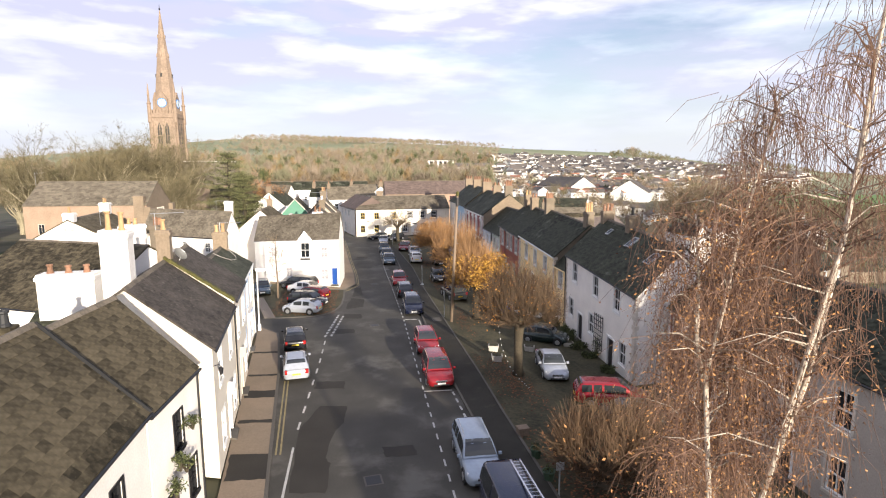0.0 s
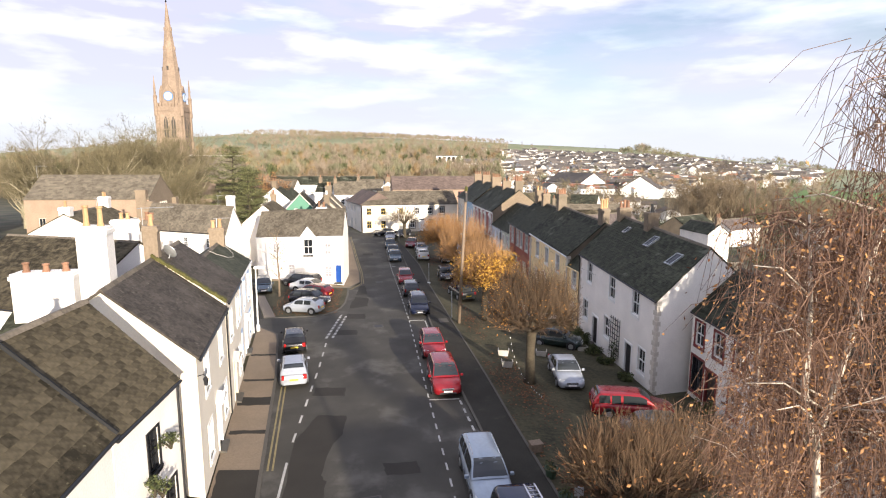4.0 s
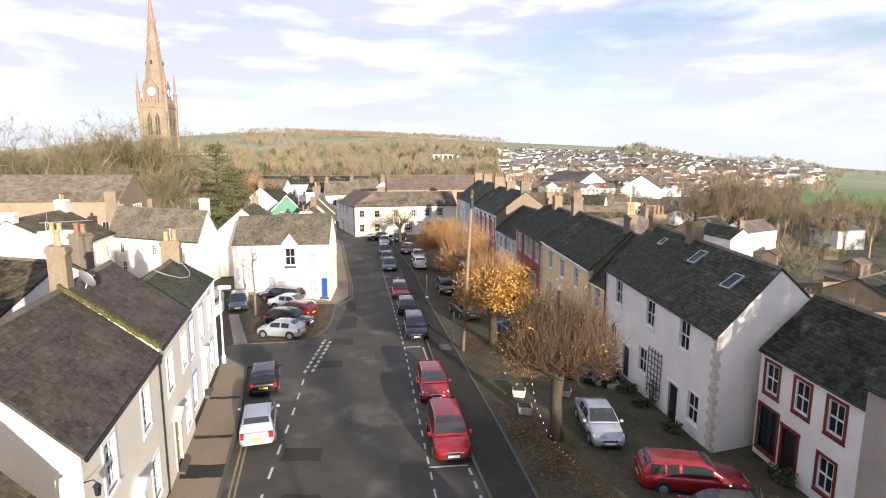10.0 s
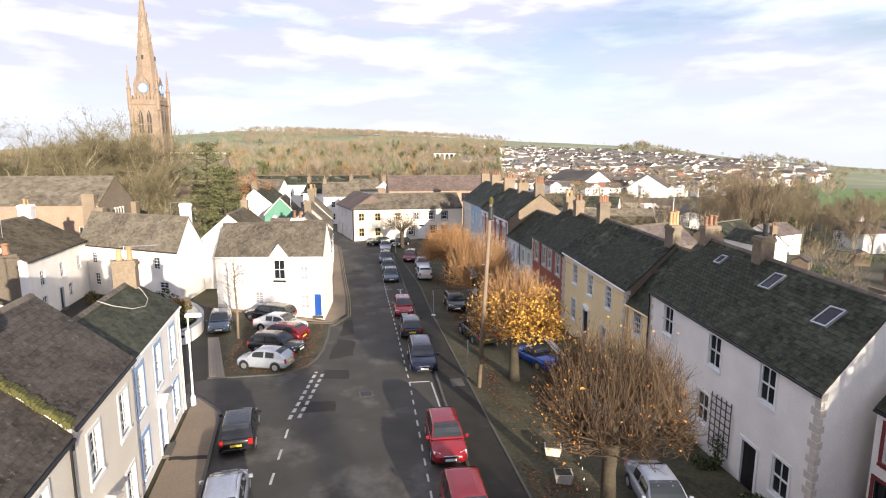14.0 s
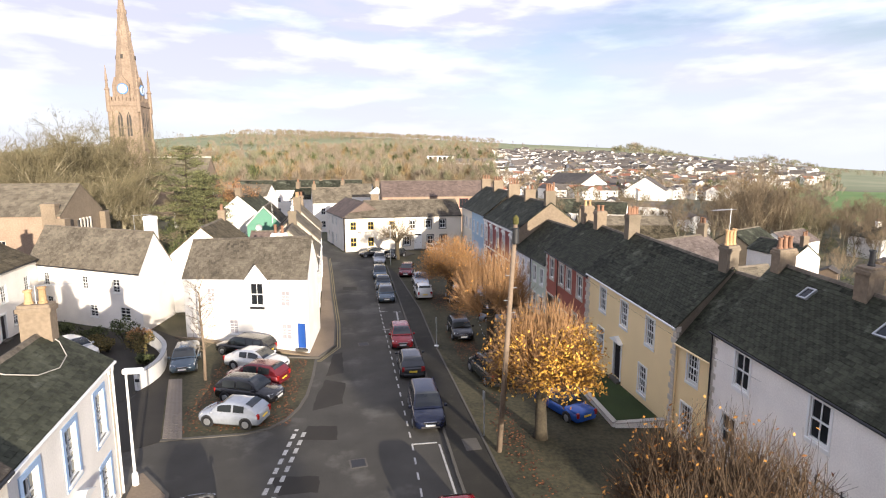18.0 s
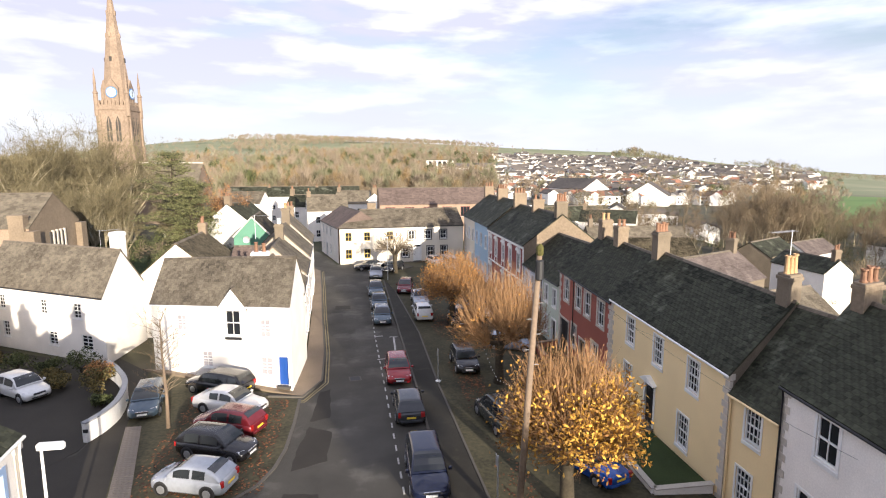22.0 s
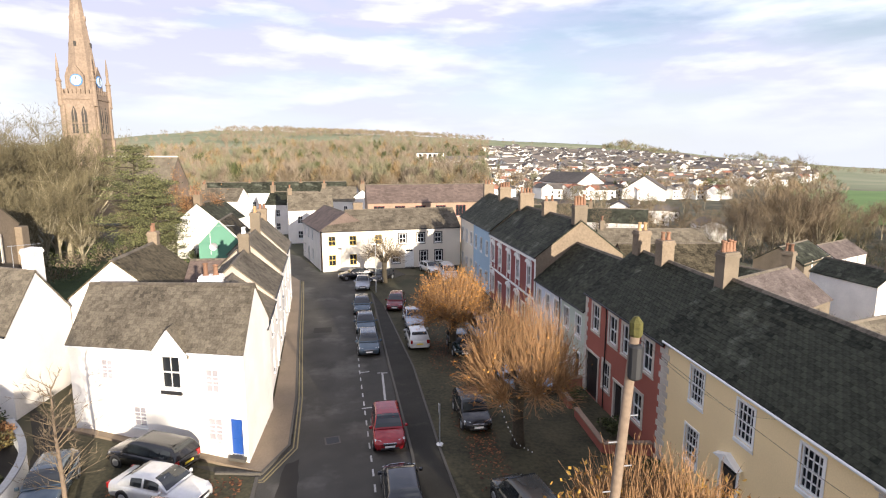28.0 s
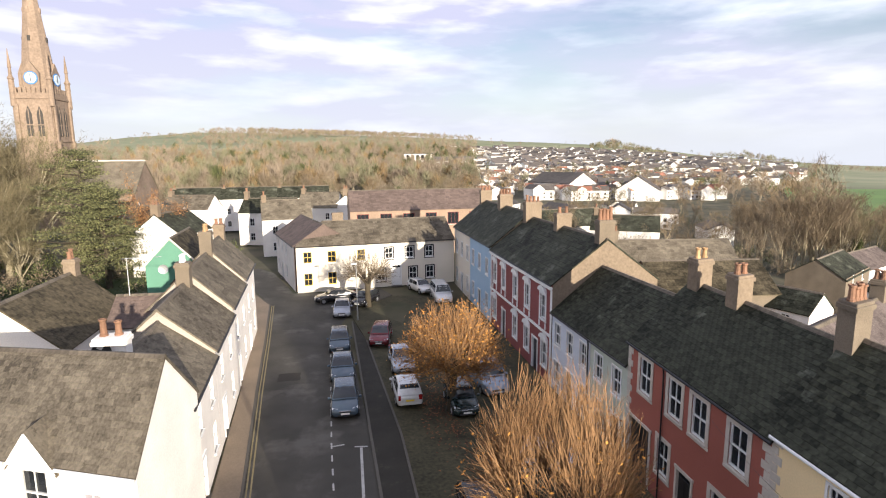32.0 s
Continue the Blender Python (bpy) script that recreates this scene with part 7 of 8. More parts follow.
for k in range(1150):
    x, y = (r9.uniform(34, 150), r9.uniform(-6, 190)) if k < 900 else (r9.uniform(-62, -13), r9.uniform(66, 98))
    if 0 < x < 36 + 0.1 * y and y < 60:
        continue
    if k < 900:
        if r9.random() < 0.5:
            crown(gg, x, y, r9.uniform(1.2, 3.0), 130, r9, 0.52)
        else:
            wood_tree(gd, x, y, r9.uniform(1.8, 4.5), 90, r9, 0.5, 0.006)
    else:
        crown(gy if r9.random() < 0.6 else gu, x, y, r9.uniform(1.2, 3.2), 150, r9, 0.55)
scrub = thing("garden_scrub", pose(0, 0, 0), "brown and green shrubs filling the back gardens", "shrubs", kind="stuff")
part("shrubbery", gd, "twig_far", scrub, kind="stuff")
part("evergreen_shrubbery", gg, "leaf_green", scrub, kind="stuff")
cyard = thing("churchyard_scrub", pose(0, 0, 0), "dark green and brown undergrowth beneath the churchyard trees", "shrubs", kind="stuff")
part("evergreen_shrubbery", gy, "leaf_green", cyard, kind="stuff")
part("shrubbery", gu, "twig_grey", cyard, kind="stuff")
woods = thing("distant_woods", pose(0, 0, 0), "brown bare woods covering the hills", "woods", kind="stuff")
part("woodland", wd, "far_wood", woods, kind="stuff")
part("evergreen_woodland", wg, "leaf_green", woods, kind="stuff")
part("russet_woodland", wr, "far_russet", woods, kind="stuff")
part("olive_woodland", wo, "far_olive", woods, kind="stuff")
part("stem_rank", ws, "far_stem", woods, kind="stuff")

# ---- road markings ----
def dashes(name, line, width, on, off, mat, label, z=0.009):
    """Separate painted dashes along a polyline, each a part of one marking."""
    t = thing(name, pose(0, 0, 0), label, "road marking", "road markings")
    pts = [Vector((x, y, 0)) for x, y in line]
    total = sum((b - a).length for a, b in zip(pts, pts[1:]))

    def at(s):
        for a, b in zip(pts, pts[1:]):
            if s <= (b - a).length:
                return a.lerp(b, s / (b - a).length)
            s -= (b - a).length
        return pts[-1]
    s = 0.0
    while s < total - 0.1:
        a, b = at(s), at(min(total, s + on))
        d = (b - a).normalized()
        n = Vector((-d.y, d.x, 0)) * width / 2
        part("dash" if off else "stripe", Mesh().prism([(p.x, p.y) for p in (a + n, a - n, b - n, b + n)], 0.0, z), mat, t)
        s += on + off
    return t


dashes("bay_line", [(3.6, -24), (3.4, -6), (3.32, 9), (2.95, 22), (2.5, 35), (2.2, 55)], 0.09, 0.6, 0.7, "line_white", "dashed white line along the parking bays")
dashes("lane_line", [(-3.85, -11.5), (-3.5, -1), (-3.45, 4.6)], 0.11, 0.9, 1.15, "line_white", "dashed white line along the west parking strip")
dashes("kerb_dashes", [(5.2, -7.7), (5.4, -12)], 0.12, 0.55, 0.5, "line_white", "short white dashes beside the kerb")
dashes("give_way", [(-3.55, 4.9), (-2.72, 11.6)], 0.2, 0.5, 0.32, "line_white", "double dashed give-way line at the side lane")
dashes("give_way", [(-3.05, 5.0), (-2.25, 11.4)], 0.2, 0.5, 0.32, "line_white", "double dashed give-way line at the side lane")
dashes("bay_end", [(3.4, -7.4), (5.2, -7.45)], 0.1, 9, 0, "line_white", "white bay end line across the parking strip")
dashes("bay_end", [(3.3, 9.1), (4.6, 9.1)], 0.1, 9, 0, "line_white", "white bay end line across the parking strip")
dashes("bay_end", [(2.55, 34.7), (3.2, 34.8)], 0.1, 9, 0, "line_white", "white bay end line across the parking strip")
dashes("bay_end", [(2.55, 28.9), (3.3, 29.0)], 0.1, 9, 0, "line_white", "white bay end line across the parking strip")
dashes("bay_end", [(3.75, 34.45), (4.45, 34.35)], 0.1, 9, 0, "line_white", "white bay end line across the parking strip")
dashes("bay_line", [(4.1, 34.3), (4.0, 28.0)], 0.14, 9, 0, "line_white", "thick white line beside the kerb")
dashes("bay_end", [(4.7, 8.9), (4.85, 3.6)], 0.1, 9, 0, "line_white", "white line beside the kerb")
dashes("edge_line", [(-3.75, -19.5), (-3.85, -13.4)], 0.11, 9, 0, "line_white", "solid white line beside the west pavement")
for o in (0.0, 0.22):
    dashes("yellow_line", [(-4.62 + o, -14), (-5.22 + o, -7.0), (-5.5 + o, -4.4)], 0.09, 20, 0, "line_yellow", "worn double yellow line")
for o in (0.0, 0.2):
    t = thing("yellow_line", pose(0, 0, 0), "worn double yellow line round the corner kerb", "road marking", "road markings")
    part("stripe", strip([(-4.4, 22.25 - o), (-2.3 + 0.5 * o, 22.05 - o), (-1.12 + o, 24.85 - 0.4 * o), (-1.38 + o, 31), (-2.38 + o, 43), (-3.18 + o, 54), (-4.15 + o, 66)], 0.04, 0.0, 0.004), "line_yellow", t)

# ---- asphalt patches and covers ----
def patch(poly, z=0.004, where=0.0, mat="asphalt_patch", label="darker rectangular asphalt repair in the street"):
    r = random.Random(int(100 * (poly[0][0] + 50) + poly[0][1]))
    out = []
    for (ax, ay), (bx, by) in zip(poly, poly[1:] + poly[:1]):
        n = 5
        for k in range(n):
            s = k / n
            out.append((ax + (bx - ax) * s + r.uniform(-0.05, 0.05), ay + (by - ay) * s + r.uniform(-0.05, 0.05)))
    ob = new("asphalt_patch", Mesh().prism(out, where - 0.02, where + z).data("asphalt_patch", mat))
    return tagged(ob, label, "asphalt patch", "asphalt repairs", "structure")


patch([(-3.4, -4.8), (-1.55, -5.0), (-1.6, -6.2), (-3.5, -6.0)])
patch([(-2.9, -8.65), (-1.3, -8.9), (-1.4, -11.0), (-1.9, -12.0), (-2.2, -14.7), (-1.9, -15.2), (-1.95, -17.6), (-3.6, -17.4), (-3.75, -11.3), (-3.3, -10.0)])
patch([(-3.5, 7.1), (-1.15, 6.85), (-1.1, 5.6), (-2.8, 5.6)])
patch([(-2.1, 13.8), (-0.4, 14.5), (-0.3, 17.6), (-1.6, 18.4), (-2.0, 16)])
patch([(-2.4, 10.4), (-0.5, 10.1), (-0.6, 11.7), (-2.2, 11.9)])
patch([(-1.6, 19.0), (-0.5, 19.4), (-0.7, 23.6), (-1.4, 23.2)])
patch([(0.6, -14), (2.2, -14), (2.3, -15), (0.7, -15)])
patch([(-1.4, 44.5), (0.2, 44.5), (0.2, 46), (-1.4, 46)])
for y0, y1 in ((-6.0, -7.1), (-10.1, -10.5), (-13.9, -16.2), (-3.2, -3.5), (1.2, 1.5)):
    patch([(face_l(y0) + 0.12, y0), (face_l(y0) + 2.0, y0 - 0.1), (face_l(y1) + 2.0, y1 - 0.1), (face_l(y1) + 0.12, y1)], 0.004, 0.11, label="dark asphalt trench repair across the pavement")
for x, y in ((0.9, 25.3), (0.6, 7.7), (0.1, -16.9)):
    mh = thing("manhole_cover", pose(x, y, 0.0, 0, 0, 8), "square iron manhole cover set in the road", "manhole cover", "manhole covers")
    part("frame", Mesh().box(-0.42, -0.42, -0.05, 0.42, 0.42, 0.006, 0.01), "kerb", mh)
    part("lid", Mesh().box(-0.34, -0.34, -0.05, 0.34, 0.34, 0.012, 0.01), "plastic", mh)

# ---- gardens and low walls on the east side ----
gz = -0.45
lawn = Mesh().prism([(15.0, 17.3), (14.8, 10.2), (17.7, 10.2), (17.7, 17.3)], gz - 0.3, gz + 0.16)
setting("lawn", lawn, "lawn", "clipped front lawn before the yellow house", "lawn")
lw = thing("low_wall", pose(0, 0, 0), "low white-topped garden wall round the lawn", "wall")
part("wall", strip([(15.0, 17.4), (14.8, 10.1), (17.75, 10.1)], 0.12, gz - 0.4, gz + 0.3), "render_white", lw)
part("coping", strip([(15.0, 17.45), (14.8, 10.05), (17.75, 10.05)], 0.16, gz + 0.3, gz + 0.36), "concrete", lw)
gz = -0.85
bw = thing("brick_wall", pose(0, 0, 0), "low red garden wall before the red house", "wall")
part("wall", strip([(18.0, 31.2), (15.7, 30.6), (15.5, 27.6)], 0.12, gz - 0.4, gz + 0.95), "render_red", bw)
part("wall", strip([(15.45, 26.6), (15.2, 22.4), (17.75, 22.0)], 0.12, gz - 0.4, gz + 0.95), "render_red", bw)
part("coping", strip([(18.0, 31.2), (15.7, 30.6), (15.5, 27.6)], 0.16, gz + 0.95, gz + 1.02), "pinkstone", bw)
part("coping", strip([(15.45, 26.6), (15.2, 22.4), (17.75, 22.0)], 0.16, gz + 0.95, gz + 1.02), "pinkstone", bw)


def bush(x, y, z, rx, rh, seed, mat="leaf_green", n=700, size=0.09, label="rounded evergreen bush", stems=True, group="bushes"):
    """A shrub: stems and a loose mass of leaves with an uneven outline."""
    r = random.Random(seed)
    t = thing("bush", pose(x, y, z), label, "bush", group)
    st, lf = Mesh(), Mesh()
    lobes = [(Vector((r.gauss(0, rx * 0.4), r.gauss(0, rx * 0.4), rh * r.uniform(0.35, 0.75))), rx * r.uniform(0.35, 0.6)) for _ in range(7)]
    for c, q in lobes:
        st.tube([(0, 0, -0.1), c * 0.5, c], [0.04, 0.03, 0.01], 4)
        for k in range(n // 7):
            d = Vector((r.gauss(0, 1), r.gauss(0, 1), r.gauss(0, 1))).normalized() * q * r.uniform(0.7, 1.05)
            leaf_cloud(lf, [c + Vector((d.x, d.y, d.z * rh / rx * 0.6))], r, 1, size, 0.04)
    part("branchwork", st, "bark", t)
    part("foliage", lf, mat, t, kind="stuff")
    return t


for k, (x, y, rx, rh) in enumerate(((17.0, 4.2, 0.6, 1.3), (17.1, 2.6, 0.5, 1.2), (16.7, 0.6, 0.7, 0.8), (16.9, -1.6, 0.6, 0.7), (16.9, -4.6, 0.5, 0.7), (17.2, 6.9, 0.4, 1.1), (17.0, 20.6, 0.6, 0.9), (16.6, 29.3, 0.8, 1.0), (16.7, 24.6, 0.8, 1.1), (19.6, -9.5, 0.6, 0.9))):
    bush(x, y, land(x, y), rx, rh, 800 + k, label="dark green shrub against the house front")
# yard behind the curved wall
for k, (x, y, rx, rh, mt) in enumerate(((-18.1, 28.6, 1.0, 2.1, "leaf_green"), (-15.8, 25.2, 1.1, 1.9, "leaf_olive"), (-18.5, 26.4, 0.8, 1.0, "leaf_olive"), (-21.0, 29.4, 1.0, 1.2, "leaf_green"), (-16.6, 27.4, 0.9, 1.5, "leaf_rust"), (-20.6, 20.0, 1.0, 1.2, "leaf_rust"),
                                        (-23.4, 30.4, 1.1, 1.3, "leaf_green"), (-25.8, 32.2, 1.1, 1.2, "leaf_olive"), (-14.6, 23.0, 0.6, 0.9, "leaf_green"), (-19.8, 28.2, 0.8, 1.0, "leaf_olive"))):
    bush(x, y, 0, rx, rh, 830 + k, mt, 900, 0.1, label="garden shrub in the yard behind the curved wall", group="garden shrubs")
setting("yard", sheet([(-13.3, 17.4), (-12.9, 21.5), (-15.0, 26.6), (-17.0, 30.0), (-30, 37), (-30, 14), (-16, 12)], 0.02), "asphalt_patch", "dark yard behind the curved wall", "yard")

# hanging plants on the white cottage
for k, (y, z) in enumerate(((-19.0, 4.1), (-20.6, 3.3), (-21.2, 2.6), (-20.0, 2.9))):
    b = bush(-6.75, y, z, 0.35, 0.6, 860 + k, "leaf_green", 260, 0.06, label="flowering hanging plant on the cottage wall", group="wall plants")

# ---- trellis on the white house ----
tr_ = thing("trellis", pose(17.7, -1.0, 0.1, 0, 0, -90), "dark wooden trellis on the white house front", "trellis")
for k in range(5):
    part("slat", Mesh().box(-0.75 + 0.37 * k, 0, -0.2, -0.71 + 0.37 * k, 0.03, 2.6), "plastic", tr_)
for k in range(8):
    part("slat", Mesh().box(-0.78, -0.03, -0.1 + 0.36 * k, 0.8, 0, -0.06 + 0.36 * k), "plastic", tr_)
bush(17.45, -1.3, land(17.4, -1), 0.5, 1.9, 870, "leaf_green", 350, 0.06, label="climbing plant at the trellis")

# ---- satellite dish and aerials ----
sd = thing("satellite_dish", pose(-10.9, -6.3, 8.9, 0, 0, 150), "grey satellite dish fixed to a chimney stack", "satellite dish")
part("dish", Mesh().lathe(0, 0, [(0.02, 0.0), (0.25, 0.03), (0.42, 0.1), (0.43, 0.12), (0.25, 0.06), (0.02, 0.03)], 18), "galv", sd).matrix_basis = pose(0, 0, 0, 62)
part("arm", Mesh().tube([(0, 0.0, -0.35), (0, -0.1, -0.1), (0, -0.45, 0.15)], [0.025, 0.02, 0.015], 5), "galv", sd)


def aerial(x, y, z, h, turn):
    a = thing("tv_aerial", pose(x, y, z, 0, 0, turn), "thin metal television aerial on a mast", "aerial", "aerials")
    part("mast", Mesh().tube([(0, 0, -0.4), (0, 0, h)], [0.02, 0.018], 5), "galv", a)
    part("boom", Mesh().tube([(-0.2, 0, h - 0.05), (1.6, 0, h - 0.05)], [0.015, 0.015], 4), "galv", a)
    for k in range(9):
        part("rod", Mesh().tube([(0.2 * k - 0.15, -0.25, h - 0.05), (0.2 * k - 0.15, 0.25, h - 0.05)], [0.008, 0.008], 3), "galv", a)


aerial(-12.0, -6.6, 10.5, 0.9, 30), aerial(-11.6, 5.85, 8.7, 0.9, 15), aerial(-29.0, 25.0, 8.0, 2.0, -10), aerial(-19.5, 36.0, 8.0, 1.6, 40), aerial(-7.4, 36.4, 9.0, 1.6, 10), aerial(21.7, 11.2, 10.8, 0.9, 200), aerial(-54, 60, 11.5, 1.6, 0)

# ---- more of the town behind the west side ----
TW2 = dict(nx=2, ny=3)
house("white house behind the terrace with a mossy slate roof", west(-27.0, 24.3, 6.6), 12.6, 9.5, 5.5, 8.2, "render_white", "slate_moss", windows=[(2.5, 3.0, 0.9, 1.4, TW2), (6.5, 3.0, 0.9, 1.4, TW2), (10.5, 3.0, 0.9, 1.4, TW2), (2.5, 0.8, 0.9, 1.3, TW2), (8.0, 0.8, 0.9, 1.3, TW2)],
      doors=[(5.8, 0.1, 0.9, 2.0, {})], chimneys=[dict(u=12.0, v=4.7, z0=7.0, z1=9.4, w=1.1, d=1.1, pots=2, mat="render_white", pot="pot_buff"), dict(u=0.5, v=4.7, z0=7.0, z1=9.0, w=1.0, d=1.0, pots=1, mat="render_white", pot="pot_buff")], seed=81, near=False, group="back houses")
house("old white house with a wide mossy slate roof", pose(-27.5, -0.8, 0, 0, 0, -24), 11.5, 11.0, 5.3, 8.6, "render_white", "slate_moss", windows=[(4.5, 3.0, 0.9, 1.3, BK), (8.8, 3.0, 0.9, 1.3, BK)], seed=82, group="back houses",
      chimneys=[dict(u=6.2, v=9.5, z0=6.2, z1=9.6, w=1.3, d=1.3, pots=2, mat="render_white", pot="pot_buff"), dict(u=10.6, v=7.4, z0=6.2, z1=9.9, w=0.8, d=1.2, pots=2, mat="roughcast")])
bs = house("white back wing with a broad rendered stack", pose(-16.6, -11.4, 0, 0, 0, 4), 4.6, 4.0, 6.0, 7.0, "render_white", "slate", seed=83, group="back wings", gutter="", chimneys=[dict(u=1.7, v=1.0, z0=5.5, z1=8.7, w=2.6, d=1.0, pots=3, mat="render_white", pot="pot_clay", tall=0.45)])
house("low outhouse with ridged dark roof behind the terrace", west(-14.6, -11.0, 6.6), 9.0, 5.0, 4.2, 5.6, "render_cream", "slate", seed=84, group="back wings", gutter="")
house("slate-roofed house at the edge of the town", pose(-66.0, 30.0, 0, 0, 0, -20), 14.0, 8.0, 5.6, 8.6, "render_white", "slate_grey", seed=87, near=False, group="back houses", gutter="")
house("stone building beside the church hall", pose(-84.0, 58.0, 0, 0, 0, -15), 15.0, 9.0, 6.6, 9.8, "pinkstone", "slate", seed=88, near=False, group="back houses", gutter="", chimneys=[dict(u=1.0, v=4.0, z0=8, z1=12, w=1.0, d=1.4, pots=3, mat="stone")])

# unseen house added behind the start, sized to cast the shadow edge on the road
house("unseen white house added behind the start to shade the street", pose(12.4, -60.0, 0), 12.0, 8.0, 7.2, 8.8, "render_white", "slate", windows=[(2.5, 1.0, 1.0, 1.5, TW2), (9.0, 1.0, 1.0, 1.5, TW2), (2.5, 4.2, 1.0, 1.5, TW2), (9.0, 4.2, 1.0, 1.5, TW2)], seed=991, near=False, gutter="", group="back houses")

# ---- back buildings on the east side ----
east_back = [(26.6, 25.4, -1.5, 26, 10.2, 5.4, 6.7, 8.7, "roughcast", "slate_plum", "plum-slated outbuilding behind the terrace"), (26.5, 19.5, -1.5, 14, 10, 6, 4.8, 7.0, "roughcast", "slate_grey", "low mossy-roofed outbuilding behind the yellow house"),
             (38.8, 49.3, -2.0, -72, 6.4, 3.7, 4.6, 6.1, "render_white", "slate", "white-gabled outbuilding among the gardens"), (55.5, 40.7, -2.3, 90, 8.0, 3.6, 5.2, 6.6, "render_white", "slate", "white-gabled outbuilding with a slate roof in the back gardens"), (75.2, 68.3, -4.6, 24, 11.0, 6.0, 4.4, 6.3, "render_white", "slate_plum", "low white house with a brown roof in the gardens"),
             (41.0, 84.0, -2.0, -30, 10, 7, 6.6, 8.6, "render_white", "slate", "white house beyond the terrace backs"), (34.0, 62.0, -2.0, -10, 14, 7, 5.2, 7.8, "roughcast", "slate_grey", "grey-roofed back building behind the terrace"),
             (30.0, 48.0, -2.0, -8, 11, 7, 5.6, 8.0, "roughcast", "slate_moss", "mossy-roofed back wing behind the terrace"), (58.0, 56.0, -2.2, 30, 10, 6, 4.0, 6.0, "roughcast", "slate", "roughcast outbuilding in the back gardens"),
             (29.0, 9.5, -1.5, 4, 9, 6, 3.4, 5.2, "roughcast", "slate_grey", "back wing of the white house"), (50.0, 14.0, -2.2, 25, 9, 6, 3.0, 4.6, "roughcast", "slate", "white outhouse in the gardens"), (36.0, 98.0, -2.0, 8, 16, 7, 5.2, 8, "render_cream", "slate", "cream terrace beyond the bend")]
for k, (x, y, z, tn, L, D, ev, rg, wm, rm, lb) in enumerate(east_back):
    house(lb, pose(x, y, z, 0, 0, tn), L, D, ev, rg, wm, rm, seed=900 + k, near=False, gutter="", group="back buildings", windows=[(L * 0.3, 3.2, 0.8, 1.1, TW2), (L * 0.7, 3.2, 0.8, 1.1, TW2)],
          chimneys=[dict(u=L - 0.7 if k == 0 else 0.6, v=D / 2, z0=rg - 1.2, z1=rg + 1.2, w=0.7, d=1.0, pots=2, mat="stone" if k % 2 else "roughcast")] if k in (0, 3, 5, 6) else [])

house("hipped white house among the valley gardens", pose(113.5, 80.0, -7.0, 0, 0, 90), 8.0, 7.0, 5.4, 7.6, "render_white", "slate", seed=931, near=False, gutter="", group="back buildings", hip=3.4, chimneys=[dict(u=4.6, v=3.5, z0=7.0, z1=8.8, w=0.7, d=0.9, pots=2, mat="render_white")])
for x, y, tn in ((66.0, 50.0, 40), (72.0, 40.0, 20), (84.0, 58.0, 60)):
    sd_ = thing("garden_shed", pose(x, y, land(x, y), 0, 0, tn), "small brown timber shed in the back gardens", "shed", "garden sheds")
    part("wall", Mesh().solid([(-1.5, -1.1, -0.4), (1.5, -1.1, -0.4), (1.5, 1.1, -0.4), (-1.5, 1.1, -0.4), (-1.5, -1.1, 1.9), (1.5, -1.1, 1.9), (1.5, 1.1, 1.9), (-1.5, 1.1, 1.9), (-1.5, 0, 2.5), (1.5, 0, 2.5)], [(0, 1, 5, 4), (2, 3, 7, 6), (1, 2, 6, 9, 5), (3, 0, 4, 8, 7)]), "pole_wood", sd_)
    for sy in (-1, 1):
        q = [(-1.65, 0, 2.56), (1.65, 0, 2.56), (1.65, 1.25 * sy, 1.88), (-1.65, 1.25 * sy, 1.88)]
        part("roof", Mesh().solid(q + [(a, b, c + 0.06) for a, b, c in q], [(0, 1, 2, 3), (7, 6, 5, 4), (0, 4, 5, 1), (1, 5, 6, 2), (2, 6, 7, 3), (3, 7, 4, 0)]), "far_roof", sd_)
    part("door", Mesh().box(-0.4, -1.14, 0, 0.4, -1.09, 1.75, 0.01), "interior", sd_, "dark plank door")

# garden walls and hedges among the east backs
for k in range(9):
    x, y = 34 + 4.2 * k, 8 + 7 * ((k * 5) % 4)
    w_ = thing("garden_wall", pose(x, y, land(x, y), 0, 0, rng.choice((-8, 82))), "old stone garden wall between the back gardens", "wall", "garden walls")
    part("wall", Mesh().box(0, -0.2, -0.5, rng.uniform(8, 14), 0.2, 1.5, 0.05), "stone", w_)
    bush(x + 2, y + 2, land(x, y), 1.3, 1.6, 1000 + k, "leaf_green", 500, 0.16, label="overgrown shrub in the back gardens", group="garden shrubs")

# ---- car park tree and cobbled strip ----
t_ = thing("tree", pose(-9.5, 19.4, 0.03), "slender bare young tree in the car park", "tree")
rj = random.Random(77)
st, br = Mesh(), Mesh()
st.tube([(0, 0, -0.1), (0.05, 0, 2.0), (-0.05, 0.05, 4.2), (0.0, 0.0, 6.4)], [0.12, 0.09, 0.06, 0.02], 8)
for k in range(44):
    h = rj.uniform(1.9, 6.3)
    a = rj.uniform(0, 2 * math.pi)
    sprig(br, (0, 0, h), (math.cos(a), math.sin(a), rj.uniform(0.3, 1.0)), rj.uniform(0.9, 1.7) * (1.2 - h / 9), 0.024, rj, 2, 0.4, 3, fat=0.009)
part("trunk", st, "pole_wood", t_, smooth=True)
part("branchwork", br, "twig_far", t_, kind="stuff")

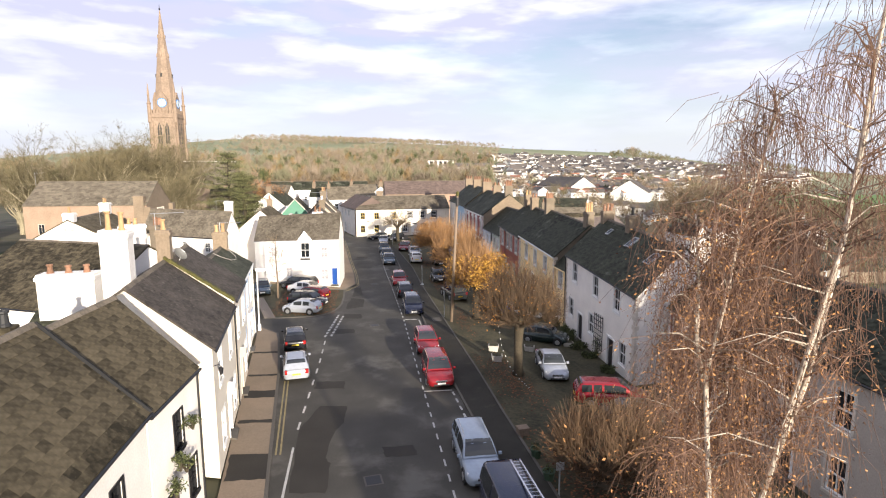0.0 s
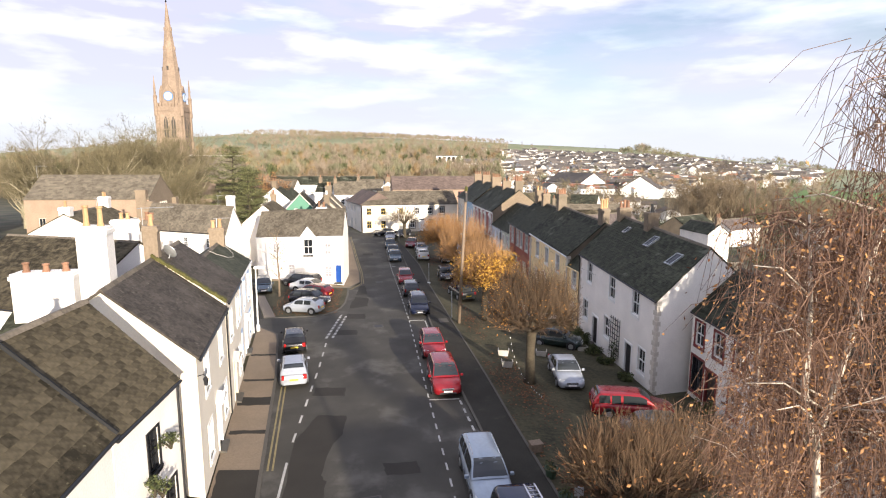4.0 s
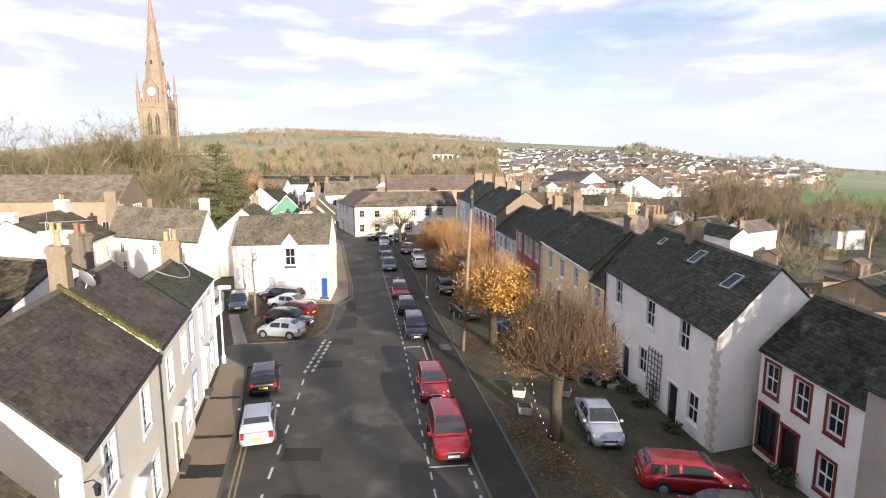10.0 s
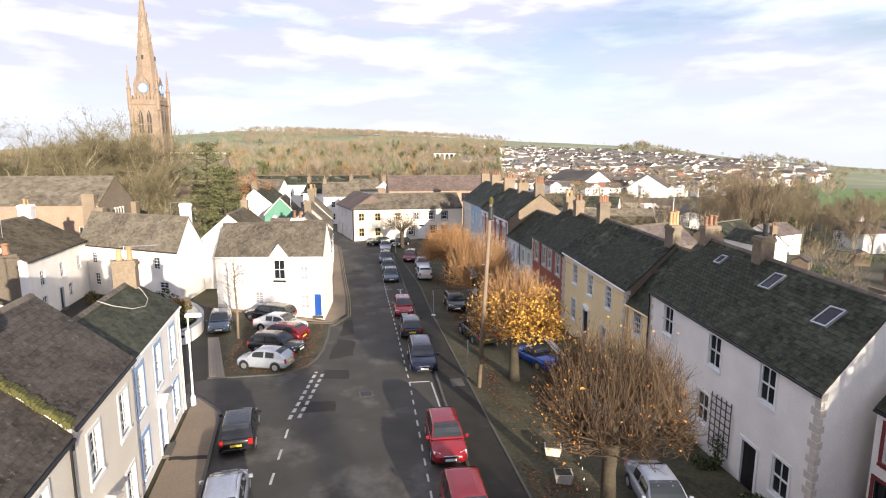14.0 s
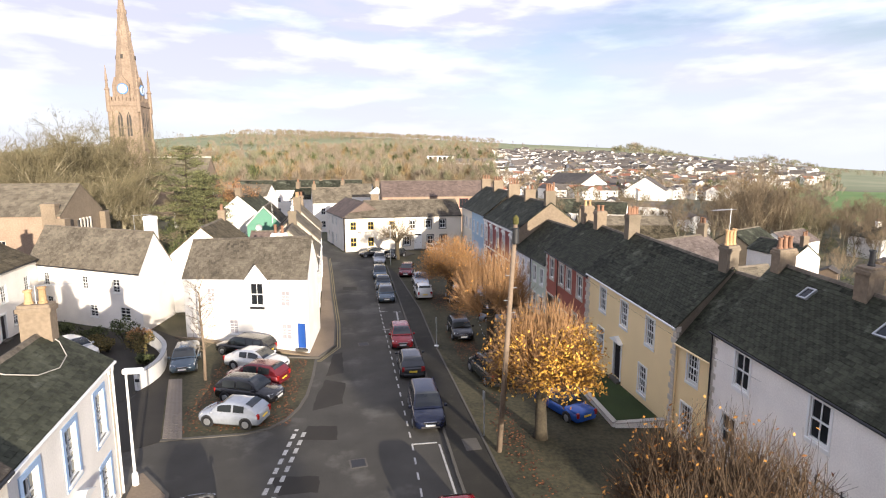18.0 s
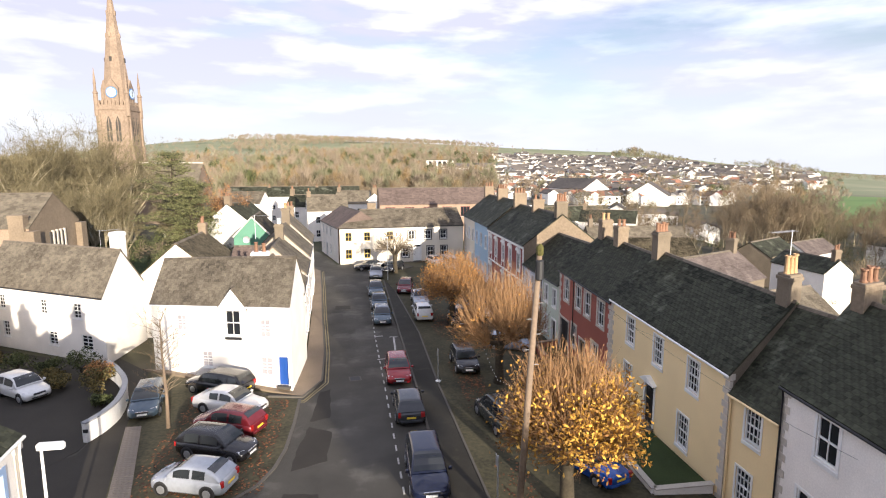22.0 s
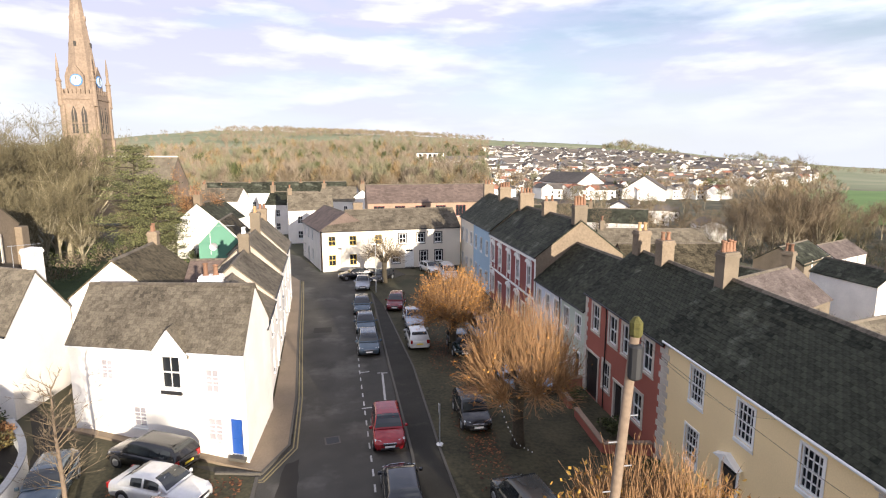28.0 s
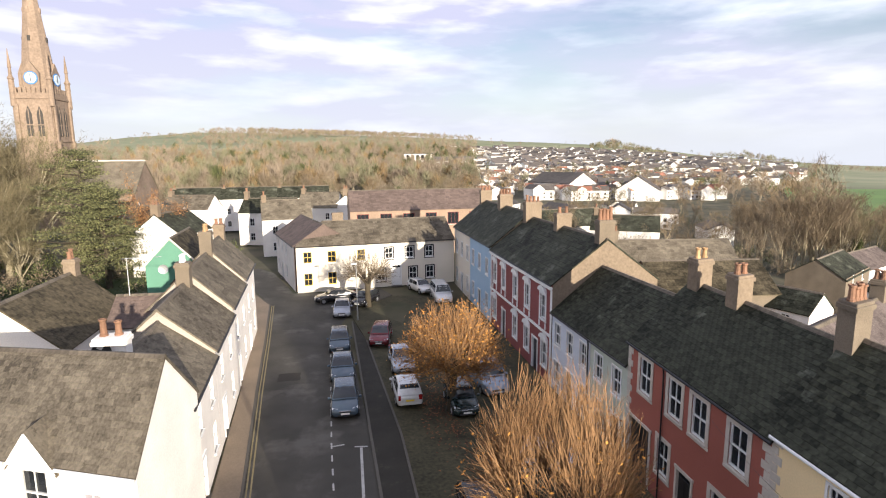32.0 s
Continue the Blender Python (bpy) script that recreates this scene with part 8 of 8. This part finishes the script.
setting("lawn_south", sheet([(-60, -48), (-14.2, -48), (-14.2, 3.5), (-60, 3.5)], 0.006), "lawn", "rough grass of the back gardens", "lawn")
setting("lawn_churchyard", sheet([(-60, 47), (-12.6, 47), (-12.6, 85), (-60, 85)], 0.006), "lawn", "dark green grass of the churchyard", "lawn")
setting("lane", sheet([(-20, 12.5), (-17, 6.9), (-9.4, 11.3), (-11.4, 19.9), (-13.7, 28.5), (-18, 33), (-14.4, 26.6), (-13.0, 21.5), (-13.2, 17.0)], 0.012), "asphalt_patch", "dark asphalt lane beside the curved wall", "road")
# ---- cable lying over the blue and white house roof ----
rc = thing("roof_cable", pose(0, 0, 0), "pale cable sagging across the slate roof", "cable")
lay = [(8.6, 2.2), (8.3, 1.5), (7.5, 1.0), (6.4, 0.85), (5.3, 1.1), (4.5, 1.7), (4.2, 2.2)]
part("wire", Mesh().tube([(-8.48 - 0.115 * u - 0.993 * v, -2.24 + 0.993 * u - 0.115 * v, 6.28 + 0.66 * v) for u, v in lay], [0.02] * 7, 4), "concrete", rc)
yp = thing("corner_pilaster", pose(-9.55, 6.55, 0.1, 0, 0, 96.6), "pale yellow corner pilaster of the blue and white house", "pilaster")
part("shaft", Mesh().box(-0.3, -0.08, 0, 0.12, 0.3, 5.7, 0.02), "quoin", yp)
part("cap", Mesh().box(-0.36, -0.14, 5.55, 0.18, 0.3, 5.75, 0.02), "quoin", yp)
# ---- string of small lights beside the pollarded tree ----
sl_ = thing("string_lights", pose(9.9, 23.2, 0), "string of small white lights hanging from the tree", "lights")
pts = [Vector((-0.75, -0.9, 4.2)), Vector((-0.4, -0.7, 2.6)), Vector((0.1, -0.5, 1.3)), Vector((0.55, -0.6, 0.4)), Vector((1.2, -1.2, 0.2))]
part("cable", Mesh().tube(pts, [0.008] * 5, 4), "plastic", sl_)
for k in range(17):
    s = k / 16 * 3.99
    p = pts[int(s)].lerp(pts[int(s) + 1], s - int(s))
    part("bulb", Mesh().lathe(p.x, p.y, [(0.012, p.z - 0.035), (0.026, p.z - 0.015), (0.02, p.z + 0.02), (0.01, p.z + 0.05)], 6), "white_paint", sl_)
sl2 = thing("string_lights", pose(9.8, -5.5, 0), "string of small white lights hanging beside the bare tree", "lights")
pts = [Vector((-1.3, -0.6, 3.6)), Vector((-1.1, -0.8, 2.2)), Vector((-0.6, -1.1, 1.0)), Vector((0.0, -1.6, 0.2)), Vector((0.3, -2.4, 0.05))]
part("cable", Mesh().tube(pts, [0.008] * 5, 4), "plastic", sl2)
for k in range(15):
    s = k / 14 * 3.99
    p = pts[int(s)].lerp(pts[int(s) + 1], s - int(s))
    part("bulb", Mesh().lathe(p.x, p.y, [(0.012, p.z - 0.035), (0.022, p.z - 0.015), (0.018, p.z + 0.02), (0.01, p.z + 0.05)], 6), "white_paint", sl2)
sc = thing("service_cover", pose(6.3, 8.5, 0.1, 0, 0, 3), "grey concrete service cover in the footpath", "cover")
part("slab", Mesh().box(-0.4, -0.6, -0.03, 0.4, 0.6, 0.006, 0.004), "kerb", sc)
ds = thing("satellite_dish", pose(-6.15, 29.55, 7.9, 0, 0, 0), "grey satellite dish fixed to the white stack", "satellite dish", "dishes")
part("dish", Mesh().lathe(0, 0, [(0.02, 0.0), (0.25, 0.03), (0.38, 0.1), (0.39, 0.12), (0.25, 0.06), (0.02, 0.03)], 18), "plastic", ds).matrix_basis = pose(0, 0, 0, 80)
part("arm", Mesh().tube([(0, 0.25, -0.1), (0, 0.0, -0.1), (0, -0.4, 0.1)], [0.025, 0.02, 0.015], 5), "galv", ds)

# ---- distant large buildings ----
fb = thing("distant_hall", pose(101, 690, 14.5, 0, 0, -8), "white flat-roofed building with tall dark bays", "building")
part("wall", Mesh().box(-24, 0, -14, 24, 14, 11), "far_white", fb)
part("roof", Mesh().box(-26, -2, 11, 26, 16, 12.4), "far_roof", fb)
for k in range(5):
    part("window", Mesh().box(-20 + 8.5 * k, -0.3, 0, -14.5 + 8.5 * k, 0.1, 9.5), "glass", fb)
fb.scale = (0.72, 0.72, 0.72)
for x, y, L, D, e, g, tn in ((121.3, 335, 36, 20, 8.0, 14.0, -72), (166, 264, 20, 22, 5.5, 12.8, 57), (172, 345, 40, 18, 6, 9, -25), (112, 640, 46, 16, 10, 15, -12)):
    ws = thing("distant_shed", pose(x, y, land(x, y), 0, 0, tn), "large pale industrial shed with a grey roof", "shed", "industrial sheds")
    part("wall", Mesh().solid([(0, 0, -3), (L, 0, -3), (L, D, -3), (0, D, -3), (0, 0, e), (L, 0, e), (L, D, e), (0, D, e), (0, D / 2, g), (L, D / 2, g)], [(0, 1, 5, 4), (2, 3, 7, 6), (1, 2, 6, 9, 5), (3, 0, 4, 8, 7)]), "far_white", ws)
    rr_ = Mesh()
    for y0 in (-0.4, D + 0.4):
        q = [(-0.4, y0, e), (L + 0.4, y0, e), (L + 0.4, D / 2, g + 0.1), (-0.4, D / 2, g + 0.1)]
        rr_.solid(q + [(a, b, c + 0.3) for a, b, c in q], [(0, 1, 2, 3), (7, 6, 5, 4), (0, 4, 5, 1), (1, 5, 6, 2), (2, 6, 7, 3), (3, 7, 4, 0)])
    part("roof", rr_, "far_roof", ws)

# ---- fallen leaves on the green and the car park ----
fl = Mesh()
r7 = random.Random(70)
for k in range(9500):
    if k % 5 == 0:
        x, y = r7.uniform(-9.4, -3.2), r7.uniform(12.0, 22.5)
        z = 0.034
    else:
        ty_ = r7.choice((-5.3, 9.0, 23.4, 38.0, -18.6))
        x, y = r7.gauss(10.4, 1.7), r7.gauss(ty_, 2.6)
        if not 7.75 < x < 17.4:
            continue
        z = land(x, y) + 0.064
    q = r7.uniform(0.05, 0.1)
    a_ = r7.uniform(0, math.pi)
    dx, dy = q * math.cos(a_), q * math.sin(a_)
    fl.face((x - dx, y - dy, z), (x + dy * 0.6, y - dx * 0.6, z + r7.uniform(0, 0.03)), (x + dx, y + dy, z + 0.01), (x - dy * 0.6, y + dx * 0.6, z + r7.uniform(0, 0.03)))
lv = thing("fallen_leaves", pose(0, 0, 0), "brown and orange fallen leaves strewn under the trees", "leaves", kind="stuff")
part("foliage", fl, "leaf_litter", lv, kind="stuff")

# ---- small things beside the footpath and on the walls ----
for x, y in ((7.95, -16.1), (7.9, -18.1)):
    tb = thing("planter_tub", pose(x, y, land(x, y) + 0.05), "round dark green plastic tub with winter plants", "planter", "dark green tubs")
    part("tub", Mesh().lathe(0, 0, [(0.02, 0.0), (0.2, 0.0), (0.27, 0.4), (0.3, 0.42), (0.3, 0.46), (0.25, 0.46), (0.24, 0.4), (0.02, 0.38)], 14), "tub_green", tb)
    tl = Mesh()
    leaf_cloud(tl, [(0, 0, 0.5)], random.Random(int(40 - y)), 90, 0.07, 0.12)
    part("planting", tl, "leaf_green", tb, kind="stuff")
bx_ = thing("wooden_box", pose(7.95, -13.8, land(7.95, -13.8) + 0.05, 0, 0, 8), "small brown wooden box beside the footpath", "box")
part("body", Mesh().box(-0.28, -0.22, 0, 0.28, 0.22, 0.38, 0.015), "pole_wood", bx_)
part("lid", Mesh().box(-0.31, -0.25, 0.38, 0.31, 0.25, 0.43, 0.01), "pole_wood", bx_)
sp_ = thing("sign_post", pose(7.95, -19.3, land(7.95, -19.3)), "slim pale signpost beside the footpath", "sign", "signposts")
part("post", Mesh().tube([(0, 0, -0.1), (0, 0, 1.6)], [0.035, 0.035], 8), "galv", sp_)
part("plate", Mesh().box(-0.18, -0.03, 1.25, 0.18, -0.045, 1.6, 0.004), "galv", sp_)
for x, y, z in ((-6.62, -15.9, 5.1), (-7.72, -8.2, 5.9)):
    ln = thing("wall_lantern", pose(x, y, z, 0, 0, 6.6), "small black wall lantern on the rendered front", "lantern", "wall lanterns")
    part("bracket", Mesh().tube([(-0.1, 0, 0.28), (0.12, 0, 0.34), (0.2, 0, 0.26)], [0.02, 0.016, 0.012], 6), "black_paint", ln)
    part("lamp_case", Mesh().lathe(0.2, 0, [(0.03, -0.14), (0.07, -0.12), (0.1, 0.12), (0.12, 0.14), (0.02, 0.26)], 6), "black_paint", ln)
cx_, cy_ = 99.0, 92.0
cn = thing("conifer", pose(cx_, cy_, land(cx_, cy_)), "narrow dark green garden conifer", "tree")
cl, rc_ = Mesh(), random.Random(66)
for k in range(1500):
    h = rc_.random() ** 0.8
    q = 1.7 * (1 - h) ** 0.6 * rc_.uniform(0.55, 1.0)
    a_ = rc_.uniform(0, 2 * math.pi)
    leaf_cloud(cl, [(q * math.cos(a_), q * math.sin(a_), 0.4 + 6.6 * h)], rc_, 1, 0.24, 0.14)
part("trunk", Mesh().tube([(0, 0, -0.3), (0, 0, 5.2)], [0.16, 0.04], 7), "bark", cn)
part("crown", cl, "leaf_green", cn, kind="stuff")
lp_ = thing("lamp_post", pose(4.75, 58.5, land(4.75, 58.5)), "slim grey lamp post near the bend", "street lamp")
part("post", Mesh().tube([(0, 0, -0.2), (0, 0, 1.3), (0, 0, 1.35), (0, 0, 5.6)], [0.075, 0.075, 0.05, 0.04], 8), "galv", lp_)
part("lantern", Mesh().box(-0.5, -0.1, 5.55, 0.1, 0.1, 5.72, 0.04), "galv", lp_)

# ---- setts of the cobbled strip, last ----
sett = Mesh().box(-0.12, -0.09, -0.02, 0.12, 0.09, 0.045, 0.02).data("sett", "cobble")
strip_t = tagged(new("cobbled_strip"), "strip of worn stone setts along the lane", "paving", kind="structure")
a0, a1, b0, b1 = Vector((-9.55, 11.5, 0.03)), Vector((-8.5, 11.3, 0.03)), Vector((-11.9, 19.8, 0.03)), Vector((-11.1, 19.8, 0.03))
rz = math.atan2(b0.y - a0.y, b0.x - a0.x) - math.pi / 2
for i in range(42):
    l_, r_ = a0.lerp(b0, (i + 0.5) / 42), a1.lerp(b1, (i + 0.5) / 42)
    for k in range(4):
        p = l_.lerp(r_, (k + 0.5) / 4)
        ob = new("sett", sett)
        ob.parent = strip_t
        ob.matrix_basis = Matrix.Translation(p) @ Matrix.Rotation(rz + rng.uniform(-0.05, 0.05), 4, "Z")
        ob.location.z += rng.uniform(-0.008, 0.008)


# ---- slates of the nearest roof, one by one ----
for roof_ob, mat_, got_, sh_ in PIECES:
    if not got_:
        continue
    w_, l_ = got_[0][3], got_[0][4]
    one = Mesh().solid([(0, 0, 0.026), (w_, 0, 0.026), (w_, l_, 0.008), (0, l_, 0.008), (0, 0, 0), (w_, 0, 0)], [(0, 1, 2, 3), (4, 5, 1, 0), (4, 0, 3), (1, 5, 2)]).data("slate", mat_)
    lin = sh_.to_3x3()
    ax = (lin @ Vector((1, 0, 0))).normalized()
    for p_, d_, n_, *_ in got_[:300]:
        ob = new("slate", one)
        ob.parent = roof_ob
        up_ = ax.cross(lin @ d_).normalized()
        ob.matrix_basis = Matrix.Translation(sh_ @ p_) @ Matrix((ax, up_.cross(ax), up_)).transposed().to_4x4() @ Matrix.Rotation(rng.uniform(-0.012, 0.012), 4, "Z")
